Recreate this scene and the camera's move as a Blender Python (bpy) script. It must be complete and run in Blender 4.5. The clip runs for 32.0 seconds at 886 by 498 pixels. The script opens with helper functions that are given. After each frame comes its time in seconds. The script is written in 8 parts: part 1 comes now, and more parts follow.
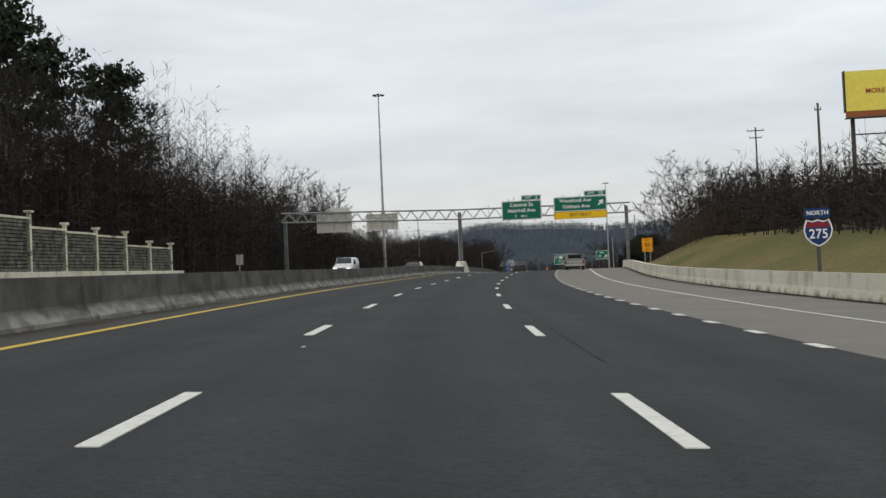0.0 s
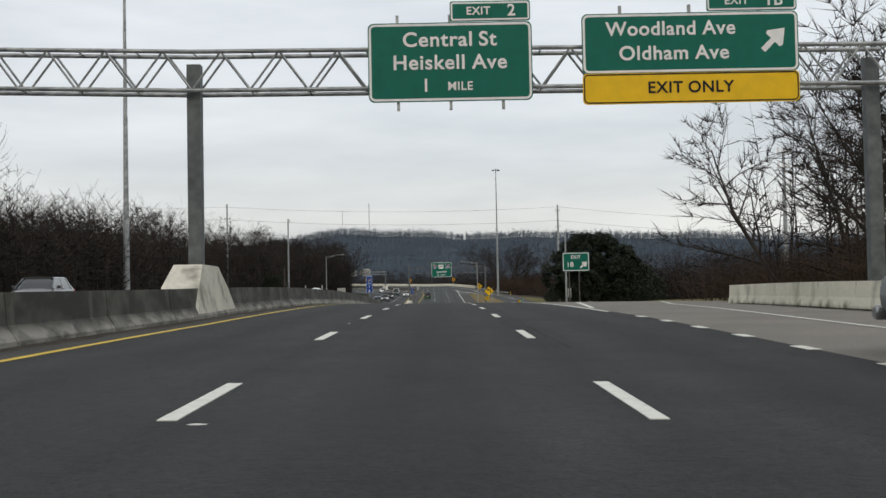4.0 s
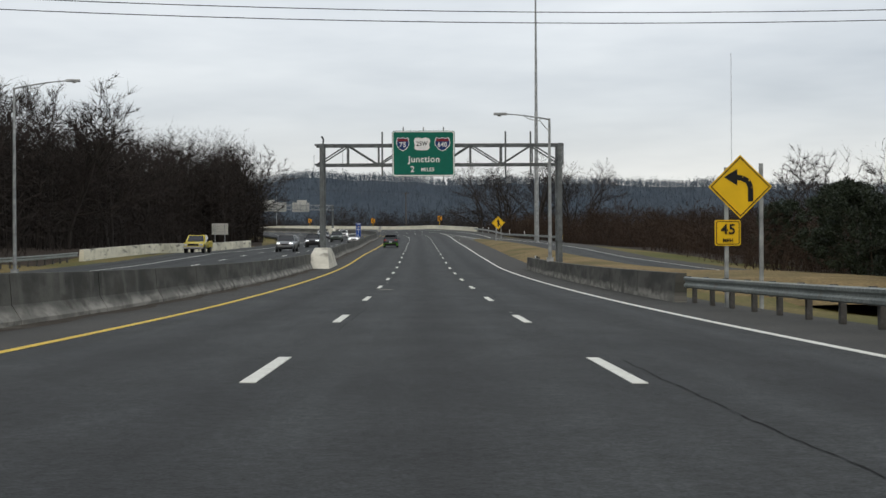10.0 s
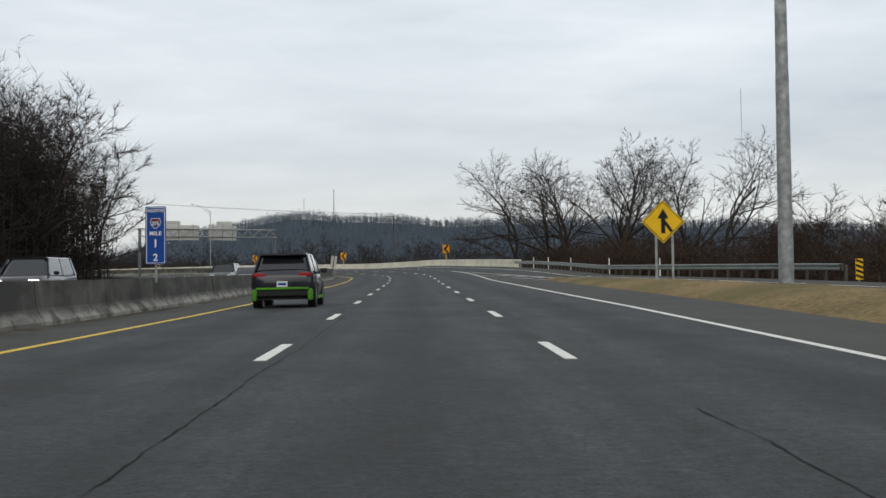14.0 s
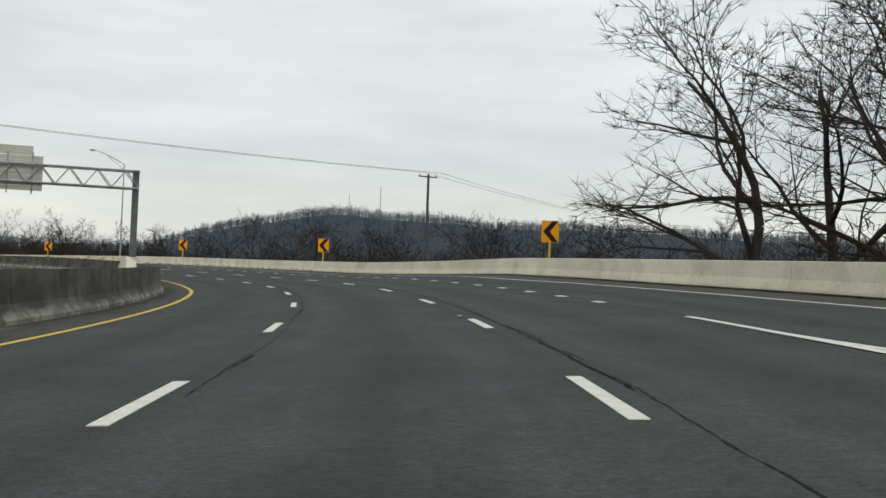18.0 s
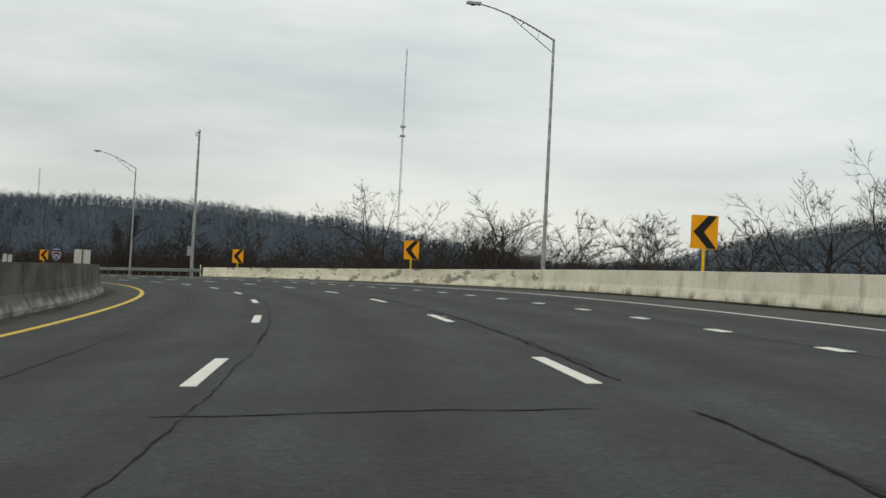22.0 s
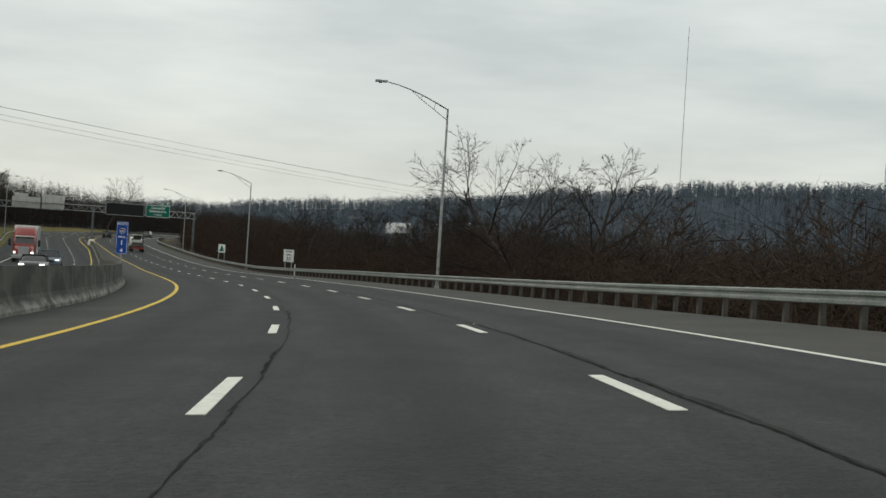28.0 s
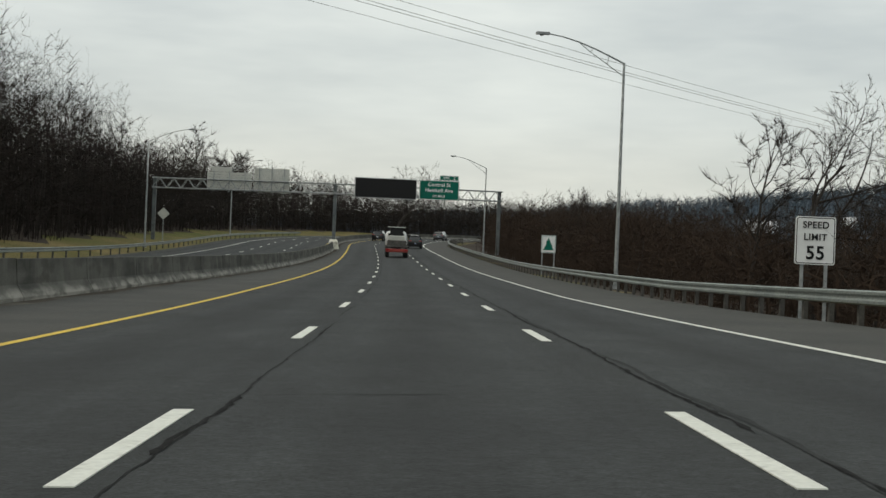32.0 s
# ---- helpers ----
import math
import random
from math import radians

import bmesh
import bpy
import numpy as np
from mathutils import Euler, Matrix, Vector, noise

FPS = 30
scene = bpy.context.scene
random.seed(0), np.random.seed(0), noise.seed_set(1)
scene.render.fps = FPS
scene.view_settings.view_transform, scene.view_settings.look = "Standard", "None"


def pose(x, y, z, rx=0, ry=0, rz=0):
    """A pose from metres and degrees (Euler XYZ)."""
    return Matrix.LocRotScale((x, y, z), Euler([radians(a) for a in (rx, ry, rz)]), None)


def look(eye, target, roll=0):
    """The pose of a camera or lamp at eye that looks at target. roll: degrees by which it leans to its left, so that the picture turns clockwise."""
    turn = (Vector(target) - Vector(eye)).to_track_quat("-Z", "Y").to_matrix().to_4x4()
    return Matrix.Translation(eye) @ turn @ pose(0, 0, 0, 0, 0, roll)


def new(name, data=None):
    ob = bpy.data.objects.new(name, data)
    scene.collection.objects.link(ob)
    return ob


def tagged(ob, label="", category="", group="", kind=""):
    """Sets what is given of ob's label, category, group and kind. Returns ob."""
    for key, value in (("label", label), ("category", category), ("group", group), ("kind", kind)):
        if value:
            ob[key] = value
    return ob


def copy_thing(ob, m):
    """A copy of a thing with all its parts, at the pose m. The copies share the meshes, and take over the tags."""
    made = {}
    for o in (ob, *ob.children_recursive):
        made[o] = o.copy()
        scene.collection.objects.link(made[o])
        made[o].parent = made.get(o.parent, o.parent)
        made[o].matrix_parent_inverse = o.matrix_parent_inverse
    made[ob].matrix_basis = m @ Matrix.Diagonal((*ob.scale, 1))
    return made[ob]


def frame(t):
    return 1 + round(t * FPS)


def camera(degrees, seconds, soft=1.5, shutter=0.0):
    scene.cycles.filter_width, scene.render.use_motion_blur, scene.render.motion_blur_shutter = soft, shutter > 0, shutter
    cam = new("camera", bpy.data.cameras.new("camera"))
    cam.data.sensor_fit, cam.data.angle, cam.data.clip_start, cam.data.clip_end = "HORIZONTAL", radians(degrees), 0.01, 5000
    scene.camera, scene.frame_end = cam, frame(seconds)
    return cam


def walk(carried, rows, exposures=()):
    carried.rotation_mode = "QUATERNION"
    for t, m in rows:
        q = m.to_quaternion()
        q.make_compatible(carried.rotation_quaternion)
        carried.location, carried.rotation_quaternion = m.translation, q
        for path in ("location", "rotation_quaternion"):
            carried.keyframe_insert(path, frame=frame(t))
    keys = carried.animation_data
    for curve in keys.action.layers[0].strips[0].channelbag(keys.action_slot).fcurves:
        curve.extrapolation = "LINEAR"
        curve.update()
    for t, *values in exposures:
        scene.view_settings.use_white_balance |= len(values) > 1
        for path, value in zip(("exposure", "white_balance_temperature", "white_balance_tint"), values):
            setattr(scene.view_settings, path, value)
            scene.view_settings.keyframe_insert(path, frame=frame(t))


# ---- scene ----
cam = camera(38.78, 32.0)


def glance(x, y, z, yaw, pitch, roll):
    """A camera pose: yaw to the left of +y, pitch up, roll as in look()."""
    a, b = radians(yaw), radians(pitch)
    way = Vector((-math.sin(a) * math.cos(b), math.cos(a) * math.cos(b), math.sin(b)))
    return look(Vector((x, y, z)), Vector((x, y, z)) + way, roll)


PATH = [
    (0, 0.291, -0.837, 1.065, -0.647, 2.165, -2.482),
    (0.5, 0.328, 14.052, 1.415, -1.567, 2.202, -2.458),
    (1, 0.564, 28.928, 1.783, -2.603, 2.237, -2.387),
    (1.5, 1.062, 43.860, 2.159, -3.623, 2.200, -2.308),
    (2, 1.974, 58.941, 2.522, -4.526, 2.150, -2.307),
    (2.5, 2.884, 74.076, 2.892, -5.282, 2.248, -2.155),
    (3, 4.084, 89.079, 3.288, -5.979, 2.505, -1.905),
    (3.5, 5.380, 104.018, 3.741, -6.681, 2.663, -1.574),
    (4, 6.949, 119.030, 4.182, -7.344, 2.375, -1.096),
    (4.5, 8.667, 134.026, 4.506, -7.882, 1.951, -0.651),
    (5, 10.496, 149.009, 4.768, -8.229, 1.678, -0.208),
    (5.5, 12.379, 163.986, 4.969, -8.381, 1.378, -0.375),
    (6, 14.197, 178.941, 5.101, -8.592, 1.065, -0.659),
    (6.5, 16.176, 193.832, 5.148, -8.660, 0.803, -0.393),
    (7, 18.108, 208.684, 5.134, -8.651, 0.618, -0.349),
    (7.5, 20.030, 223.485, 5.068, -8.510, 0.437, -0.319),
    (8, 21.918, 238.308, 4.942, -8.289, 0.165, -0.253),
    (8.5, 23.909, 253.128, 4.704, -8.313, -0.133, -0.261),
    (9, 25.788, 268.039, 4.415, -8.443, -0.250, -0.234),
    (9.5, 27.651, 283.086, 4.223, -8.375, 0.146, -0.267),
    (10, 29.488, 298.175, 4.053, -8.311, 0.205, -0.289),
    (10.5, 31.396, 313.201, 3.888, -8.412, 0.097, -0.207),
    (11, 33.352, 328.057, 3.779, -8.441, 0.421, -0.108),
    (11.5, 35.252, 342.707, 3.771, -8.447, 0.945, -0.198),
    (12, 37.182, 357.457, 3.831, -8.397, 1.216, -0.228),
    (12.5, 39.070, 372.226, 3.973, -8.293, 1.352, -0.426),
    (13, 40.951, 386.952, 4.183, -8.317, 1.999, -0.619),
    (13.5, 42.811, 401.598, 4.588, -8.348, 2.421, -0.637),
    (14, 44.699, 416.036, 4.977, -8.535, 2.325, -0.636),
    (14.5, 46.586, 430.474, 5.348, -8.694, 2.291, -0.016),
    (15, 48.465, 444.913, 5.725, -8.832, 2.327, 0.665),
    (15.5, 50.336, 459.352, 6.109, -8.989, 2.348, 1.004),
    (16, 52.258, 473.847, 6.493, -8.713, 2.300, 1.220),
    (16.5, 54.157, 488.583, 6.895, -8.498, 2.257, 1.311),
    (17, 55.978, 503.196, 7.288, -8.234, 2.229, 1.326),
    (17.5, 57.723, 517.418, 7.757, -7.827, 2.533, 1.559),
    (18, 59.094, 531.089, 8.232, -6.331, 2.519, 2.044),
    (18.5, 60.076, 544.585, 8.645, -4.466, 2.475, 2.632),
    (19, 60.540, 558.044, 9.026, -2.206, 2.478, 3.181),
    (19.5, 60.391, 571.204, 9.413, 0.721, 2.621, 3.873),
    (20, 59.595, 584.278, 9.793, 3.696, 2.568, 4.588),
    (20.5, 58.091, 597.635, 10.124, 6.649, 2.218, 4.727),
    (21, 55.695, 610.895, 10.425, 9.983, 2.461, 3.910),
    (21.5, 52.809, 623.903, 10.778, 13.302, 2.298, 3.230),
    (22, 49.046, 636.655, 11.138, 16.828, 2.458, 2.922),
    (22.5, 44.541, 649.168, 11.502, 19.709, 2.347, 2.910),
    (23, 39.407, 661.395, 11.847, 23.298, 2.348, 3.046),
    (23.5, 33.616, 673.209, 12.131, 26.577, 1.939, 3.261),
    (24, 27.179, 684.649, 12.348, 30.143, 1.603, 3.235),
    (24.5, 19.976, 695.619, 12.512, 33.212, 1.544, 3.103),
    (25, 12.284, 706.369, 12.663, 36.464, 1.528, 3.145),
    (25.5, 3.827, 716.663, 12.770, 39.843, 1.462, 3.202),
    (26, -5.271, 726.389, 12.832, 43.092, 1.236, 3.296),
    (26.5, -14.881, 735.619, 12.864, 46.436, 1.223, 3.422),
    (27, -25.234, 744.491, 12.896, 49.774, 1.219, 3.456),
    (27.5, -36.107, 752.722, 12.896, 53.008, 0.970, 3.516),
    (28, -47.441, 760.311, 12.830, 56.040, 0.606, 3.591),
    (28.5, -59.166, 767.290, 12.692, 58.713, 0.300, 3.518),
    (29, -71.398, 773.969, 12.516, 61.495, 0.272, 3.268),
    (29.5, -83.871, 780.071, 12.333, 64.021, 0.172, 2.944),
    (30, -96.692, 785.667, 12.155, 66.008, 0.330, 2.736),
    (30.5, -109.845, 791.191, 12.000, 67.402, 0.204, 2.612),
    (31, -123.374, 796.213, 11.814, 68.570, 0.308, 2.503),
    (31.5, -136.933, 801.125, 11.659, 69.659, 0.197, 2.546),
    (32, -150.632, 805.760, 11.495, 70.508, 0.332, 2.340),
]
walk(cam, [(t, glance(*row)) for t, *row in PATH], [(0, 0.0, 6750, 10), (12, 0.0, 6650, 10), (16, 0.0, 6600, 9), (19, 0.0, 7000, 6), (32, 0.0, 7050, 4)])

# ---- sky and light: a bright, even overcast ----
world = bpy.data.worlds.new("overcast")
scene.world = world
world.use_nodes = True
wn, wl = world.node_tree.nodes, world.node_tree.links
wn.clear()
w_out = wn.new("ShaderNodeOutputWorld")
w_bg = wn.new("ShaderNodeBackground")
w_sky = wn.new("ShaderNodeTexSky")
w_sky.sky_type, w_sky.sun_disc = "NISHITA", False
w_sky.sun_elevation, w_sky.sun_rotation = radians(32), radians(200)
w_sky.air_density, w_sky.dust_density, w_sky.ozone_density = 1.0, 4.0, 1.0
w_tc = wn.new("ShaderNodeTexCoord")
w_sep = wn.new("ShaderNodeSeparateXYZ")
w_ramp = wn.new("ShaderNodeValToRGB")
w_map = wn.new("ShaderNodeMapping")
w_map.inputs["Scale"].default_value = (1.0, 1.0, 5.0)
w_noise = wn.new("ShaderNodeTexNoise")
w_noise.inputs["Scale"].default_value, w_noise.inputs["Detail"].default_value = 2.1, 5.0
w_noise.inputs["Roughness"].default_value = 0.56
w_cl = wn.new("ShaderNodeValToRGB")
w_mul = wn.new("ShaderNodeMix")
w_mul.data_type, w_mul.blend_type = "RGBA", "MULTIPLY"
w_mul.inputs[0].default_value = 1.0
w_mix = wn.new("ShaderNodeMix")
w_mix.data_type = "RGBA"
w_mix.inputs[0].default_value = 0.97
els = w_ramp.color_ramp.elements
els[0].position, els[0].color = 0.46, (0.30, 0.31, 0.32, 1)
els[1].position, els[1].color = 1.0, (0.62, 0.65, 0.69, 1)
for pos, col in ((0.5, (0.60, 0.63, 0.66, 1)), (0.53, (0.70, 0.72, 0.735, 1)), (0.556, (0.585, 0.62, 0.665, 1)), (0.60, (0.68, 0.715, 0.755, 1)), (0.68, (0.75, 0.785, 0.82, 1))):
    e_ = els.new(pos)
    e_.color = col
ce = w_cl.color_ramp.elements
ce[0].position, ce[0].color = 0.34, (0.79, 0.805, 0.825, 1)
ce[1].position, ce[1].color = 0.66, (1.19, 1.18, 1.155, 1)
w_mr = wn.new("ShaderNodeMapRange")
w_mr.inputs["From Min"].default_value, w_mr.inputs["From Max"].default_value = -1.0, 1.0
wl.new(w_tc.outputs["Generated"], w_sep.inputs[0])
wl.new(w_sep.outputs["Z"], w_mr.inputs["Value"])
wl.new(w_mr.outputs["Result"], w_ramp.inputs[0])
wl.new(w_tc.outputs["Generated"], w_map.inputs["Vector"])
wl.new(w_map.outputs[0], w_noise.inputs["Vector"])
wl.new(w_noise.outputs[0], w_cl.inputs[0])
wl.new(w_ramp.outputs[0], w_mul.inputs[6])
wl.new(w_cl.outputs[0], w_mul.inputs[7])
wl.new(w_sky.outputs[0], w_mix.inputs[6])
wl.new(w_mul.outputs[2], w_mix.inputs[7])
wl.new(w_mix.outputs[2], w_bg.inputs[0])
wl.new(w_bg.outputs[0], w_out.inputs[0])
w_bg.inputs[1].default_value = 1.0
sun = new("sun", bpy.data.lights.new("sun", "SUN"))
sun.data.energy, sun.data.angle, sun.data.color = 0.5, radians(40), (1.0, 0.97, 0.93)
sun.matrix_world = look((0, 0, 300), (-60, 160, 120))


# ---- materials ----
def mat(name, c1, c2=None, scale=1.0, rough=0.8, bump=0.0, fine=0.0, metal=0.0, spots=None, uv=False, stretch=(1, 1, 1), rand=0.0, spec=0.5, amp=0.28):
    """A surface with two scales of mottling: c1 to c2 over patches 1/scale metres wide, grain of size 1/fine, stains of a third colour."""
    m = bpy.data.materials.new(name)
    m.use_nodes = True
    n, l = m.node_tree.nodes, m.node_tree.links
    b = n["Principled BSDF"]
    b.inputs["Roughness"].default_value, b.inputs["Metallic"].default_value = rough, metal
    b.inputs["Specular IOR Level"].default_value = spec
    tc = n.new("ShaderNodeTexCoord")
    mp = n.new("ShaderNodeMapping")
    mp.inputs["Scale"].default_value = stretch
    l.new(tc.outputs["UV" if uv else "Object"], mp.inputs["Vector"])
    no = n.new("ShaderNodeTexNoise")
    no.inputs["Scale"].default_value, no.inputs["Detail"].default_value = scale, 6.0
    l.new(mp.outputs[0], no.inputs["Vector"])
    cr = n.new("ShaderNodeValToRGB")
    c2 = c2 or tuple(0.8 * c for c in c1)
    cr.color_ramp.elements[0].position, cr.color_ramp.elements[0].color = 0.33, (*c1, 1)
    cr.color_ramp.elements[1].position, cr.color_ramp.elements[1].color = 0.68, (*c2, 1)
    l.new(no.outputs[0], cr.inputs[0])
    last = cr.outputs[0]
    if fine:
        nf = n.new("ShaderNodeTexNoise")
        nf.inputs["Scale"].default_value, nf.inputs["Detail"].default_value = fine, 3.0
        l.new(mp.outputs[0], nf.inputs["Vector"])
        mr = n.new("ShaderNodeMapRange")
        mr.inputs["From Min"].default_value, mr.inputs["From Max"].default_value = 0.3, 0.7
        mr.inputs["To Min"].default_value, mr.inputs["To Max"].default_value = 1 - amp, 1 + amp
        l.new(nf.outputs[0], mr.inputs["Value"])
        mx = n.new("ShaderNodeMix")
        mx.data_type, mx.blend_type = "RGBA", "MULTIPLY"
        mx.inputs[0].default_value = 1.0
        l.new(last, mx.inputs[6])
        l.new(mr.outputs[0], mx.inputs[7])
        last = mx.outputs[2]
        if bump:
            bp = n.new("ShaderNodeBump")
            bp.inputs["Strength"].default_value, bp.inputs["Distance"].default_value = bump, 0.02
            l.new(nf.outputs[0], bp.inputs["Height"])
            l.new(bp.outputs[0], b.inputs["Normal"])
    if spots:
        col, sc, lo, hi, strength = spots
        ns = n.new("ShaderNodeTexNoise")
        ns.inputs["Scale"].default_value, ns.inputs["Detail"].default_value = sc, 5.0
        l.new(mp.outputs[0], ns.inputs["Vector"])
        ms = n.new("ShaderNodeMapRange")
        ms.inputs["From Min"].default_value, ms.inputs["From Max"].default_value, ms.inputs["To Max"].default_value = lo, hi, strength
        l.new(ns.outputs[0], ms.inputs["Value"])
        mx = n.new("ShaderNodeMix")
        mx.data_type = "RGBA"
        l.new(ms.outputs[0], mx.inputs[0])
        l.new(last, mx.inputs[6])
        mx.inputs[7].default_value = (*col, 1)
        last = mx.outputs[2]
    if rand:
        oi = n.new("ShaderNodeObjectInfo")
        mr = n.new("ShaderNodeMapRange")
        mr.inputs["To Min"].default_value, mr.inputs["To Max"].default_value = 1 - rand, 1 + rand
        l.new(oi.outputs["Random"], mr.inputs["Value"])
        mx = n.new("ShaderNodeMix")
        mx.data_type, mx.blend_type = "RGBA", "MULTIPLY"
        mx.inputs[0].default_value = 1.0
        l.new(last, mx.inputs[6])
        l.new(mr.outputs[0], mx.inputs[7])
        last = mx.outputs[2]
    l.new(last, b.inputs["Base Color"])
    return m


def lane_wear(m, width=3.66, first=-1.83):
    """Polished wheel tracks and a dark oil-stained middle along every lane, by the strip's own offset and station."""
    n, l = m.node_tree.nodes, m.node_tree.links
    b = n["Principled BSDF"]
    old = b.inputs["Base Color"].links[0].from_socket
    tc = n.new("ShaderNodeTexCoord")
    sp = n.new("ShaderNodeSeparateXYZ")
    l.new(tc.outputs["UV"], sp.inputs[0])
    wob = n.new("ShaderNodeTexNoise")
    wob.inputs["Scale"].default_value = 0.06
    l.new(tc.outputs["UV"], wob.inputs["Vector"])
    ad = n.new("ShaderNodeMath")
    ad.operation = "MULTIPLY_ADD"
    l.new(wob.outputs[0], ad.inputs[0])
    ad.inputs[1].default_value = 0.5
    l.new(sp.outputs["X"], ad.inputs[2])
    su = n.new("ShaderNodeMath")
    su.operation = "SUBTRACT"
    l.new(ad.outputs[0], su.inputs[0])
    su.inputs[1].default_value = first + 0.25
    md = n.new("ShaderNodeMath")
    md.operation = "FLOORED_MODULO"
    l.new(su.outputs[0], md.inputs[0])
    md.inputs[1].default_value = width
    cr = n.new("ShaderNodeValToRGB")
    dv = n.new("ShaderNodeMath")
    dv.operation = "DIVIDE"
    l.new(md.outputs[0], dv.inputs[0])
    dv.inputs[1].default_value = width
    l.new(dv.outputs[0], cr.inputs[0])
    e = cr.color_ramp.elements
    e[0].position, e[0].color = 0.0, (0.84, 0.84, 0.84, 1)
    e[1].position, e[1].color = 1.0, (0.84, 0.84, 0.84, 1)
    for p, v in ((0.04, 0.94), (0.1, 0.98), (0.24, 1.13), (0.38, 0.88), (0.5, 0.69), (0.62, 0.88), (0.76, 1.13), (0.92, 0.98)):
        e.new(p).color = (v, v, v, 1)
    mx = n.new("ShaderNodeMix")
    mx.data_type, mx.blend_type = "RGBA", "MULTIPLY"
    mx.inputs[0].default_value = 1.0
    l.new(old, mx.inputs[6])
    l.new(cr.outputs[0], mx.inputs[7])
    stretch_ = n.new("ShaderNodeMapRange")
    stretch_.inputs["From Min"].default_value, stretch_.inputs["From Max"].default_value = -200.0, 1400.0
    l.new(sp.outputs["Y"], stretch_.inputs["Value"])
    age = n.new("ShaderNodeValToRGB")
    l.new(stretch_.outputs[0], age.inputs[0])
    a = age.color_ramp.elements
    a[0].position, a[0].color = 0.0, (0.59, 0.59, 0.59, 1)
    a[1].position, a[1].color = 1.0, (0.68, 0.68, 0.68, 1)
    for s_, v in ((215, 0.57), (285, 0.76), (340, 0.95), (420, 1.0), (520, 1.06), (570, 0.90), (730, 0.78), (800, 0.70)):
        a.new((s_ + 200) / 1600).color = (v, v, v, 1)
    my = n.new("ShaderNodeMix")
    my.data_type, my.blend_type = "RGBA", "MULTIPLY"
    my.inputs[0].default_value = 1.0
    l.new(mx.outputs[2], my.inputs[6])
    l.new(age.outputs[0], my.inputs[7])
    l.new(my.outputs[2], b.inputs["Base Color"])


def layer(m, kind, vec, scale, detail, lo, hi, colour=None, to=(0.0, 1.0), mask=None):
    """One more pattern over a surface: kind MULTIPLY scales the colour by to[0] to to[1], kind MIX lays a colour over it."""
    n, l = m.node_tree.nodes, m.node_tree.links
    b = n["Principled BSDF"]
    old = b.inputs["Base Color"].links[0].from_socket
    no = n.new("ShaderNodeTexNoise")
    no.inputs["Scale"].default_value, no.inputs["Detail"].default_value = scale, detail
    l.new(vec, no.inputs["Vector"])
    mr = n.new("ShaderNodeMapRange")
    mr.inputs["From Min"].default_value, mr.inputs["From Max"].default_value = lo, hi
    mr.inputs["To Min"].default_value, mr.inputs["To Max"].default_value = to
    l.new(no.outputs[0], mr.inputs["Value"])
    last = mr.outputs[0]
    if mask is not None:
        mm = n.new("ShaderNodeMath")
        mm.operation = "MULTIPLY"
        l.new(last, mm.inputs[0])
        l.new(mask, mm.inputs[1])
        last = mm.outputs[0]
    mx = n.new("ShaderNodeMix")
    mx.data_type = "RGBA"
    if kind == "MULTIPLY":
        mx.blend_type = "MULTIPLY"
        mx.inputs[0].default_value = 1.0
        l.new(last, mx.inputs[7])
    else:
        l.new(last, mx.inputs[0])
        mx.inputs[7].default_value = (*colour, 1)
    l.new(old, mx.inputs[6])
    l.new(mx.outputs[2], b.inputs["Base Color"])


def along(m, scale, turn=0.0):
    """Coordinates along and across a strip, stretched and turned."""
    n, l = m.node_tree.nodes, m.node_tree.links
    tc = n.new("ShaderNodeTexCoord")
    mp = n.new("ShaderNodeMapping")
    mp.inputs["Scale"].default_value = (*scale, 1.0)
    mp.inputs["Rotation"].default_value = (0, 0, radians(turn))
    l.new(tc.outputs["UV"], mp.inputs["Vector"])
    return mp.outputs[0]


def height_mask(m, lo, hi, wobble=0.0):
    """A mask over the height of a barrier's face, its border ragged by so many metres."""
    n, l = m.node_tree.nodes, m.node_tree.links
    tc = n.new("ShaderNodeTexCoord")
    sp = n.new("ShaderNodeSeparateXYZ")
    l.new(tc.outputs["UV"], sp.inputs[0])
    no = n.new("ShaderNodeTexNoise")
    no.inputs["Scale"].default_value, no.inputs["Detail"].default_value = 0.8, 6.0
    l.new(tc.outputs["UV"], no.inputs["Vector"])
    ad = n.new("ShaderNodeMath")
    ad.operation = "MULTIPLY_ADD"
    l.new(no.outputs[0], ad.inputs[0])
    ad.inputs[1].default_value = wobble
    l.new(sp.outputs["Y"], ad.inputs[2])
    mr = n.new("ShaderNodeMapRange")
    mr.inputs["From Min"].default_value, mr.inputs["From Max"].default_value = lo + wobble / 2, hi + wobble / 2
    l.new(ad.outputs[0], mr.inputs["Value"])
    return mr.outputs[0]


def plain(name, c, rough=0.5, metal=0.0, coat=0.0, emit=0.0):
    """Paint, plastic, glass or metal with faint mottling."""
    m = mat(name, c, tuple(0.88 * v for v in c), 2.5, rough, metal=metal, spec=0.5 if coat or metal else 0.2)
    b = m.node_tree.nodes["Principled BSDF"]
    b.inputs["Coat Weight"].default_value = coat
    if emit:
        b.inputs["Emission Color"].default_value, b.inputs["Emission Strength"].default_value = (*c, 1), emit
    return m


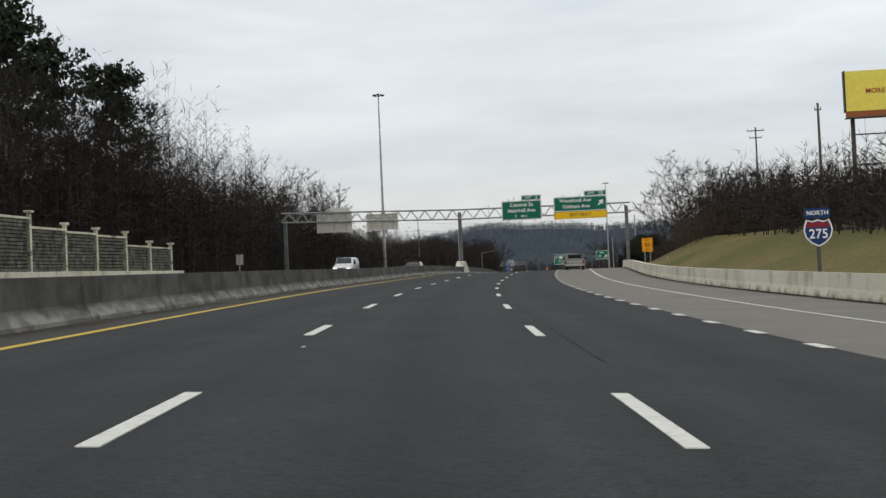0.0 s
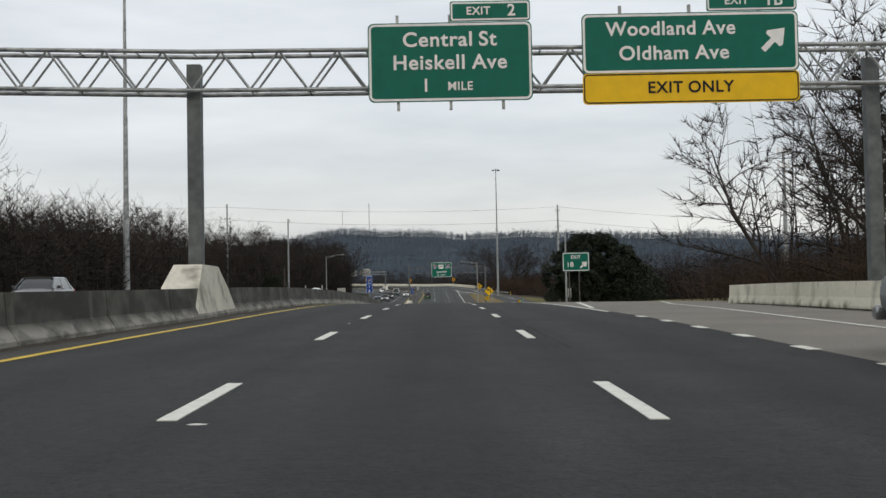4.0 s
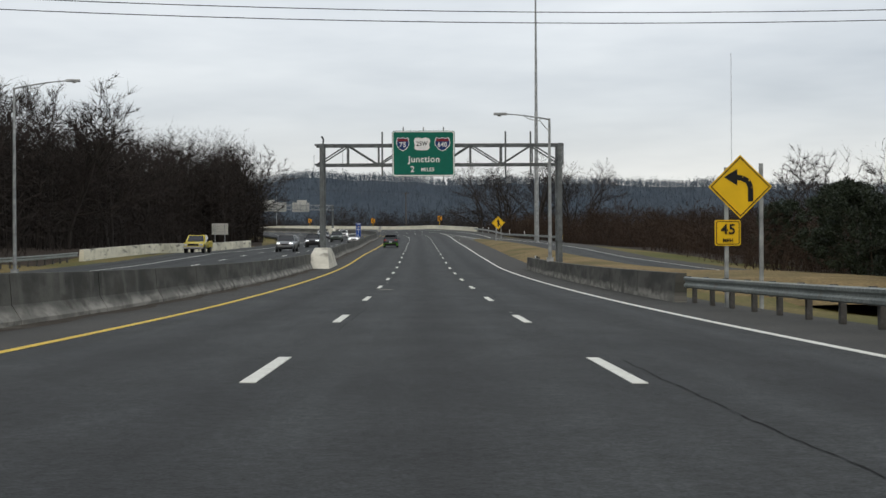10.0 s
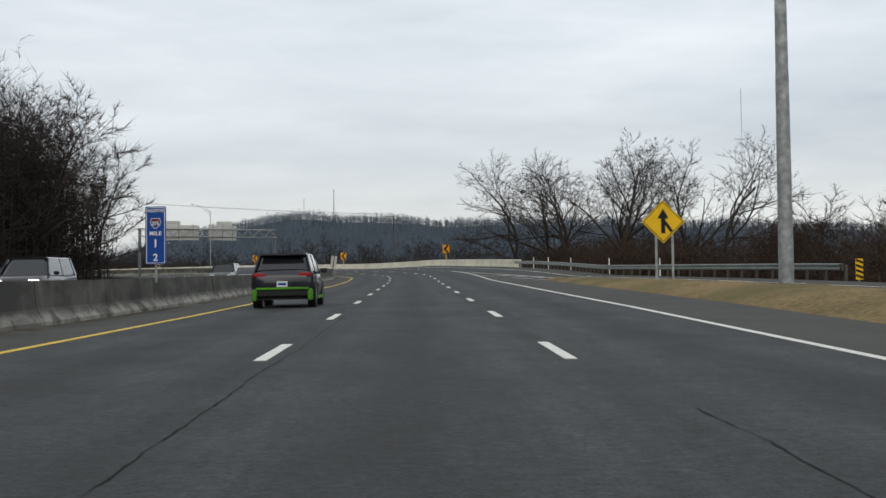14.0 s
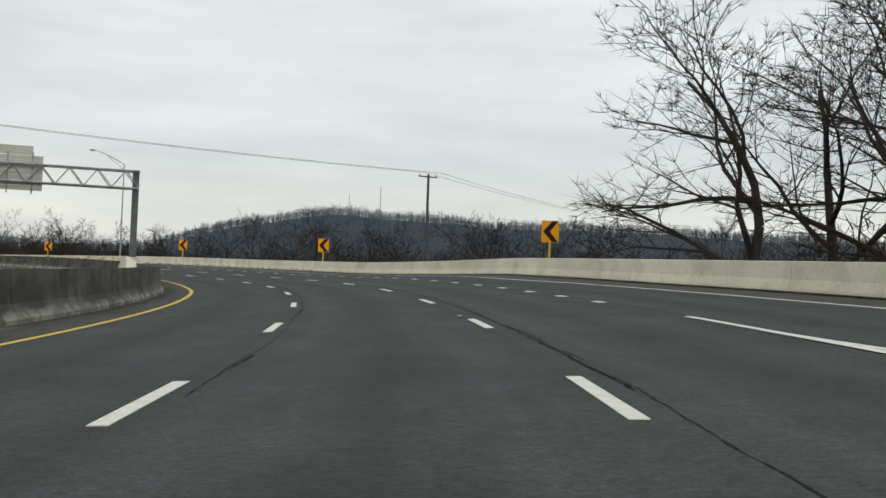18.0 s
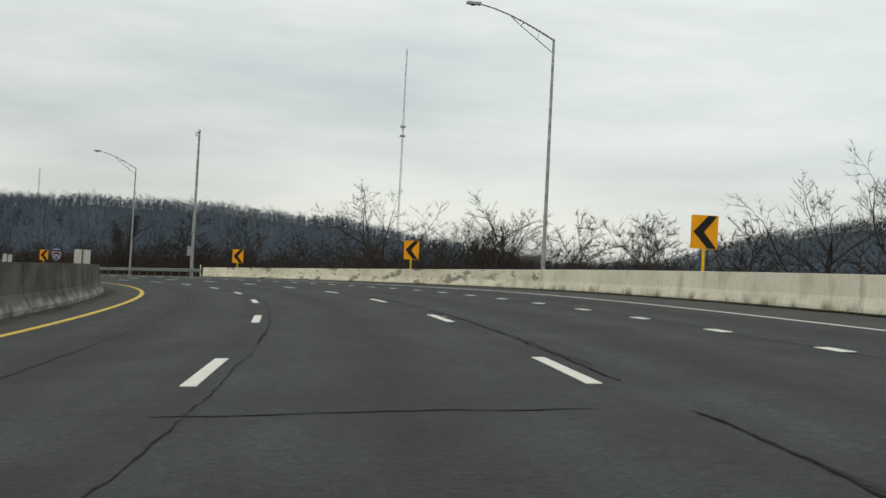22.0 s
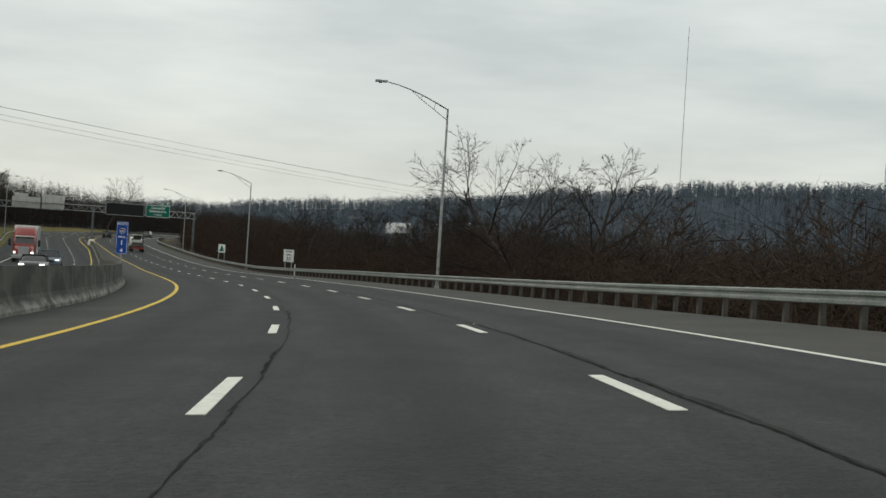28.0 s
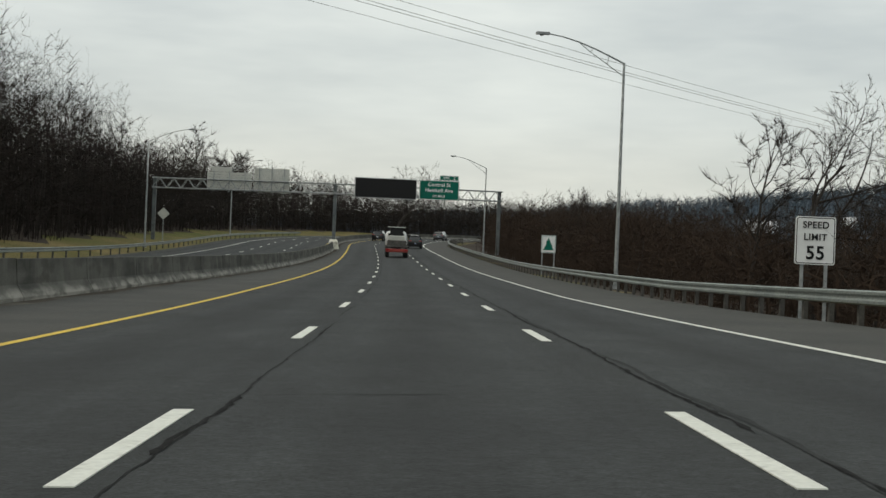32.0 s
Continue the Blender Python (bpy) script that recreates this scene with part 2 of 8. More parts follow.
ASPHALT = mat("asphalt", (0.0335, 0.0378, 0.0388), (0.0450, 0.0500, 0.0506), 0.22, 0.84, 0.5, 42.0, uv=True, spec=0.3, amp=0.45, spots=((0.0235, 0.0255, 0.0255), 0.9, 0.52, 0.72, 0.4))
lane_wear(ASPHALT)
layer(ASPHALT, "MULTIPLY", along(ASPHALT, (1, 0.35)), 1.3, 5.0, 0.3, 0.7, to=(0.78, 1.2))
layer(ASPHALT, "MULTIPLY", along(ASPHALT, (3.2, 0.06)), 1.0, 4.0, 0.3, 0.7, to=(0.90, 1.09))
layer(ASPHALT, "MULTIPLY", along(ASPHALT, (1, 1)), 13.0, 4.0, 0.32, 0.68, to=(0.70, 1.3))
layer(ASPHALT, "MULTIPLY", along(ASPHALT, (1, 1)), 4.5, 3.0, 0.32, 0.68, to=(0.86, 1.15))
CONCRETE_LANE = mat("concrete_lane", (0.165, 0.155, 0.135), (0.205, 0.19, 0.168), 0.3, 0.9, 0.3, 25.0, uv=True, spec=0.3)
SHOULDER = mat("shoulder_asphalt", (0.044, 0.045, 0.042), (0.064, 0.063, 0.058), 0.4, 0.9, 0.4, 30.0, uv=True, spec=0.3)
LINE_WHITE = mat("line_white", (0.71, 0.72, 0.66), (0.63, 0.635, 0.575), 3.0, 0.7, 0.2, 16.0, spots=((0.2, 0.2, 0.2), 6.0, 0.60, 0.75, 0.5), amp=0.1)
LINE_YELLOW = mat("line_yellow", (0.68, 0.48, 0.045), (0.56, 0.39, 0.04), 2.0, 0.7, 0.3, 30.0, spots=((0.15, 0.12, 0.08), 5.0, 0.62, 0.8, 0.5))
SEAL = mat("crack_sealant", (0.012, 0.012, 0.012), (0.022, 0.022, 0.022), 3.0, 0.95, 0.3, 40.0, spec=0.05)
BARRIER = mat("weathered_concrete", (0.185, 0.182, 0.160), (0.125, 0.122, 0.106), 0.9, 0.9, 0.35, 18.0, uv=True, rand=0.07, amp=0.14)
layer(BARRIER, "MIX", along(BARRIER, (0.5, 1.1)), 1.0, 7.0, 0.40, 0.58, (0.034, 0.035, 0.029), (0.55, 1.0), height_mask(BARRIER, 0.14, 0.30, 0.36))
layer(BARRIER, "MIX", along(BARRIER, (1.5, 0.35)), 1.0, 5.0, 0.55, 0.68, (0.150, 0.150, 0.130), (0.0, 0.45))
layer(BARRIER, "MIX", along(BARRIER, (0.8, 2.2), 12), 1.2, 7.0, 0.46, 0.56, (0.34, 0.33, 0.29), (0.0, 0.7), height_mask(BARRIER, 0.32, 0.14, 0.24))
layer(BARRIER, "MIX", along(BARRIER, (0.8, 1.3), -15), 1.2, 7.0, 0.55, 0.64, (0.045, 0.043, 0.034), (0.0, 0.75))
WHITE_WALL = mat("white_concrete", (0.76, 0.735, 0.605), (0.63, 0.605, 0.475), 0.4, 0.9, 0.2, 7.0, uv=True, rand=0.05, amp=0.07)
layer(WHITE_WALL, "MIX", along(WHITE_WALL, (0.42, 1.9), 24), 1.0, 7.0, 0.565, 0.635, (0.13, 0.125, 0.10), (0.0, 0.80))
layer(WHITE_WALL, "MIX", along(WHITE_WALL, (0.7, 1.0)), 1.0, 6.0, 0.52, 0.75, (0.30, 0.30, 0.21), (0.0, 0.6))
layer(WHITE_WALL, "MIX", along(WHITE_WALL, (0.5, 2.0), -35), 2.2, 6.0, 0.62, 0.68, (0.10, 0.095, 0.08), (0.0, 0.7))
layer(WHITE_WALL, "MULTIPLY", along(WHITE_WALL, (0.12, 0.3)), 1.0, 3.0, 0.3, 0.7, to=(0.86, 1.06))
CLEAN_WALL = mat("newer_white_concrete", (0.76, 0.735, 0.605), (0.65, 0.625, 0.49), 0.4, 0.9, 0.2, 7.0, uv=True, rand=0.05, amp=0.07)
layer(CLEAN_WALL, "MIX", along(CLEAN_WALL, (0.7, 1.0)), 1.0, 6.0, 0.52, 0.75, (0.30, 0.30, 0.21), (0.0, 0.4))
layer(CLEAN_WALL, "MULTIPLY", along(CLEAN_WALL, (0.12, 0.3)), 1.0, 3.0, 0.3, 0.7, to=(0.88, 1.06))
MOSSY_WALL = mat("mossy_white_concrete", (0.74, 0.72, 0.60), (0.62, 0.60, 0.485), 0.4, 0.9, 0.2, 7.0, uv=True, rand=0.05, amp=0.07)
layer(MOSSY_WALL, "MIX", along(MOSSY_WALL, (0.8, 0.5)), 1.0, 6.0, 0.55, 0.70, (0.30, 0.28, 0.19), (0.0, 0.6))
layer(MOSSY_WALL, "MIX", along(MOSSY_WALL, (1.1, 0.8)), 1.0, 7.0, 0.48, 0.60, (0.13, 0.125, 0.07), (0.0, 0.85), height_mask(MOSSY_WALL, 0.28, 0.05, 0.3))
layer(MOSSY_WALL, "MIX", along(MOSSY_WALL, (1.4, 0.4)), 1.0, 6.0, 0.62, 0.70, (0.12, 0.115, 0.09), (0.0, 0.35))
FOOTING = mat("pale_footing_concrete", (0.66, 0.64, 0.55), (0.50, 0.485, 0.41), 0.6, 0.9, 0.2, 7.0, spots=((0.16, 0.15, 0.125), 1.2, 0.56, 0.68, 0.7), amp=0.08)
TAN_WALL = mat("tan_concrete", (0.36, 0.31, 0.22), (0.26, 0.22, 0.155), 0.5, 0.9, 0.2, 9.0, spots=((0.09, 0.08, 0.06), 0.7, 0.56, 0.7, 0.7), amp=0.1)
MOSS = mat("moss_and_dirt", (0.045, 0.050, 0.026), (0.085, 0.072, 0.048), 1.2, 0.95, 0.6, 14.0, spec=0.1)
DIRT = mat("gutter_dirt", (0.050, 0.042, 0.034), (0.080, 0.070, 0.058), 0.5, 0.95, 0.5, 16.0, spots=((0.17, 0.16, 0.14), 0.35, 0.58, 0.7, 0.6), spec=0.1)
GRASS = mat("winter_grass", (0.105, 0.096, 0.030), (0.185, 0.142, 0.060), 0.12, 0.95, 0.7, 5.0, spots=((0.072, 0.088, 0.022), 0.05, 0.45, 0.6, 0.6), spec=0.15, amp=0.4)
LITTER = mat("leaf_litter", (0.030, 0.023, 0.018), (0.050, 0.038, 0.029), 0.25, 0.95, 0.6, 5.0, spec=0.15)
# the far floor's blue-grey is distance haze painted into its base colour
HAZED_GROUND = mat("hazed_woodland_floor", (0.044, 0.059, 0.077), (0.058, 0.075, 0.094), 0.02, 0.95, 0.8, 0.25, spec=0.1, amp=0.25)
MAST = mat("far_mast_steel", (0.36, 0.38, 0.40), (0.44, 0.46, 0.48), 0.05, 0.6)
GALV = mat("galvanised_steel", (0.25, 0.27, 0.275), (0.33, 0.345, 0.345), 1.5, 0.55, 0.05, 3.0, metal=0.5)
DARK_STEEL = mat("weathered_dark_steel", (0.085, 0.097, 0.102), (0.125, 0.138, 0.14), 1.2, 0.6, 0.05, 3.0, metal=0.4)
RAIL = mat("guardrail_steel", (0.175, 0.200, 0.188), (0.26, 0.282, 0.265), 0.8, 0.5, 0.1, 14.0, metal=0.5, spots=((0.16, 0.12, 0.09), 1.3, 0.62, 0.75, 0.7))
RUSTY = mat("weathered_post", (0.085, 0.082, 0.074), (0.050, 0.047, 0.043), 2.0, 0.85, 0.3, 15.0)
WOODPOLE = mat("creosoted_pole", (0.060, 0.050, 0.042), (0.09, 0.075, 0.062), 1.5, 0.9, 0.3, 12.0, stretch=(6, 6, 0.6))
SIGN_BACK = mat("sign_back_aluminium", (0.42, 0.43, 0.40), (0.50, 0.50, 0.46), 1.0, 0.5, metal=0.3)
GREEN = plain("sign_green", (0.0, 0.128, 0.088), 0.45)
SIGN_WHITE = plain("sign_white", (0.78, 0.79, 0.78), 0.45)
SIGN_YELLOW = plain("sign_yellow", (0.80, 0.50, 0.015), 0.45)
SIGN_ORANGE = plain("sign_amber", (0.83, 0.36, 0.01), 0.45)
SIGN_BLUE = plain("sign_blue", (0.006, 0.060, 0.29), 0.45)
SIGN_RED = plain("sign_red", (0.30, 0.02, 0.03), 0.45)
SHIELD_BLUE = plain("shield_blue", (0.008, 0.036, 0.14), 0.45)
SHIELD_RED = plain("shield_red", (0.20, 0.018, 0.026), 0.45)
SIGN_BLACK = plain("sign_black", (0.012, 0.012, 0.013), 0.5)
WIRE = plain("cable", (0.03, 0.03, 0.033), 0.6)
BARK = mat("grey_bark", (0.027, 0.024, 0.021), (0.047, 0.041, 0.037), 1.0, 0.95, 0.5, 9.0, stretch=(3, 3, 0.7), rand=0.3, spec=0.2)
TWIG = mat("bare_twigs", (0.023, 0.020, 0.018), (0.044, 0.037, 0.033), 0.7, 0.95, rand=0.3, spec=0.1)
TWIG_RED = mat("russet_twigs", (0.034, 0.024, 0.018), (0.055, 0.039, 0.029), 0.3, 0.95, rand=0.3, spec=0.1)
EVERGREEN = mat("dark_evergreen_leaf", (0.008, 0.015, 0.007), (0.020, 0.029, 0.013), 1.2, 0.6, rand=0.25, spec=0.3)
PINE = mat("pine_needles", (0.013, 0.022, 0.013), (0.028, 0.036, 0.019), 1.0, 0.8, rand=0.2, spec=0.2)
# far trees: bare wood tinted blue-grey to stand in for haze
HAZED_WOOD = mat("hazed_bare_woods", (0.074, 0.098, 0.124), (0.098, 0.122, 0.147), 0.012, 0.95, spots=((0.068, 0.088, 0.106), 0.02, 0.52, 0.66, 0.8), spec=0.1)


# ---- building helpers ----
class Geo:
    """Vertices and faces of one mesh."""

    def __init__(self):
        self.v, self.f, self.uv = [], [], None

    def add(self, verts, faces):
        o = len(self.v)
        self.v.extend(tuple(p) for p in verts)
        self.f.extend(tuple(i + o for i in f) for f in faces)
        return self

    def box(self, c, size, m=None, taper=1.0):
        x, y, z = (s / 2 for s in size)
        pts = [Vector((a * x * (taper if k > 0 else 1), b * y * (taper if k > 0 else 1), k * z)) for k in (-1, 1) for a, b in ((-1, -1), (1, -1), (1, 1), (-1, 1))]
        pts = [(m @ p if m else p) + Vector(c) for p in pts]
        return self.add(pts, [(3, 2, 1, 0), (4, 5, 6, 7), (0, 1, 5, 4), (1, 2, 6, 5), (2, 3, 7, 6), (3, 0, 4, 7)])

    def tube(self, p0, p1, r0, r1=None, n=8, caps=True):
        p0, p1 = Vector(p0), Vector(p1)
        r1 = r0 if r1 is None else r1
        d = (p1 - p0).normalized()
        a = d.cross(Vector((0, 0, 1)) if abs(d.z) < 0.9 else Vector((1, 0, 0))).normalized()
        b = d.cross(a)
        ring = [a * math.cos(2 * math.pi * i / n) + b * math.sin(2 * math.pi * i / n) for i in range(n)]
        faces = [(i, (i + 1) % n, n + (i + 1) % n, n + i) for i in range(n)]
        if caps:
            faces += [tuple(range(n))[::-1], tuple(range(n, 2 * n))]
        return self.add([p0 + r * r0 for r in ring] + [p1 + r * r1 for r in ring], faces)

    def path(self, pts, r0, r1=None, n=6):
        """One bent tube through the points."""
        r1 = r0 if r1 is None else r1
        pts = [Vector(p) for p in pts]
        k = len(pts) - 1
        o = len(self.v)
        for i, p in enumerate(pts):
            d = (pts[min(i + 1, k)] - pts[max(i - 1, 0)]).normalized()
            a = d.cross(Vector((0, 0, 1)) if abs(d.z) < 0.95 else Vector((1, 0, 0))).normalized()
            b = d.cross(a)
            r = r0 + (r1 - r0) * i / k
            self.v += [tuple(p + (a * math.cos(2 * math.pi * j / n) + b * math.sin(2 * math.pi * j / n)) * r) for j in range(n)]
        self.f += [(o + i * n + j, o + i * n + (j + 1) % n, o + (i + 1) * n + (j + 1) % n, o + (i + 1) * n + j) for i in range(k) for j in range(n)]
        self.f += [tuple(o + j for j in range(n))[::-1], tuple(o + k * n + j for j in range(n))]
        return self

    def slab(self, outline, z0, z1, m=None):
        """A flat outline in x, z (facing -y) with thickness from y=z0 to y=z1."""
        n = len(outline)
        pts = [Vector((x, y, z)) for y in (z0, z1) for x, z in outline]
        pts = [m @ p if m else p for p in pts]
        return self.add(pts, [tuple(range(n)), tuple(range(n, 2 * n))[::-1]] + [(i, n + i, n + (i + 1) % n, (i + 1) % n) for i in range(n)])

    def mesh(self, name, material, smooth=False):
        me = bpy.data.meshes.new(name)
        me.from_pydata(self.v, [], self.f)
        me.materials.append(material)
        if self.uv:
            lay = me.uv_layers.new(name="UVMap")
            idx = np.empty(len(me.loops), dtype=np.int32)
            me.loops.foreach_get("vertex_index", idx)
            lay.data.foreach_set("uv", np.array(self.uv, dtype=np.float32)[idx].ravel())
        if smooth:
            me.polygons.foreach_set("use_smooth", [True] * len(me.polygons))
        me.update()
        return me


def part(name, geo, material, parent=None, label="", smooth=False, m=None):
    me = geo if isinstance(geo, bpy.types.Mesh) else geo.mesh(name, material, smooth)
    ob = new(name, me)
    if parent is not None:
        ob.parent = parent
    if m is not None:
        ob.matrix_basis = m
    if label:
        tagged(ob, label)
    return ob


def thing(name, m, label, category, group="", kind=""):
    ob = new(name)
    ob.empty_display_size = 0.3
    ob.matrix_basis = m
    return tagged(ob, label, category, group, kind)


# ---- the road's alignment: bend, height and cross fall every 15 m ----
S0 = -30
BEND = [-9.3, -9.2, -9.1, -9.0, -9.6, -10.3, -10.6, -10.3, -9.1, -7.9, -6.6, -5.0, -2.1, -0.5, -0.6, -1.3, -0.2, 1.7, 1.7, 0.3, -0.7, -0.8, 0.3, 0.6, -0.1, -0.2, 0.1, 0.6, 0.5, -0.2, 0.0, 0.5, 0.4, -0.1, -0.5, 0.3, 4.1, 11.1, 20.2, 30.9, 39.7, 43.7, 44.9, 47.0, 46.6, 40.8, 37.3, 38.9, 43.0, 46.3, 45.3, 43.7, 44.8, 45.2, 43.9, 41.3, 36.1, 28.9, 22.6, 22.3, 22.5, 15.6, 7.9, 3.7, 2.2, 3.4, 3.2, 3.0, 2.9, 2.8, 2.7, 2.6, 2.5, 2.5, 2.4, -18.8, -38.0, -38.0, -38.0, -38.0, -38.0, -38.0, -38.0, -38.0, -38.0]
LEVEL = [-0.62, -0.30, 0.02, 0.37, 0.74, 1.12, 1.49, 1.85, 2.25, 2.70, 3.13, 3.44, 3.70, 3.90, 4.03, 4.07, 4.06, 3.99, 3.86, 3.62, 3.33, 3.14, 2.98, 2.81, 2.70, 2.70, 2.76, 2.90, 3.12, 3.54, 3.94, 4.32, 4.71, 5.10, 5.49, 5.90, 6.31, 6.81, 7.33, 7.76, 8.21, 8.67, 9.05, 9.39, 9.77, 10.17, 10.57, 10.94, 11.22, 11.43, 11.61, 11.73, 11.80, 11.84, 11.86, 11.84, 11.72, 11.53, 11.32, 11.13, 10.96, 10.77, 10.60, 10.43, 10.29, 10.19, 10.16, 10.20, 10.28, 10.40, 10.60, 10.90, 11.25, 11.65, 12.10, 12.55, 13.00, 13.45, 13.90, 14.35, 14.75, 15.15, 15.50, 15.80, 16.00]
FALL = [-2.62, -2.62, -2.65, -2.50, -2.11, -1.19, -0.35, -0.75, -0.56, -0.45, -0.40, -0.52, -0.42, -0.69, -1.05, -0.97, 0.51, 1.16, 1.44, 2.41, 3.60, 4.65, 3.14, 2.95, 3.39, 3.38, 3.49, 3.52, 3.65, 2.97, 2.58, 2.45, 1.72, 0.35, 0.33, 0.32, 0.31, 0.29, 0.29, 0.28, 0.27, 0.27, 0.27]
_n = 15 * (len(BEND) - 1) + 1
_u = np.arange(_n) / 15.0
_k = np.interp(_u, np.arange(len(BEND)), BEND) * 1e-4
_g = np.interp(_u, np.arange(len(LEVEL)), LEVEL)
_g = np.convolve(np.pad(_g, 7, "edge"), np.ones(15) / 15, "valid")
_b = np.radians(np.interp(_u / 2, np.arange(len(FALL)), FALL))
LEAD, TAIL = 170, 260
_slope = (_g[20] - _g[0]) / 20
_k = np.concatenate([np.full(LEAD, _k[0]), _k, np.full(TAIL, _k[-1])])
_g = np.concatenate([_g[0] - _slope * np.arange(LEAD, 0, -1), _g, np.full(TAIL, _g[-1])])
_b = np.concatenate([np.full(LEAD, _b[0]), _b, np.full(TAIL, _b[-1])])
SG = np.arange(len(_k)) + S0 - LEAD
_t = np.concatenate([[0], np.cumsum((_k[1:] + _k[:-1]) / 2)])
_i0 = int(-SG[0])
_t -= _t[_i0]
_x = np.concatenate([[0], np.cumsum(-(np.sin(_t[1:]) + np.sin(_t[:-1])) / 2)])
_y = np.concatenate([[0], np.cumsum((np.cos(_t[1:]) + np.cos(_t[:-1])) / 2)])
_x -= _x[_i0]
_y -= _y[_i0]


def spot(s, lat=0.0, h=0.0):
    """The point at station s, lat metres right of the lane's middle, h above the pavement's plane."""
    x, y, z, t, b = (np.interp(s, SG, a) for a in (_x, _y, _g, _t, _b))
    fall = max(lat, -7.2) + 0.55 * min(lat + 7.2, 0)
    return Vector((x + lat * math.cos(t), y + lat * math.sin(t), z + fall * math.sin(b) + h))


def stand(s, lat, h=0.0, turn=0.0, base=None):
    """An upright pose there, its +y ahead along the road, turned to the left by so many degrees."""
    t = float(np.interp(s, SG, _t))
    p = spot(s, lat, h)
    if base is not None:
        p.z = base
    return Matrix.Translation(p) @ Matrix.Rotation(t + radians(turn), 4, "Z")


def lie(s, lat, h=0.0, turn=0.0):
    """A pose that leans with the pavement."""
    a, b = spot(s - 1.5, lat), spot(s + 1.5, lat)
    f = (b - a).normalized()
    r = (spot(s, lat + 1) - spot(s, lat - 1)).normalized()
    u = r.cross(f).normalized()
    r = f.cross(u)
    m = Matrix((r, f, u)).transposed().to_4x4()
    return Matrix.Translation(spot(s, lat, h)) @ m @ Matrix.Rotation(radians(turn), 4, "Z")


def stations(s0, s1, step):
    n = max(1, int(round((s1 - s0) / step)))
    return [s0 + (s1 - s0) * i / n for i in range(n + 1)]


def ribbon(s0, s1, lat0, lat1, h=0.0, step=3.0, cols=1, thick=0.0):
    """A strip of paving; lat0 and lat1 are numbers or functions of the station."""
    g = Geo()
    g.uv = []
    ss = stations(s0, s1, step)
    for s in ss:
        a, b = (q(s) if callable(q) else q for q in (lat0, lat1))
        for i in range(cols + 1):
            la = a + (b - a) * i / cols
            g.v.append(tuple(spot(s, la, h)))
            g.uv.append((la, s))
    w = cols + 1
    for j in range(len(ss) - 1):
        for i in range(cols):
            g.f.append((j * w + i, j * w + i + 1, (j + 1) * w + i + 1, (j + 1) * w + i))
    if thick:
        top = len(g.v)
        for p, q in zip(list(g.v), list(g.uv)):
            g.v.append((p[0], p[1], p[2] - thick))
            g.uv.append(q)
        for j in range(len(ss) - 1):
            for i in (0, cols):
                a, b = j * w + i, (j + 1) * w + i
                g.f.append((a, b, b + top, a + top) if i == 0 else (b, a, a + top, b + top))
        for j in (0, len(ss) - 1):
            for i in range(cols):
                a = j * w + i
                g.f.append((a, a + 1, a + 1 + top, a + top))
    return g


def swept(profile, s0, s1, lat, step=3.0, h=0.0):
    """A closed profile of (across, up) points swept along the road."""
    g = Geo()
    g.uv = []
    ss = stations(s0, s1, step)
    n = len(profile)
    for s in ss:
        la = lat(s) if callable(lat) else lat
        for dx, dz in profile:
            g.v.append(tuple(spot(s, la + dx, h + dz)))
            g.uv.append((s, h + dz))
    for j in range(len(ss) - 1):
        for i in range(n):
            a, b = j * n + i, j * n + (i + 1) % n
            g.f.append((a, b, b + n, a + n))
    g.f.append(tuple(range(n))[::-1])
    g.f.append(tuple(range((len(ss) - 1) * n, len(ss) * n)))
    return g


def table(rows):
    xs, ys = [r[0] for r in rows], [r[1] for r in rows]
    return lambda s: float(np.interp(s, xs, ys))


# ---- ground: one sheet, from the verges to the hills ----
def smooth(a, b, v):
    u = np.clip((v - a) / (b - a), 0, 1)
    return u * u * (3 - 2 * u)


EDGE_R = table([(-200, 13), (150, 13.2), (175, 16), (200, 22), (215, 12), (230, 8.6), (345, 8.5), (362, 22), (372, 24.8), (400, 23.2), (440, 21), (480, 18.6), (520, 14.4), (560, 13), (750, 12.0), (800, 10.0), (1500, 9.6)])
EDGE_L = table([(-200, -30), (140, -30), (165, -25), (300, -24), (420, -25), (1500, -24)])
R_NEAR = table([(-200, 1.0), (20, 1.0), (70, 2.6), (140, 3.2), (165, 2.2), (215, 0.1), (330, -0.5), (360, -1.6), (430, -0.4), (520, -1.2), (560, -3.0), (740, -3.5), (800, -1.6), (1000, -1.2), (1500, -1.0)])
R_FAR = table([(-200, 3.0), (60, 4.5), (150, 7.0), (200, 4.5), (260, -0.6), (360, -3.0), (450, -3.0), (560, -6.0), (900, -5.0), (1100, -2.0), (1500, -2.0)])
L_NEAR = table([(-200, 2.0), (60, 2.5), (180, 1.5), (280, 0.2), (420, 0.6), (520, 0.8), (600, -1.0), (760, -2.0), (860, 0.3), (1000, 1.0), (1500, 1.0)])
L_FAR = table([(-200, 9.0), (60, 10.0), (190, 8.0), (250, 2.0), (330, 2.0), (400, 4.0), (530, 7.0), (580, -3.0), (800, -4.0), (900, 3.0), (1040, 8.0), (1200, 2.0), (1500, 0.0)])
CREST = [(-180, 60), (-120, 60), (-60, 72), (-34, 78), (-30, 84), (-24, 89), (-18, 93), (-12, 93), (-8, 99), (-4, 102), (-1, 92), (2, 76), (5, 56), (9, 50), (13, 60), (19, 77), (26, 80), (30, 77), (34, 73), (38, 69), (45, 62), (52, 57), (57, 52), (63, 44), (75, 32), (90, 27), (130, 40), (180, 60)]
HUB = (0.0, 640.0)


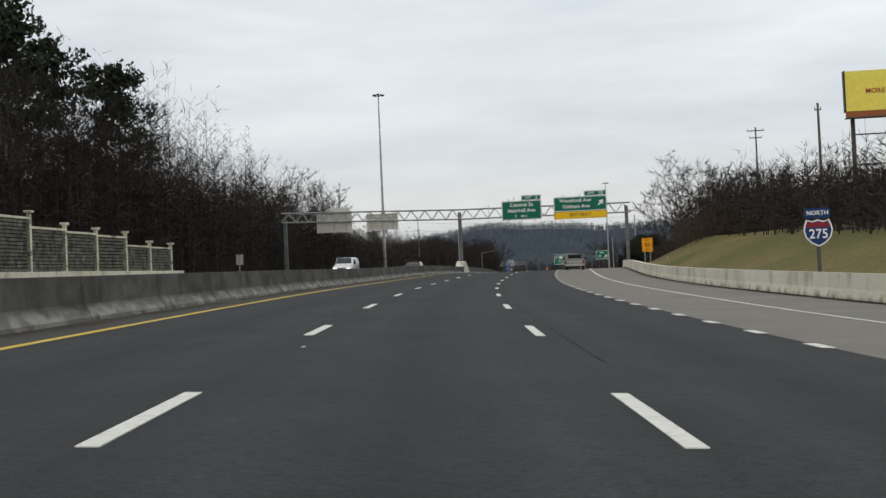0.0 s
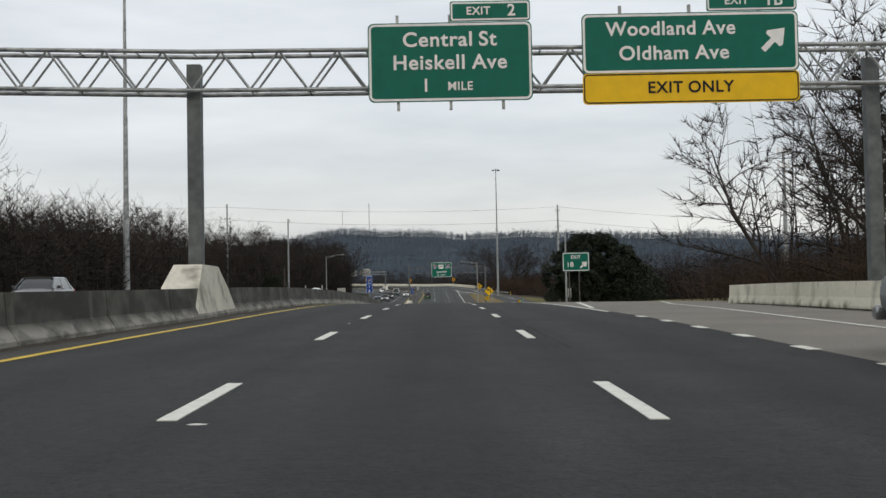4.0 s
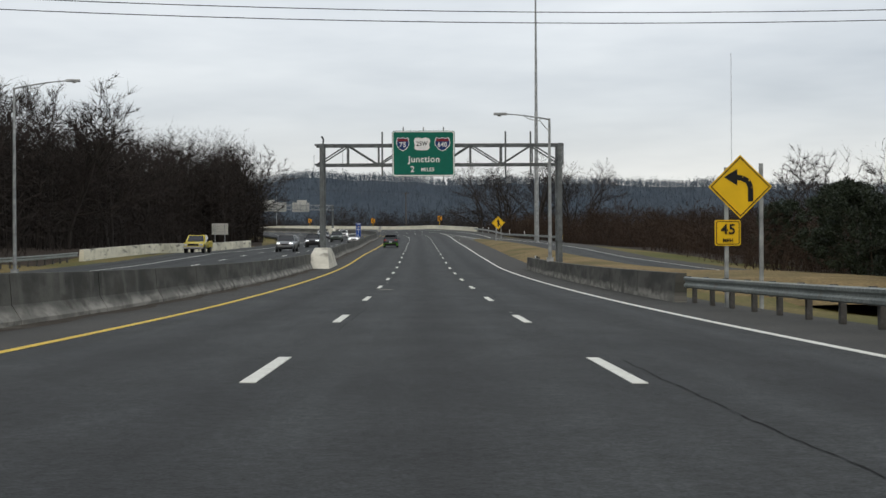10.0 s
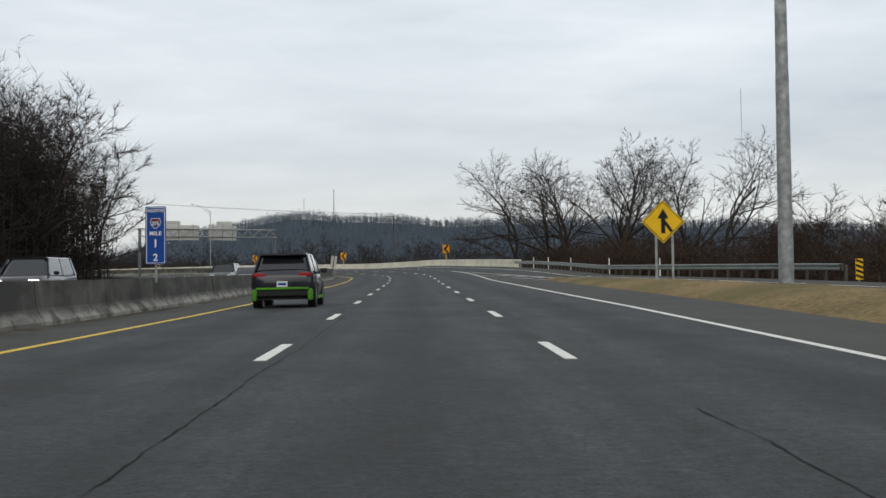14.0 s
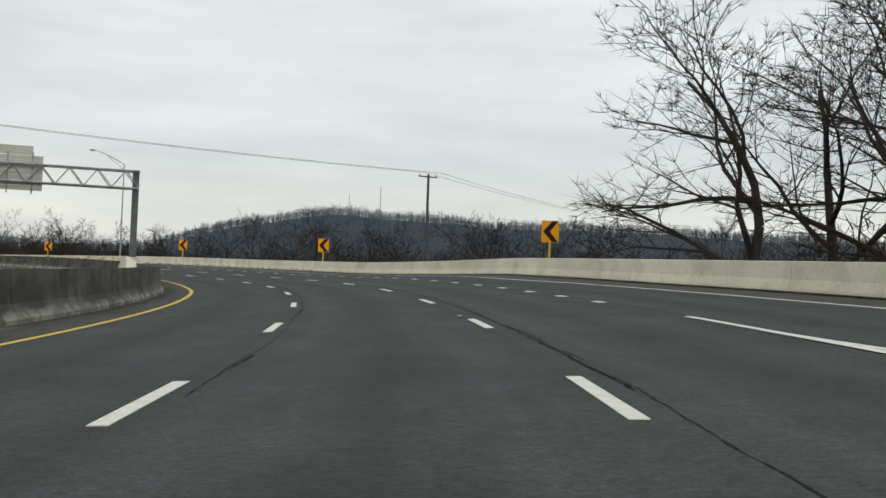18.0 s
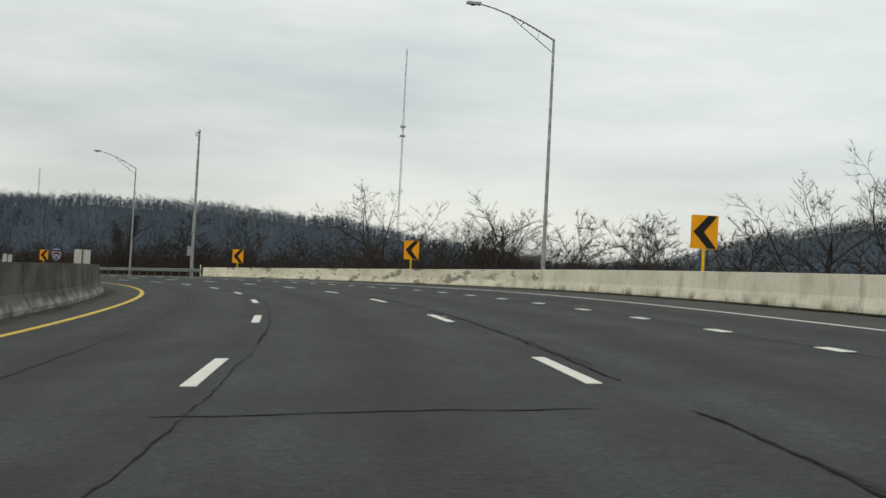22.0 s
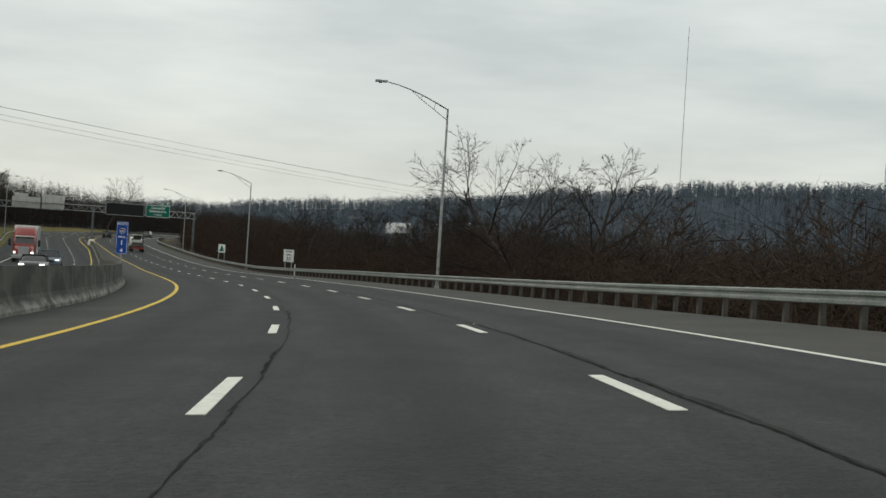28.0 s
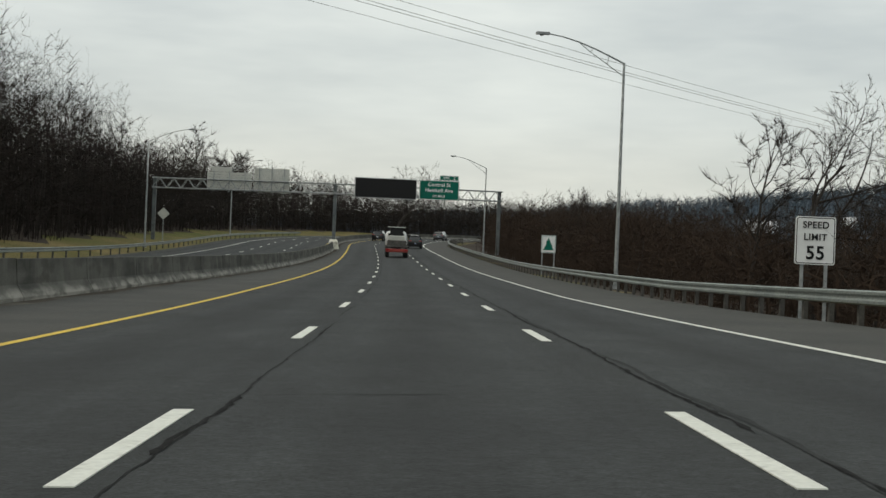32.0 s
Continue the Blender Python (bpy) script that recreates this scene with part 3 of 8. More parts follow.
def hills(x, y):
    az = np.degrees(np.arctan2(-(x - HUB[0]), y - HUB[1]))
    far = np.hypot(x - HUB[0], y - HUB[1])
    c = np.interp(az, [a for a, _ in CREST], [e for _, e in CREST])
    ring = 1250 - 250 * np.exp(-((az - 38) / 22) ** 2)
    top = c - 6.5
    top = top + 0.9 * np.sin(az * 1.1) + 0.5 * np.sin(az * 2.3 + 1.0) - 2.5
    return top * smooth(ring - 480, ring, far) * (1 - 0.5 * smooth(ring, ring + 700, far))


def spread():
    """Steps away from the road's own fine grid, out to the horizon."""
    out, x, d = [], 0.0, 5.0
    while x < 4600:
        d = min(d * 1.16, 36.0 if x < 1500 else 420.0)
        x += d
        out.append(x)
    return np.array(out)


_dense = np.arange(-480, 320, 5.0)
_denser = np.arange(-160, 1080, 5.0)
GX = np.concatenate([-480 - spread()[::-1], _dense, 315 + spread()])
GY = np.concatenate([-160 - spread()[::-1], _denser, 1075 + spread()])


def road_place(x, y):
    """Station and offset of the nearest point of the road, for arrays."""
    k = slice(None, None, 4)
    rx, ry, rs = _x[k], _y[k], SG[k]
    best = np.full(x.shape, 1e18)
    at_ = np.zeros(x.shape, dtype=int)
    for i in range(len(rx)):
        d = (x - rx[i]) ** 2 + (y - ry[i]) ** 2
        m = d < best
        best[m] = d[m]
        at_[m] = i
    t = _t[k][at_]
    dx, dy = x - rx[at_], y - ry[at_]
    s = rs[at_] - np.sin(t) * dx + np.cos(t) * dy
    lat = np.cos(t) * dx + np.sin(t) * dy
    over = np.sqrt(best)
    lat = np.where(np.abs(lat) < 0.9 * over, np.sign(lat) * over, lat)
    return s, lat


def ground_height(x, y):
    x, y = np.atleast_1d(np.asarray(x, float)), np.atleast_1d(np.asarray(y, float))
    s, lat = road_place(x, y)
    er, el = np.vectorize(EDGE_R)(s), np.vectorize(EDGE_L)(s)
    z0 = np.interp(s, SG, _g)
    tilt = np.sin(np.interp(s, SG, _b))
    inside = z0 + np.clip(lat, el, er) * tilt - 0.14
    rn, rf, ln, lf = (np.vectorize(q)(s) for q in (R_NEAR, R_FAR, L_NEAR, L_FAR))
    dr, dl = lat - er, el - lat
    up = np.where(lat > 0, rn * smooth(0.3, 9, dr) + (rf - rn) * smooth(9, 42, dr), ln * smooth(0.3, 9, dl) + (lf - ln) * smooth(9, 45, dl))
    away = smooth(70, 260, np.maximum(dr, dl))
    rough = 0.25 * np.sin(x * 0.21) * np.sin(y * 0.17 + 1.3) * smooth(4, 14, np.maximum(dr, dl))
    near = inside + up + rough
    return near * (1 - away) + np.interp(s, [-200, 300, 600, 1500], [-1.0, 0.0, 4.0, 6.0]) * away + hills(x, y)


_mx, _my = np.meshgrid(GX, GY)
_gz = ground_height(_mx.ravel(), _my.ravel())
_gs, _gl = road_place(_mx.ravel(), _my.ravel())
_nx, _ny = len(GX), len(GY)
ground_me = bpy.data.meshes.new("ground")
_gv = np.stack([_mx.ravel(), _my.ravel(), _gz], -1)
_q = np.arange(_nx * _ny).reshape(_ny, _nx)
_faces = np.stack([_q[:-1, :-1], _q[:-1, 1:], _q[1:, 1:], _q[1:, :-1]], -1).reshape(-1, 4)
ground_me.from_pydata(_gv.tolist(), [], _faces.tolist())
for m_ in (GRASS, LITTER, HAZED_GROUND):
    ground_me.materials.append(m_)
_fx = _gv[_faces].mean(1)
_fs, _fl = _gs[_faces].mean(1), _gl[_faces].mean(1)


def wooded(s, l):
    """Where the ground is woodland floor instead of mown verge."""
    left = l < np.interp(s, [-200, 250, 300, 400, 560, 840, 900, 1500], [-31, -28, -34, -27, -27, -27, -33, -33])
    right = l > np.interp(s, [-200, 60, 130, 150, 200, 215, 420, 470, 560, 760, 790, 1500], [30, 30, 26, 20, 26, 40, 33, 20, 14, 11.5, 9.0, 9.0])
    return left | right | (np.abs(l) > 60)


_mi = np.where(wooded(_fs, _fl) | (np.abs(_gl[_faces]).max(1) > 60) | (_fs > 1300), 1, 0)
# past 640 m from the hub the floor takes the haze-tinted colour
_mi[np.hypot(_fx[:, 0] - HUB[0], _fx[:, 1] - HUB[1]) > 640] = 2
ground_me.polygons.foreach_set("material_index", _mi.astype(np.int32))
ground_me.polygons.foreach_set("use_smooth", [True] * len(ground_me.polygons))
ground_me.update()
tagged(new("ground", ground_me), "rolling ground of dry winter grass and leaf litter", "ground", kind="structure")


def ground_at(s, lat):
    p = spot(s, lat)
    return float(ground_height(p.x, p.y)[0])


# ---- pavement ----
exit_edge = table([(-200, 9.15), (150, 9.15), (175, 10.8), (200, 14.5), (225, 20), (250, 27), (275, 35)])
exit_in = table([(-200, 5.5), (165, 5.5), (190, 7.6), (210, 11.0), (230, 16.0), (250, 22.0), (275, 30)])
ramp_in = table([(366, 19.0), (400, 16.2), (440, 14.0), (470, 12.4), (497, 10.3), (510, 9.4), (522, 8.1), (535, 6.7), (552, 5.6)])
ramp_out = table([(366, 23.6), (400, 21.0), (440, 18.6), (470, 16.2), (497, 13.4), (510, 12.1), (530, 11.6), (560, 10.6), (590, 9.2), (740, 8.6), (790, 6.4), (812, 5.6)])
road = thing("road", Matrix(), "grey asphalt motorway carriageway with worn lane lines", "road", kind="structure")
median = table([(-200, -6.85), (19, -6.85), (200, -6.75), (246, -7.2), (292, -7.75), (360, -7.5), (411, -7.5), (455, -7.9), (504, -8.5), (546, -7.6), (585, -6.9), (640, -6.85), (694, -7.2), (736, -7.95), (842, -7.9), (884, -8.6), (916, -9.4), (943, -9.5), (1000, -8.6), (1060, -7.3), (1500, -7.3)])
part("carriageway", ribbon(-200, 1480, -5.49, 5.56, 0.0, 3.0, 3), ASPHALT, road)
part("shoulder", ribbon(-200, 1480, lambda s: median(s), -5.49, -0.001, 3.0, 1), SHOULDER, road)
part("shoulder", ribbon(-200, 205, 9.1, lambda s: exit_edge(s) + 3.6, -0.012, 3.0, 2, 0.3), CONCRETE_LANE, road)
part("exit_lane", ribbon(-200, 275, lambda s: 5.52 if s < 165 else exit_in(s), exit_edge, -0.006, 3.0, 3, 0.3), CONCRETE_LANE, road, "pale concrete exit lane")
part("gore", ribbon(165, 212, 5.5, exit_in, -0.009, 3.0, 2, 0.3), CONCRETE_LANE, road)
part("shoulder", ribbon(205, 500, 5.5, lambda s: 8.3, -0.010, 3.0, 1, 0.3), SHOULDER, road)
part("ramp_lane", ribbon(366, 812, lambda s: ramp_in(s) if s < 560 else 5.5, ramp_out, -0.006, 3.0, 2, 0.3), ASPHALT, road)
part("gore", ribbon(496, 560, 5.5, ramp_in, -0.012, 3.0, 2, 0.3), SHOULDER, road)
part("shoulder", ribbon(366, 830, ramp_out, lambda s: max(ramp_out(s) + 2.6, 9.2), -0.014, 3.0, 1, 0.3), SHOULDER, road)
part("shoulder", ribbon(805, 1480, 5.5, 9.2, -0.010, 3.0, 1, 0.3), SHOULDER, road)
opposite = thing("road", Matrix(), "opposite carriageway of grey asphalt beyond the barrier", "road", kind="structure")
part("carriageway", ribbon(-200, 1480, table([(-200, -29.4), (118, -29.4), (165, -23.6), (1500, -23.6)]), lambda s: median(s), -0.004, 3.0, 4, 0.3), ASPHALT, opposite)

DASH = Geo().box((0, 0, 0.002), (0.15, 3.25, 0.008)).mesh("lane_dash", LINE_WHITE)
DOT = Geo().box((0, 0, 0.002), (0.20, 0.9, 0.008)).mesh("lane_dot", LINE_WHITE)
CYCLE, FIRST = 12.192, 9.84
for n in range(-5, 108):
    s = FIRST + n * CYCLE - 1.52
    for lat in (-1.81, 1.82):
        part("lane_dash", DASH, None, road, m=lie(s, lat, 0.004))
    for lat in (-12.3, -15.95):
        part("lane_dash", DASH, None, opposite, m=lie(s + 2, lat, 0.004))
for n in range(-6, 42):
    part("lane_dot", DOT, None, road, m=lie(2.0 + n * 3.66, 5.5, 0.004))
for n in range(-2, 50):
    part("lane_dot", DOT, None, road, m=lie(574.9 + n * 4.57, 5.83 if n < 44 else 5.6, 0.004))


def line(s0, s1, lat, material, owner, w=0.15, name="edge_line"):
    f = lat if callable(lat) else (lambda s: lat)
    part(name, ribbon(s0, s1, lambda s: f(s) - w / 2, lambda s: f(s) + w / 2, 0.006, 2.0), material, owner)


line(-200, 1480, -5.4, LINE_YELLOW, road, 0.16)
line(-200, 250, lambda s: exit_edge(s) - 0.3, LINE_WHITE, road)
line(158, 558, table([(158, 5.42), (500, 5.42), (558, 5.85)]), LINE_WHITE, road, 0.17)
line(165, 250, lambda s: exit_in(s) + 0.25, LINE_WHITE, road, 0.2)
line(497, 553, lambda s: ramp_in(s) + 0.2, LINE_WHITE, road, 0.17)
line(366, 812, lambda s: ramp_out(s) - 0.3, LINE_WHITE, road)
line(806, 1480, 5.4, LINE_WHITE, road)
line(-200, 1480, lambda s: min(-8.7, median(s) - 1.1), LINE_YELLOW, opposite, 0.16)
line(-200, 1480, -19.7, LINE_WHITE, opposite)

# the humped verge between the carriageway and the joining ramp
DEAD_GRASS = mat("dead_grass", (0.235, 0.170, 0.080), (0.150, 0.112, 0.050), 0.35, 0.95, 0.8, 7.0, spots=((0.095, 0.088, 0.034), 0.12, 0.5, 0.62, 0.6), spec=0.15, amp=0.4)
g = Geo()
_ss = stations(346, 500, 2.0)
for s in _ss:
    a, b = 8.3, (ramp_in(s) if s > 368 else ramp_out(366) + 3.2) + 0.15
    sink = 0.9 * max(0.0, 1 - (s - 346) / 10) ** 2
    for i in range(9):
        u = i / 8
        g.v.append(tuple(spot(s, a + (b - a) * u, -0.03 - sink + 0.46 * math.sin(math.pi * u) ** 0.8 * min(1.0, (b - a) / 6) + 0.05 * math.sin(s * 0.8 + 5 * u) * math.sin(math.pi * u))))
for j in range(len(_ss) - 1):
    for i in range(8):
        g.f.append((j * 9 + i, j * 9 + i + 1, (j + 1) * 9 + i + 1, (j + 1) * 9 + i))
tagged(part("verge", g, DEAD_GRASS, smooth=True), "humped verge of tan dead grass beside the ramp", "verge", kind="structure")

# ---- concrete median barrier, in cast lengths ----
JERSEY = [(-0.30, -0.1), (0.30, -0.1), (0.30, 0.08), (0.13, 0.33), (0.085, 0.86), (-0.085, 0.86), (-0.13, 0.33), (-0.30, 0.08)]
barrier = thing("median_barrier", Matrix(), "weathered grey concrete median barrier with dark stains", "barrier", kind="structure")
tall = table([(-200, 0.88), (230, 0.86), (300, 0.92), (440, 0.92), (520, 1.02), (560, 1.12), (900, 1.12), (960, 0.95), (1500, 0.9)])
_s = -196.0
while _s < 1470:
    k = tall(_s + 3) / 0.86
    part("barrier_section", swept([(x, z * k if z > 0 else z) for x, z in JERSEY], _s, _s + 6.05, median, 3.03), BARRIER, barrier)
    _s += 6.10
WALL = [(0, -0.3), (0.4, -0.3), (0.4, 0.86), (0.08, 0.86), (0.06, 0.35), (0.0, 0.1)]
rwall = thing("barrier_wall", Matrix(), "off-white concrete barrier wall stained with moss", "barrier", kind="structure")
wall_lat = table([(-200, 13.0), (30, 13.0), (60, 12.6), (100, 12.5), (160, 12.9), (180, 14.2)])
_s = -90.0
while _s < 178:
    part("wall_section", swept(WALL, _s, _s + 6.57, wall_lat, 3.3), MOSSY_WALL, rwall)
    _s += 6.6
cwall = thing("barrier_wall", Matrix(), "long off-white concrete barrier round the outside of the bend", "barrier", kind="structure")
bend_lat = table([(545, 14.0), (560, 12.6), (580, 11.6), (620, 11.4), (700, 11.4), (745, 11.0), (765, 10.8)])
_s = 556.0
while _s < 756:
    part("wall_section", swept(WALL, _s, _s + 6.57, bend_lat, 3.3), CLEAN_WALL if _s < 640 else MOSSY_WALL if _s < 690 else WHITE_WALL, cwall)
    _s += 6.6

for a, b, f in ((-90, 178, lambda s: wall_lat(s)), (556, 761, lambda s: bend_lat(s))):
    part("moss_strip", ribbon(a, b, lambda s: f(s) - 0.30 - 0.08 * math.sin(s * 1.7), lambda s: f(s) + 0.03, 0.02, 1.5), MOSS, road)
part("dirt_strip", ribbon(-200, 1200, lambda s: median(s) + 0.2, lambda s: median(s) + 0.72 + 0.12 * math.sin(s * 0.9) + 0.06 * math.sin(s * 2.3), 0.004, 1.5), DIRT, road)

for s0, s1, mid, s2 in ((526.7, 520.7, 7.1, 522.2), (518.9, 514.0, 7.6, 515.8), (512.4, 506.9, 7.8, 509.4), (505.6, 499.4, 7.8, 501.9)):
    u = Geo()
    for a, b in (((s0, 5.6), (s1, mid)), ((s1, mid), (s2, ramp_in(s2) + 0.1))):
        p0, p1 = spot(*a, 0.008), spot(*b, 0.008)
        w = Vector((0, 0, 1)).cross((p1 - p0).normalized()).normalized() * 0.15
        if b[0] > a[0]:
            w = w * 1.6
        u.add([p0 - w, p0 + w, p1 + w, p1 - w], [(0, 3, 2, 1)])
    part("gore_bar", u, LINE_WHITE, road)

# ---- sealed cracks, open joints and patches ----
def crack(pts, w0, w1, seed, name="crack_seal", material=None):
    """A wandering dark seam through points of (station, offset)."""
    r = random.Random(seed)
    g = Geo()
    n = len(pts)
    for i, (s, lat) in enumerate(pts):
        q, e = pts[min(i + 1, n - 1)], pts[max(i - 1, 0)]
        ds, dl = q[0] - e[0], q[1] - e[1]
        k = math.hypot(ds, dl) or 1.0
        e0 = 0.15 if i in (0, n - 1) else 1
        u, w = (w0 + (w1 - w0) * r.random() ** 1.7) / 2 * e0, (w0 + (w1 - w0) * r.random() ** 1.7) / 2 * e0
        g.v += [tuple(spot(s + dl / k * w, lat - ds / k * w, 0.005)), tuple(spot(s - dl / k * u, lat + ds / k * u, 0.005))]
    g.f = [(2 * i, 2 * i + 1, 2 * i + 3, 2 * i + 2) for i in range(n - 1)]
    return part(name, g, material or SEAL, road)


FAINT_SEAL = mat("old_crack", (0.020, 0.021, 0.021), (0.031, 0.032, 0.032), 3.0, 0.95, 0.3, 40.0, spec=0.05)
STAIN = mat("tar_stain", (0.028, 0.030, 0.031), (0.041, 0.043, 0.043), 1.5, 0.95, 0.4, 30.0, spec=0.1)
rk = random.Random(77)


def seam(base, lo, hi, w, pause, material, run=(6, 30)):
    """A ragged longitudinal joint: broken runs of varied width."""
    s = lo
    while s < hi:
        ln = rk.uniform(*run)
        off, pts = base + rk.uniform(-0.05, 0.05), []
        for i in range(max(6, int(ln / 0.16))):
            off += rk.gauss(0, 0.008) - 0.05 * (off - base)
            pts.append((s + i * 0.16, off))
        crack(pts, 0.12 * w, 1.7 * w, int(s * 10) % 9973, material=material)
        s += ln + rk.uniform(*pause)


seam(-1.56, -20, 545, 0.018, (4, 30), FAINT_SEAL)
seam(2.14, -20, 545, 0.020, (2, 24), FAINT_SEAL)
seam(-1.56, 545, 1060, 0.026, (-1, 5), FAINT_SEAL)
seam(-1.55, 548, 1060, 0.050, (8, 26), SEAL, (1.5, 7))
seam(2.15, 545, 1060, 0.046, (-2, 3), SEAL)
seam(-3.7, 600, 700, 0.022, (0, 6), FAINT_SEAL)
s = 548.0
while s < 1050:
    ln = rk.uniform(8, 22)
    pts = [(s + i * 0.4, 2.2 + 0.03 * math.sin(i * 0.5 + s)) for i in range(int(ln / 0.4))]
    crack(pts, 0.03, 0.11, int(s), "tar_stain", STAIN).location.z = -0.0012
    s += ln + rk.uniform(0, 5)
for s, a, b, w in ((345.9, -3.9, 4.9, 0.05), (370.5, -4.6, 5.2, 0.09), (650.6, -1.9, 1.7, 0.05), (716.5, -1.6, 0.2, 0.04), (754.3, -1.7, 1.9, 0.05), (596.5, -1.6, 0.4, 0.03), (628.0, 2.3, 4.9, 0.05), (573.5, 2.2, 4.3, 0.04), (845.5, 2.4, 5.0, 0.04), (888.6, -1.4, 0.6, 0.03), (893.5, -1.5, 1.4, 0.04), (925.4, -1.4, 0.5, 0.03), (664.0, -0.9, 0.9, 0.03), (679.5, -1.4, 0.9, 0.03), (410.0, -2.0, 1.0, 0.02), (800.0, -1.2, 1.5, 0.03), (860.0, -1.4, 2.2, 0.03), (940.2, -1.5, 1.5, 0.03)):
    pts, o = [], 0.0
    for i in range(int((b - a) / 0.18)):
        o += rk.gauss(0, 0.035)
        pts.append((s + o, a + i * 0.18))
    crack(pts, w * 0.4, w * 1.3, int(s * 3))
for s0, ln, lat0 in ((742, 40, -0.35), (838, 60, 0.9)):
    pts, o = [], lat0
    for i in range(int(ln / 0.5)):
        o += rk.gauss(0, 0.03)
        pts.append((s0 + i * 0.5, o))
    crack(pts, 0.006, 0.016, s0)
s = 552.0
while s < 812:
    pts, o = [], 5.85
    for i in range(44):
        o += rk.gauss(0, 0.012)
        pts.append((s + i * 0.5, o))
    crack(pts, 0.02, 0.05, int(s))
    s += 22


PATCH_GREY = mat("weathered_patch", (0.060, 0.063, 0.058), (0.135, 0.136, 0.122), 5.0, 0.9, 0.4, 25.0, spec=0.2, amp=0.3)


def patch(s, lat, ln, w, seed, material, h=0.006, name="road_patch"):
    r = random.Random(seed)
    g = Geo()
    ring = []
    for i in range(22):
        a = 2 * math.pi * i / 22
        k = 1 + r.uniform(-0.28, 0.22)
        ring.append(tuple(spot(s + ln / 2 * k * math.sin(a), lat + w / 2 * k * math.cos(a), h)))
    g.add(ring, [tuple(range(22))])
    return part(name, g, material, road)


patch(281.6, 2.5, 2.5, 0.6, 3, PATCH_GREY)
patch(282.2, 2.6, 3.6, 0.8, 5, STAIN, 0.0035)
patch(280.2, 2.3, 3.4, 0.06, 5, FAINT_SEAL, 0.0045)
patch(295.6, 2.35, 2.6, 0.5, 6, SHOULDER)
patch(297.6, 2.2, 2.6, 0.14, 8, SEAL, 0.0045)
patch(346.5, -1.5, 1.1, 0.6, 9, CONCRETE_LANE)
patch(641.0, -1.7, 5.0, 0.5, 12, SEAL, 0.0045)
RNG2 = random.Random(5)
for n in range(42):
    s = -10 + n * 22.7 + RNG2.uniform(-4, 4)
    patch(s, RNG2.choice((-1.83, 1.83)) + RNG2.uniform(-0.15, 0.35), RNG2.uniform(0.08, 0.22), RNG2.uniform(0.05, 0.14), n, LINE_WHITE, 0.0055, "paint_scrap")


# ---- lettering, panels and signs ----
_letters = {}


def lettering(text, size, material, squeeze=1.0):
    """Flat letters as a mesh in x, z, facing -y, centred on their middle."""
    key = (text, size, material.name, squeeze)
    if key not in _letters:
        cu = bpy.data.curves.new("lettering", "FONT")
        cu.body, cu.size, cu.align_x, cu.align_y, cu.extrude, cu.offset, cu.space_character = text, size, "CENTER", "CENTER", 0.006, size * 0.018, 1.08
        tmp = bpy.data.objects.new("lettering", cu)
        scene.collection.objects.link(tmp)
        dg = bpy.context.evaluated_depsgraph_get()
        me = bpy.data.meshes.new_from_object(tmp.evaluated_get(dg))
        bpy.data.objects.remove(tmp)
        me.transform(Matrix.Rotation(radians(90), 4, "X") @ Matrix.Diagonal((squeeze, 1, 1, 1)))
        me.materials.clear()
        me.materials.append(material)
        _letters[key] = me
    return _letters[key]


def write(text, size, material, parent, x, z, y=-0.035, squeeze=1.0, name="lettering"):
    """A line of words, each a part of its own, centred on x."""
    words = [lettering(w, size, material, squeeze) for w in text.split()]
    spans = [(min(v.co.x for v in me.vertices), max(v.co.x for v in me.vertices)) for me in words]
    gap = size * 0.34 * squeeze
    at = x - (sum(b - a for a, b in spans) + gap * (len(words) - 1)) / 2
    for me, (a, b) in zip(words, spans):
        part(name, me, None, parent, m=Matrix.Translation((at - a, y, z)))
        at += b - a + gap


def rounded(w, h, r, n=4, cx=0.0, cz=0.0):
    pts = []
    for qx, qz, a0 in ((1, 1, 0), (-1, 1, 90), (-1, -1, 180), (1, -1, 270)):
        for i in range(n + 1):
            a = radians(a0 + 90 * i / n)
            pts.append((cx + qx * (w / 2 - r) + r * math.cos(a), cz + qz * (h / 2 - r) + r * math.sin(a)))
    return pts


def border(parent, w, h, material, t=0.05, inset=0.05, r=0.12, y=-0.024, cx=0.0, cz=0.0):
    a, b = rounded(w - 2 * inset, h - 2 * inset, r, 4, cx, cz), rounded(w - 2 * inset - 2 * t, h - 2 * inset - 2 * t, max(0.02, r - t), 4, cx, cz)
    n = len(a)
    g = Geo()
    g.add([(x, y, z) for x, z in a + b] + [(x, y + 0.01, z) for x, z in a + b], [(i, (i + 1) % n, n + (i + 1) % n, n + i) for i in range(n)] + [(i, 2 * n + i, 2 * n + (i + 1) % n, (i + 1) % n) for i in range(n)] + [(n + i, n + (i + 1) % n, 3 * n + (i + 1) % n, 3 * n + i) for i in range(n)])
    return part("border", g, material, parent)


def panel(parent, w, h, material, r=0.12, cx=0.0, cz=0.0, edge=None, name="panel", y0=-0.02, y1=0.02, t=0.05):
    p = part(name, Geo().slab(rounded(w, h, r, 4, cx, cz), y0, y1), material, parent)
    if edge is not None:
        border(parent, w, h, edge, t, 0.03, r, y0 - 0.006, cx, cz)
    return p


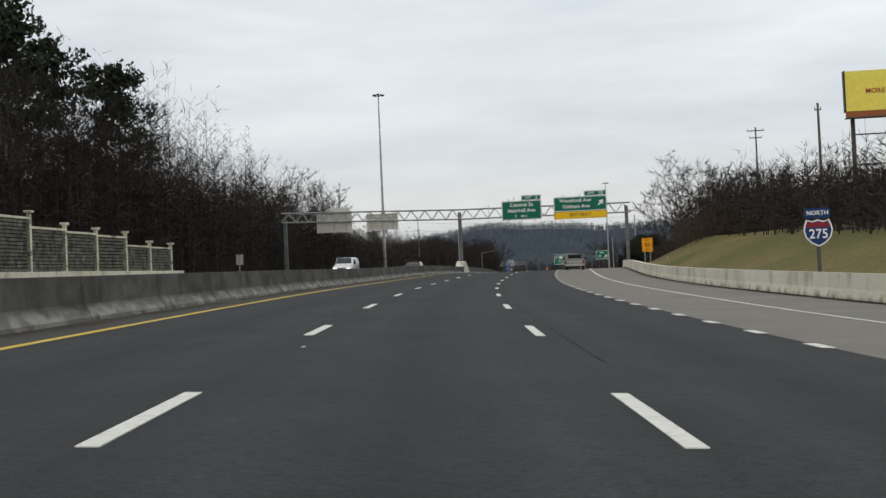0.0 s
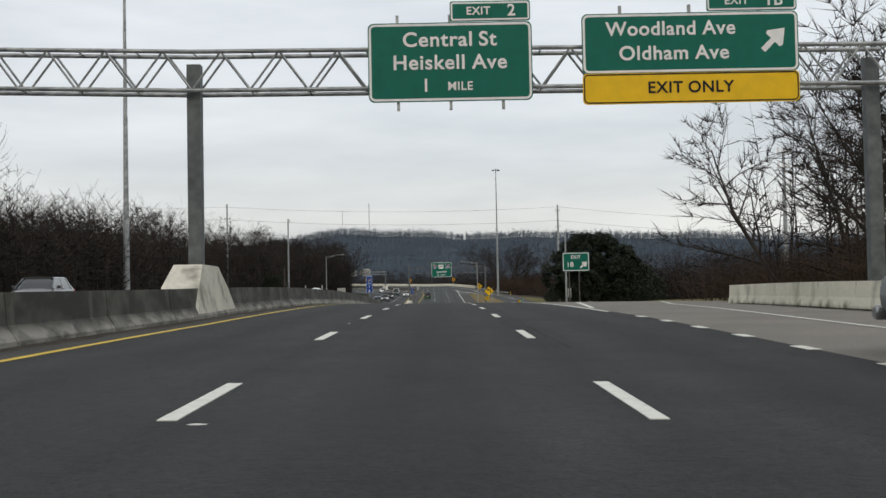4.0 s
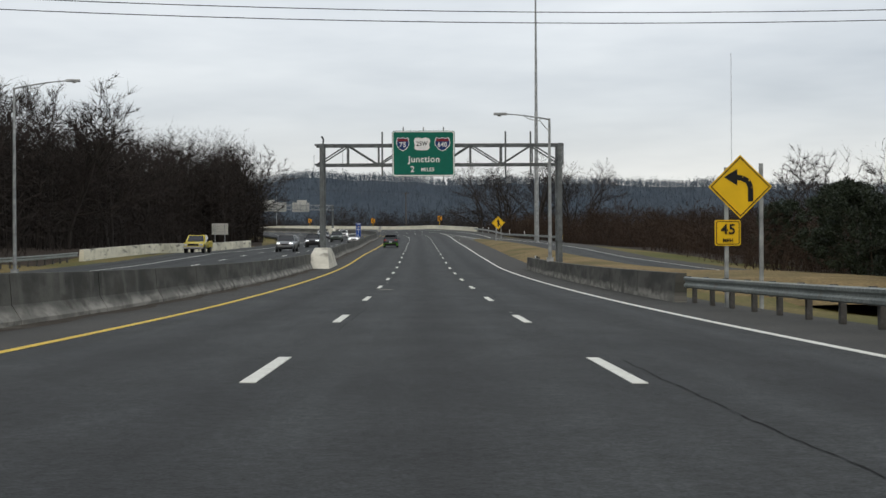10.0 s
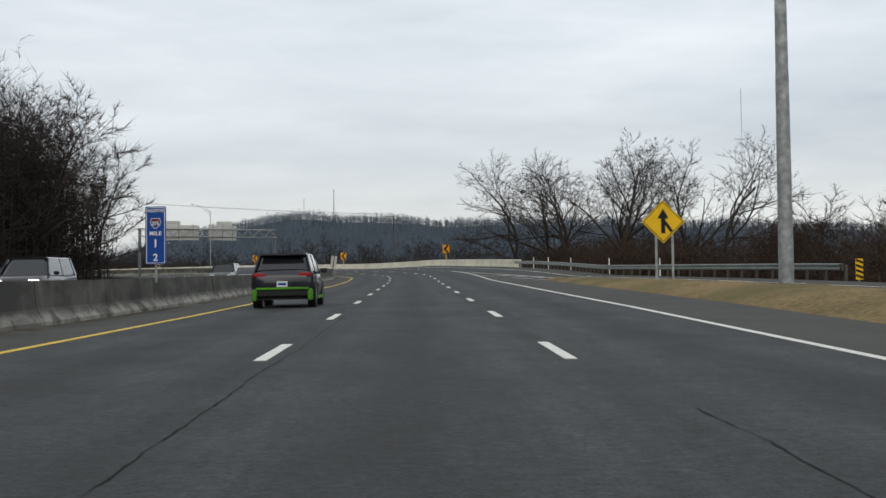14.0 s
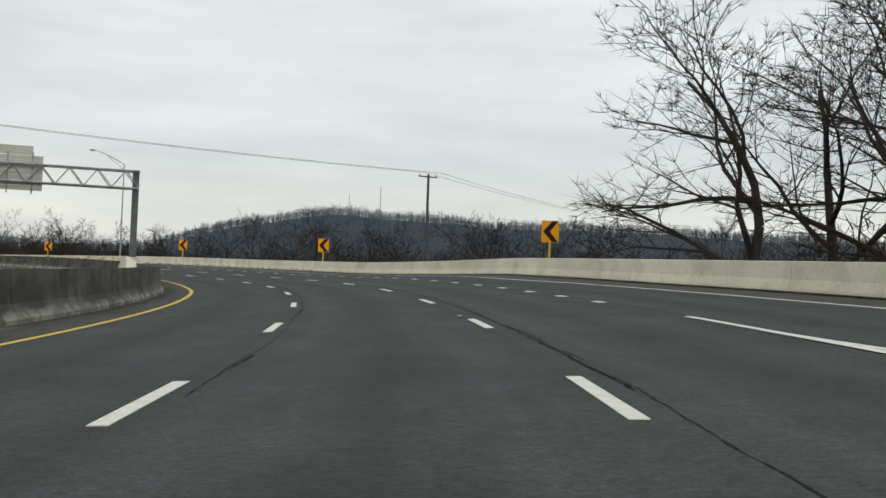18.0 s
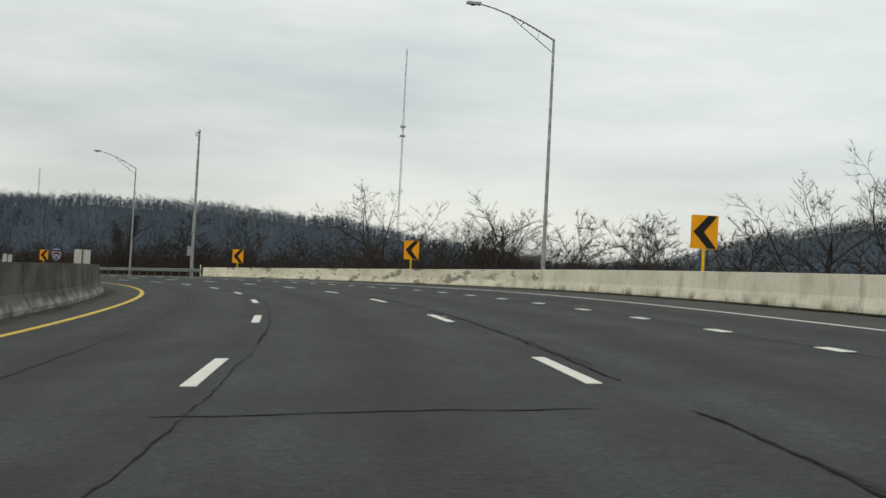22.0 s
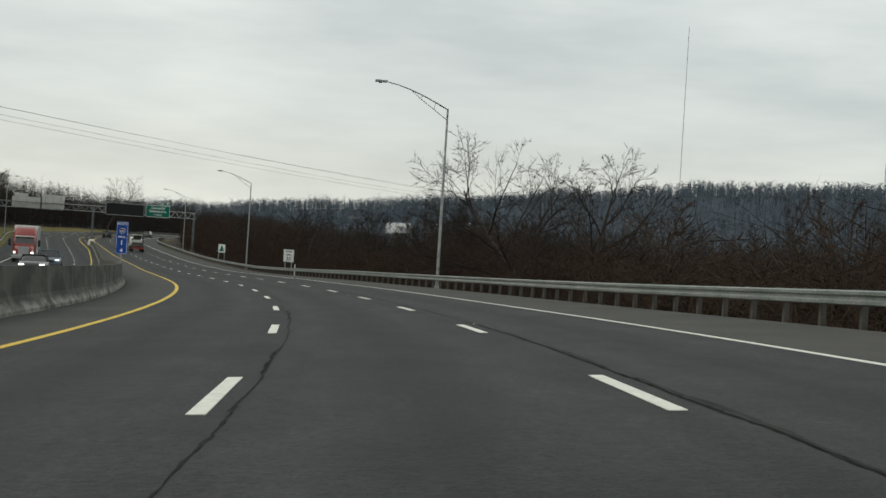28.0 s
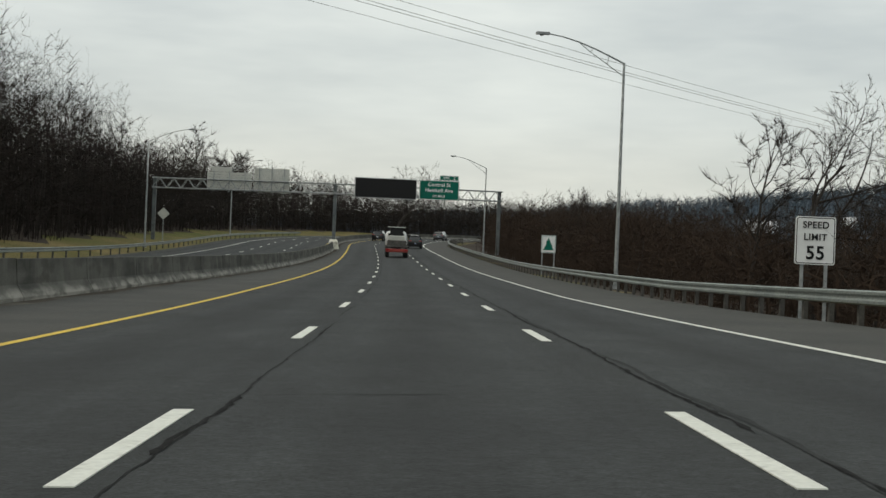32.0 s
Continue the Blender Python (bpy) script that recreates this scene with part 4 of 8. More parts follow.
def arrow(parent, material, x, z, size, angle, y=-0.032):
    g = Geo()
    m = Matrix.Translation((x, y, z)) @ Matrix.Rotation(radians(angle), 4, "Y")
    g.slab([(-0.09 * size, -0.5 * size), (0.09 * size, -0.5 * size), (0.09 * size, 0.02 * size), (-0.09 * size, 0.02 * size)], 0, 0.01, m)
    g.slab([(0.0, 0.5 * size), (-0.34 * size, 0.06 * size), (-0.30 * size, -0.04 * size), (0.30 * size, -0.04 * size), (0.34 * size, 0.06 * size)], -0.001, 0.012, m)
    return part("arrow", g, material, parent)


SHIELD = [(0.0, -0.5), (0.22, -0.38), (0.40, -0.16), (0.46, 0.08), (0.42, 0.30), (0.36, 0.46), (0.18, 0.40), (0.0, 0.46), (-0.18, 0.40), (-0.36, 0.46), (-0.42, 0.30), (-0.46, 0.08), (-0.40, -0.16), (-0.22, -0.38)]


def shield(parent, x, z, size, digits, y=-0.03, wide=1.0):
    """An interstate marker: white rim, blue field, red crown, white figures."""
    base = part("shield", Geo().slab([(x + px * size * wide, z + pz * size) for px, pz in SHIELD], y, y + 0.012), SIGN_WHITE, parent)
    f = 0.90
    part("shield_field", Geo().slab([(x + px * size * wide * f, z + pz * size * f) for px, pz in SHIELD], y - 0.006, y), SHIELD_BLUE, base)
    crown = [(-0.41, 0.20), (0.41, 0.20), (0.40, 0.30), (0.35, 0.43), (0.18, 0.375), (0, 0.425), (-0.18, 0.375), (-0.35, 0.43), (-0.40, 0.30)]
    part("shield_crown", Geo().slab([(x + px * size * wide * f, z + pz * size * f) for px, pz in crown], y - 0.012, y - 0.006), SHIELD_RED, base)
    write(digits, size * 0.46, SIGN_WHITE, base, x, z - 0.06 * size, y - 0.014, 0.9 if len(digits) > 2 else 1.0)
    return base


def truss(parent, a, b, depth, height, bays, r=0.05):
    """A box truss between two points, its chords and lattice in tube."""
    a, b = Vector(a), Vector(b)
    d = (b - a) / bays
    across = d.cross(Vector((0, 0, 1))).normalized() * depth / 2
    up = Vector((0, 0, height))
    chords = [(across, Vector()), (-across, Vector()), (across, up), (-across, up)]
    for o, u in chords:
        part("chord", Geo().tube(a + o + u, b + o + u, r * 1.25, n=8), GALV, parent)
    for side in (across, -across):
        g = Geo()
        for i in range(bays):
            p, q = a + d * i + side, a + d * (i + 1) + side
            mid = (p + q) / 2
            g.tube(p, mid + up, r * 0.7, n=5)
            g.tube(mid + up, q, r * 0.7, n=5)
        part("lattice", g, GALV, parent)
    g = Geo()
    for i in range(bays + 1):
        for u in (Vector(), up):
            part("cross_tie", Geo().tube(a + d * i + across + u, a + d * i - across + u, r * 0.5, n=4), GALV, parent)


def big_sign(name, m, w, h, lines, label, tab=None, only=None, arrow_at=None):
    """A green guide panel with a white rim on upright brackets."""
    t = thing(name, m, label, "road sign")
    panel(t, w, h, GREEN, 0.18, 0, h / 2, SIGN_WHITE, t=0.07)
    for text, size, x, z, sq in lines:
        write(text, size, SIGN_WHITE, t, x, z, -0.034, sq)
    if tab:
        tw, th, tx, text = tab
        panel(t, tw, th, GREEN, 0.08, tx, h + th / 2 + 0.02, SIGN_WHITE, "exit_tab", t=0.05)
        for word, size, x in text:
            write(word, size, SIGN_WHITE, t, tx + x, h + th / 2 + 0.02, -0.034)
    if only:
        oh, text = only
        panel(t, w, oh, SIGN_YELLOW, 0.15, 0, -oh / 2 + 0.02, SIGN_BLACK, "exit_only_panel", t=0.04)
        write(text, oh * 0.52, SIGN_BLACK, t, 0, -oh / 2 + 0.02, -0.034)
    if arrow_at:
        arrow(t, SIGN_WHITE, *arrow_at)
    for x in (-w * 0.32, 0, w * 0.32):
        part("bracket", Geo().box((x, 0.09, h / 2), (0.09, 0.13, h + 0.5)), GALV, t)
    return t


# first gantry: over both carriageways, its middle post on the median
def gantry_post(parent, x, y, z0, z1, r=0.2, square=True):
    g = Geo().box((x, y, (z0 + z1) / 2), (2 * r, 2 * r, z1 - z0)) if square else Geo().tube((x, y, z0), (x, y, z1), r, r * 0.9, 14)
    part("post", g, DARK_STEEL, parent)
    part("base_plate", Geo().box((x, y, z0 + 0.03), (r * 3.6, r * 3.6, 0.06)), GALV, parent)


def pier(parent, m_s, lat, half=2.4, height=1.55):
    """The median barrier's thickened block round a post's foot."""
    g = Geo()
    ring = [(-0.45, -half), (0.45, -half), (0.45, half), (-0.45, half)]
    body = [Vector((x * 1.6, y * 1.45, -0.1)) for x, y in ring] + [Vector((x * 1.2, y * 1.0, 0.9)) for x, y in ring] + [Vector((x * 0.95, y * 0.55, height)) for x, y in ring]
    g.add(body, [(3, 2, 1, 0), (8, 9, 10, 11)] + [(a + i, a + (i + 1) % 4, a + 4 + (i + 1) % 4, a + 4 + i) for a in (0, 4) for i in range(4)])
    return part("footing", g, FOOTING, parent, "pale concrete footing in the median")


gantry = thing("sign_gantry", stand(158, 0), "grey steel truss gantry over both carriageways", "sign gantry")
TOP_ = 7.0
for x, z0 in ((-29.8, 0.2), (-7.2, 1.3), (13.7, 0.4)):
    zz = spot(158, x).z - spot(158, 0).z
    gantry_post(gantry, x, 0, zz + z0, zz + 7.75, 0.21)
truss(gantry, (-30.2, 0, TOP_ + 0.65), (-7.2, 0, TOP_ - 0.05), 0.9, 1.2, 13, 0.055)
truss(gantry, (-7.2, 0, TOP_ - 0.05), (14.2, 0, TOP_ - 0.2), 0.9, 1.2, 12, 0.055)
ft = pier(gantry, 158, -7.2)
ft.matrix_basis = Matrix.Translation((-7.2, 0, spot(158, -7.2).z - spot(158, 0).z))
big_sign("guide_sign", stand(158, 0.71, 6.45) @ Matrix.Translation((0, -0.62, 0)), 5.0, 2.42,
         [("Central St", 0.62, 0, 1.88, 1.05), ("Heiskell Ave", 0.62, 0, 1.18, 1.03), ("1", 0.56, -0.75, 0.48, 1.0), ("MILE", 0.36, 0.30, 0.45, 1.0)],
         "green guide sign for an exit in one mile, on the gantry", (2.45, 0.62, 1.24, (("EXIT", 0.34, -0.35), ("2", 0.5, 0.65))))
big_sign("guide_sign", stand(158, 8.03, 7.25) @ Matrix.Translation((0, -0.62, 0)), 6.6, 1.85,
         [("Woodland Ave", 0.60, -0.6, 1.35, 1.0), ("Oldham Ave", 0.60, -0.5, 0.60, 1.03)],
         "green exit guide sign with a yellow exit only strip", (2.75, 0.62, 1.9, (("EXIT", 0.34, -0.45), ("1B", 0.5, 0.72))), (0.95, "EXIT ONLY"), (2.55, 0.98, 0.95, 45))


def sign_back(s, lat0, lat1, h0, h1, tabbed=None):
    """The bare aluminium back of a sign for the other carriageway: planks on upright ribs."""
    w, h = lat1 - lat0, h1 - h0
    t = thing("guide_sign", stand(s, (lat0 + lat1) / 2, 0, base=spot(s, 0).z + h0), "back of a large guide sign, bare ribbed aluminium", "road sign", "sign backs")
    n = max(4, int(h / 0.3))
    for i in range(n):
        part("plank", Geo().box((0, 0, h * (i + 0.5) / n), (w, 0.05, h / n - 0.015)), SIGN_BACK, t)
    for x in (-w * 0.35, 0, w * 0.35):
        part("rib", Geo().box((x, -0.09, h / 2), (0.1, 0.12, h + 0.4)), GALV, t)
    if tabbed:
        part("exit_tab", Geo().box((tabbed, 0, h + 0.32), (2.5, 0.05, 0.6)), SIGN_BACK, t)
    return t


for a in ((158, -25.8, -21.2, 6.1, 8.6, 0.8), (158, -19.3, -15.2, 6.15, 8.2, None)):
    b_ = sign_back(*a)
    b_.matrix_basis = b_.matrix_basis @ Matrix.Translation((0, 0.62, 0))

# second gantry: a lattice of rolled steel over our carriageway alone
gantry = thing("sign_gantry", stand(386, 0), "dark galvanised lattice gantry over the carriageway", "sign gantry")
for x, z0 in ((-6.85, 1.2), (9.3, 0.2)):
    zz = spot(386, x).z - spot(386, 0).z
    for y in (-0.85, 0.85):
        part("post", Geo().box((x, y, (zz + z0 + 8.45) / 2), (0.27, 0.24, 8.45 - zz - z0)), DARK_STEEL, gantry)
    g = Geo()
    for i in range(5):
        z = zz + z0 + 0.5 + i * 1.45
        g.tube((x, -0.75, z), (x, 0.75, z + 1.25), 0.06, n=5)
        g.box((x, 0, z + 1.3), (0.1, 1.5, 0.1))
    part("post_lattice", g, DARK_STEEL, gantry)
    part("base_plate", Geo().box((x, 0, zz + z0 + 0.04), (0.7, 2.0, 0.08)), DARK_STEEL, gantry)
for y in (-0.75, 0.75):
    for z in (7.05, 8.38):
        part("chord", Geo().box((1.12, y, z), (16.9, 0.11, 0.13)), DARK_STEEL, gantry)
    g = Geo()
    for i in range(8):
        a, b = -7.2 + i * 2.09, -7.2 + (i + 1) * 2.09
        g.tube((a, y, 8.38), (b, y, 7.05), 0.05, n=5) if i % 2 else g.tube((a, y, 7.05), (b, y, 8.38), 0.05, n=5)
        g.box((b, y, 7.7), (0.09, 0.09, 1.3))
    part("lattice", g, DARK_STEEL, gantry)
for i in range(9):
    a = -7.2 + i * 2.09
    for z in (7.05, 8.38):
        part("cross_tie", Geo().box((a, 0, z), (0.08, 1.5, 0.08)), DARK_STEEL, gantry)
for x in (-2.75, 5.6, 7.3):
    part("hanger", Geo().box((x, -0.9, 7.75), (0.11, 0.12, 3.0)), DARK_STEEL, gantry)
ft = pier(gantry, 386, -6.85, 3.0, 1.3)
ft.matrix_basis = Matrix.Translation((-6.85, 0, spot(386, -6.85).z - spot(386, 0).z))
jn = big_sign("guide_sign", stand(386, 0.04, 6.2) @ Matrix.Translation((0, -1.02, 0)), 4.25, 3.1,
              [("Junction", 0.58, 0, 1.15, 1.03), ("2", 0.56, -0.75, 0.48, 1.0), ("MILES", 0.34, 0.28, 0.46, 1.0)],
              "green junction guide sign with three route markers")
shield(jn, -1.4, 2.2, 0.98, "75", -0.036)
shield(jn, 1.28, 2.2, 0.98, "640", -0.036, 1.2)
us = [(0.0, -0.46), (0.3, -0.44), (0.44, -0.30), (0.40, -0.05), (0.48, 0.2), (0.40, 0.40), (0.2, 0.46), (0.0, 0.40), (-0.2, 0.46), (-0.40, 0.40), (-0.48, 0.2), (-0.40, -0.05), (-0.44, -0.30), (-0.3, -0.44)]
sh_ = part("shield", Geo().slab([(-0.1 + 1.25 * px * 0.95, 2.2 + pz * 0.95) for px, pz in us], -0.045, -0.03), SIGN_WHITE, jn, "white route marker")
write("25W", 0.42, SIGN_BLACK, sh_, -0.1, 2.2, -0.048, 0.85)

# the other carriageway's gantry in the bend
gantry = thing("sign_gantry", stand(622, 0, 0, 0), "grey truss gantry over the opposite carriageway", "sign gantry")
for x, z0 in ((-27.9, 0.2), (-7.0, 1.3)):
    zz = spot(622, x).z - spot(622, 0).z
    gantry_post(gantry, x, 0, zz + z0, 6.8, 0.2)
truss(gantry, (-28.2, 0, 5.6), (-6.8, 0, 5.6), 0.9, 1.15, 12, 0.05)
ft = pier(gantry, 622, -7.2, 2.6, 1.45)
ft.matrix_basis = Matrix.Translation((-7.1, 0, spot(622, -7.1).z - spot(622, 0).z))
for a in ((622, -25.0, -18.8, 5.1, 7.4, -1.0), (622, -17.3, -12.9, 5.1, 7.4, 0.3)):
    b_ = sign_back(*a)
    b_.matrix_basis = b_.matrix_basis @ Matrix.Translation((0, 0.62, 0))

# third gantry, with the dark message board
gantry = thing("sign_gantry", stand(1073, 0), "grey truss gantry with a dark message board", "sign gantry")
for x, z0 in ((-29.5, 0.0), (-7.2, 0.9), (13.4, 0.0)):
    gantry_post(gantry, x, 0, z0, 8.0, 0.21)
truss(gantry, (-29.8, 0, 6.7), (-7.2, 0, 6.9), 0.9, 1.2, 13, 0.055)
truss(gantry, (-7.2, 0, 6.9), (13.8, 0, 6.8), 0.9, 1.2, 12, 0.055)
ft = pier(gantry, 1073, -7.2, 1.0, 1.2)
ft.matrix_basis = Matrix.Translation((-7.2, 0, spot(1073, -7.2).z - spot(1073, 0).z))
vms = thing("message_board", stand(1073, -0.95, 6.5) @ Matrix.Translation((0, -0.95, 0)), "black electronic message board, unlit", "message board")
part("housing", Geo().box((0, 0.1, 1.25), (7.7, 0.9, 2.5)), SIGN_BLACK, vms)
border(vms, 7.7, 2.5, GALV, 0.08, 0.0, 0.05, -0.36, 0, 1.25)
for x in (-3.2, 0, 3.2):
    part("bracket", Geo().box((x, 0.62, 1.2), (0.12, 0.2, 2.6)), GALV, vms)
big_sign("guide_sign", stand(1073, 5.75, 6.55) @ Matrix.Translation((0, -0.62, 0)), 5.0, 2.5,
         [("Central St", 0.62, 0, 1.93, 1.05), ("Heiskell Ave", 0.62, 0, 1.22, 1.03), ("1/2 MILE", 0.42, 0, 0.50, 1.0)],
         "green guide sign for an exit in half a mile", (2.4, 0.62, 1.2, (("EXIT", 0.34, -0.35), ("2", 0.5, 0.65))))
for a in ((1073, -23.2, -17.7, 9.9, 12.2, -1.0), (1073, -17.4, -13.0, 9.9, 12.9, None)):
    b_ = sign_back(*a)
    b_.matrix_basis = b_.matrix_basis @ Matrix.Translation((0, 0.62, -3.2))


# ---- poles, lamps and cables ----
def street_lamp(s, lat, height=11.3, arm=4.2, side=-1, base=None, turn=0.0, rise=1.0):
    """A tapered aluminium pole with a trussed davit arm over the road."""
    z = ground_at(s, lat) if base is None else spot(s, lat).z + base
    z_top = spot(s, lat).z + height
    t = thing("street_lamp", stand(s, lat, base=z, turn=turn), "grey aluminium street lamp with a long trussed arm", "street lamp", "street lamps")
    hgt = z_top - z
    part("pole", Geo().tube((0, 0, 0), (0, 0, hgt), 0.115, 0.065, 12), GALV, t, smooth=False)
    part("base_plate", Geo().box((0, 0, 0.12), (0.36, 0.36, 0.24)), GALV, t)
    pts = [Vector((side * arm * u, 0, hgt - 0.05 + rise * (0.95 * math.sin(u * math.pi / 2) + 0.5 * u))) for u in (0, 0.2, 0.4, 0.6, 0.8, 1.0)]
    part("arm", Geo().path(pts, 0.05, 0.032, 6), GALV, t)
    low = [Vector((0, 0, hgt - 0.75)), Vector((side * arm * 0.22, 0, hgt - 0.12)), Vector((side * arm * 0.45, 0, hgt - 0.2 + 0.72 * rise)), pts[3]]
    part("brace", Geo().path(low, 0.028, 0.022, 5).tube(pts[1], low[1], 0.018, n=4).tube(pts[2], low[2], 0.018, n=4), GALV, t)
    end = pts[-1]
    part("lamp_head", Geo().box((end.x + side * 0.3, 0, end.z + 0.0), (0.75, 0.27, 0.13)).tube((end.x + side * 0.36, 0, end.z - 0.05), (end.x + side * 0.36, 0, end.z - 0.13), 0.12, 0.09, 10), GALV, t)
    return t


def high_mast(s, lat, top, base=None):
    z = ground_at(s, lat) if base is None else base
    h = spot(s, lat).z + top - z
    t = thing("high_mast_light", stand(s, lat, base=z), "very tall grey steel mast with a ring of floodlights", "lamp mast", "high masts")
    for i in range(4):
        part("pole_section", Geo().tube((0, 0, h * i / 4), (0, 0, h * (i + 1) / 4 + 0.2), 0.33 - 0.06 * i, 0.28 - 0.06 * i, 14, False), GALV, t, smooth=True)
    part("base_plate", Geo().tube((0, 0, 0), (0, 0, 0.08), 0.5, n=14), GALV, t)
    ring = [Vector((0.75 * math.cos(a * math.pi / 6), 0.75 * math.sin(a * math.pi / 6), h - 0.2)) for a in range(13)]
    part("lamp_ring", Geo().path(ring, 0.06, n=5).tube((0.75, 0, h - 0.2), (-0.75, 0, h - 0.2), 0.05, n=5).tube((0, 0.75, h - 0.2), (0, -0.75, h - 0.2), 0.05, n=5), GALV, t)
    for k in range(8):
        a = 2 * math.pi * k / 8
        c = Vector((0.98 * math.cos(a), 0.98 * math.sin(a), h - 0.28))
        part("floodlight", Geo().box(c, (0.42, 0.34, 0.22), Matrix.Rotation(a, 3, "Z"), 0.75), SIGN_BLACK, t)
    return t


def utility_pole(s, lat, top, r=0.16, wood=True, arms=(), label="", base=None, turn=0.0):
    z = ground_at(s, lat) if base is None else base
    h = spot(s, lat).z + top - z
    t = thing("utility_pole", stand(s, lat, base=z, turn=turn), label or "tall weathered wooden utility pole", "utility pole")
    part("pole", Geo().tube((0, 0, 0), (0, 0, h), r, r * 0.6, 12, False), WOODPOLE if wood else GALV, t, smooth=True)
    for k, (drop, half) in enumerate(arms):
        part("crossarm", Geo().box((0, 0.1, h - drop), (2 * half, 0.1, 0.12)), WOODPOLE if wood else GALV, t)
        for x in (-half * 0.9, 0, half * 0.9):
            part("insulator", Geo().tube((x, 0.1, h - drop + 0.06), (x, 0.1, h - drop + 0.26), 0.05, 0.03, 8), SIGN_BLACK, t)
    return t


def cable(a, b, sag, r=0.016, name="overhead_cable"):
    a, b = Vector(a), Vector(b)
    pts = [a.lerp(b, i / 20) - Vector((0, 0, sag * 4 * (i / 20) * (1 - i / 20))) for i in range(21)]
    return tagged(part(name, Geo().path(pts, r, n=4), WIRE), "thin black overhead cable strung between poles", "cable", "overhead cables")


high_mast(246, -31.6, 38.0)
high_mast(472, 15.9, 35.4)
for s, lat, h in ((704, 15.2, 13.0), (783, 12.25, 11.75), (882, 11.4, 11.5), (983, 11.3, 12.1), (1083, 12.6, 11.3)):
    street_lamp(s, lat, h)
for s, lat in ((970, -27.0), (1050, -26.5), (1120, -26.5)):
    street_lamp(s, lat, 11.3, side=1)
street_lamp(371.5, 7.18, 8.95, 2.5, base=0.8, rise=0.22)
street_lamp(371, -23.0, 10.4, 3.0, side=1, rise=0.3)
utility_pole(332, -26.5, 7.4, 0.14, True, (), "short weathered wooden pole")
utility_pole(341, -37.6, 19.1, 0.2, False, ((2.6, 0.5), (5.2, 0.5), (8.0, 0.5)), "tall grey steel utility pole beside the wood")
a2 = utility_pole(348.3, 21.4, 18.8, 0.24, False, ((1.0, 0.4), (4.0, 0.4), (6.6, 0.4), (9.2, 0.5)), "tall grey steel utility pole with insulators")
for k, (ha, hb) in enumerate(((18.6, 18.5), (16.4, 16.0), (14.0, 13.9), (11.2, 11.0), (10.8, 10.6))):
    cable(spot(341, -38, ha), spot(348.3, 21.4, hb), 0.9)
    cable(spot(348.3, 21.4, hb), spot(362, 95, hb - 1.5), 1.4)
    cable(spot(341, -38, ha), spot(330, -110, ha + 3), 1.4)
cam_pole = utility_pole(325.6, -25.0, 15.3, 0.17, False, (), "grey steel camera pole with a small cabinet")
part("camera_dome", Geo().tube((0.28, 0, 15.2), (0.28, 0, 14.85), 0.13, 0.09, 10).box((0.14, 0, 15.2), (0.3, 0.06, 0.06)), SIGN_WHITE, cam_pole)
part("cabinet", Geo().box((0, -0.3, 1.4), (0.5, 0.35, 0.9)), GALV, cam_pole)
svc = utility_pole(254, 13.4, 7.9, 0.12, False, (), "slim grey service pole with a grey meter box")
part("meter_box", Geo().box((0.32, -0.05, 1.45), (0.36, 0.28, 0.95)), GALV, svc)
utility_pole(181, 33, 19.5, 0.17, True, ((0.5, 1.2), (1.5, 0.9)))
utility_pole(120, 30.6, 15.2, 0.17, True, ((0.6, 0.3),))
utility_pole(657, 30.2, 9.8, 0.2, True, ((0.25, 1.1),), "dark wooden utility pole with a short crossarm")
for dx in (-0.9, 0.9):
    cable(spot(656, 30.2 + dx, 9.9), spot(622, -95, 19.5), 1.6)
    cable(spot(656, 30.2 + dx, 9.9), spot(690, 110, 5.0), 1.2)
cp = utility_pole(766, 11.85, 14.5, 0.17, False, (), "grey steel camera pole beside the guardrail")
part("camera_dome", Geo().tube((-0.3, 0, 14.4), (-0.3, 0, 14.0), 0.13, 0.09, 10).box((-0.15, 0, 14.42), (0.3, 0.06, 0.06)), SIGN_WHITE, cp)
part("cabinet", Geo().box((-0.3, 0, 2.6), (0.4, 0.35, 0.9)), GALV, cp)
for dz, ds in ((0.0, 0), (0.9, 4), (2.2, 8), (3.4, 26)):
    cable(spot(905 + ds, -80, 21 + dz), spot(905 + ds, -80, 21 + dz).lerp(spot(1062 + ds, 62, 17.5 + dz), 1.7), 3.0)


# ---- guardrails ----
WBEAM = [(0.0, 0.0), (0.05, 0.03), (0.05, 0.09), (0.0, 0.135), (0.0, 0.175), (0.05, 0.22), (0.05, 0.28), (0.0, 0.31), (-0.012, 0.31), (0.036, 0.275), (0.036, 0.225), (-0.014, 0.18), (-0.014, 0.13), (0.036, 0.085), (0.036, 0.035), (-0.012, 0.0)]
POST = Geo().box((0, 0, -0.05), (0.11, 0.15, 1.44)).mesh("post", RUSTY)
BLOCK = Geo().box((0, 0, 0), (0.12, 0.13, 0.34)).mesh("offset_block", RUSTY)


def guardrail(s0, s1, lat, side=1, label="galvanised steel guardrail on short posts", step=1.905, sections=3.81):
    """W-beam sections on posts; side 1: the road lies to its left."""
    t = thing("guardrail", Matrix(), label, "guardrail")
    f = lat if callable(lat) else (lambda s: lat)
    prof = [(-side * x, z + 0.42) for x, z in WBEAM]
    s = s0
    while s < s1 - 0.5:
        part("rail", swept(prof, s, min(s + sections, s1), f, 1.9), RAIL, t)
        s += sections
    s = s0
    while s <= s1:
        part("offset_block", BLOCK, None, t, m=stand(s, f(s) + side * 0.10, 0.575))
        part("post", POST, None, t, m=stand(s, f(s) + side * 0.26, 0.0))
        s += step
    return t


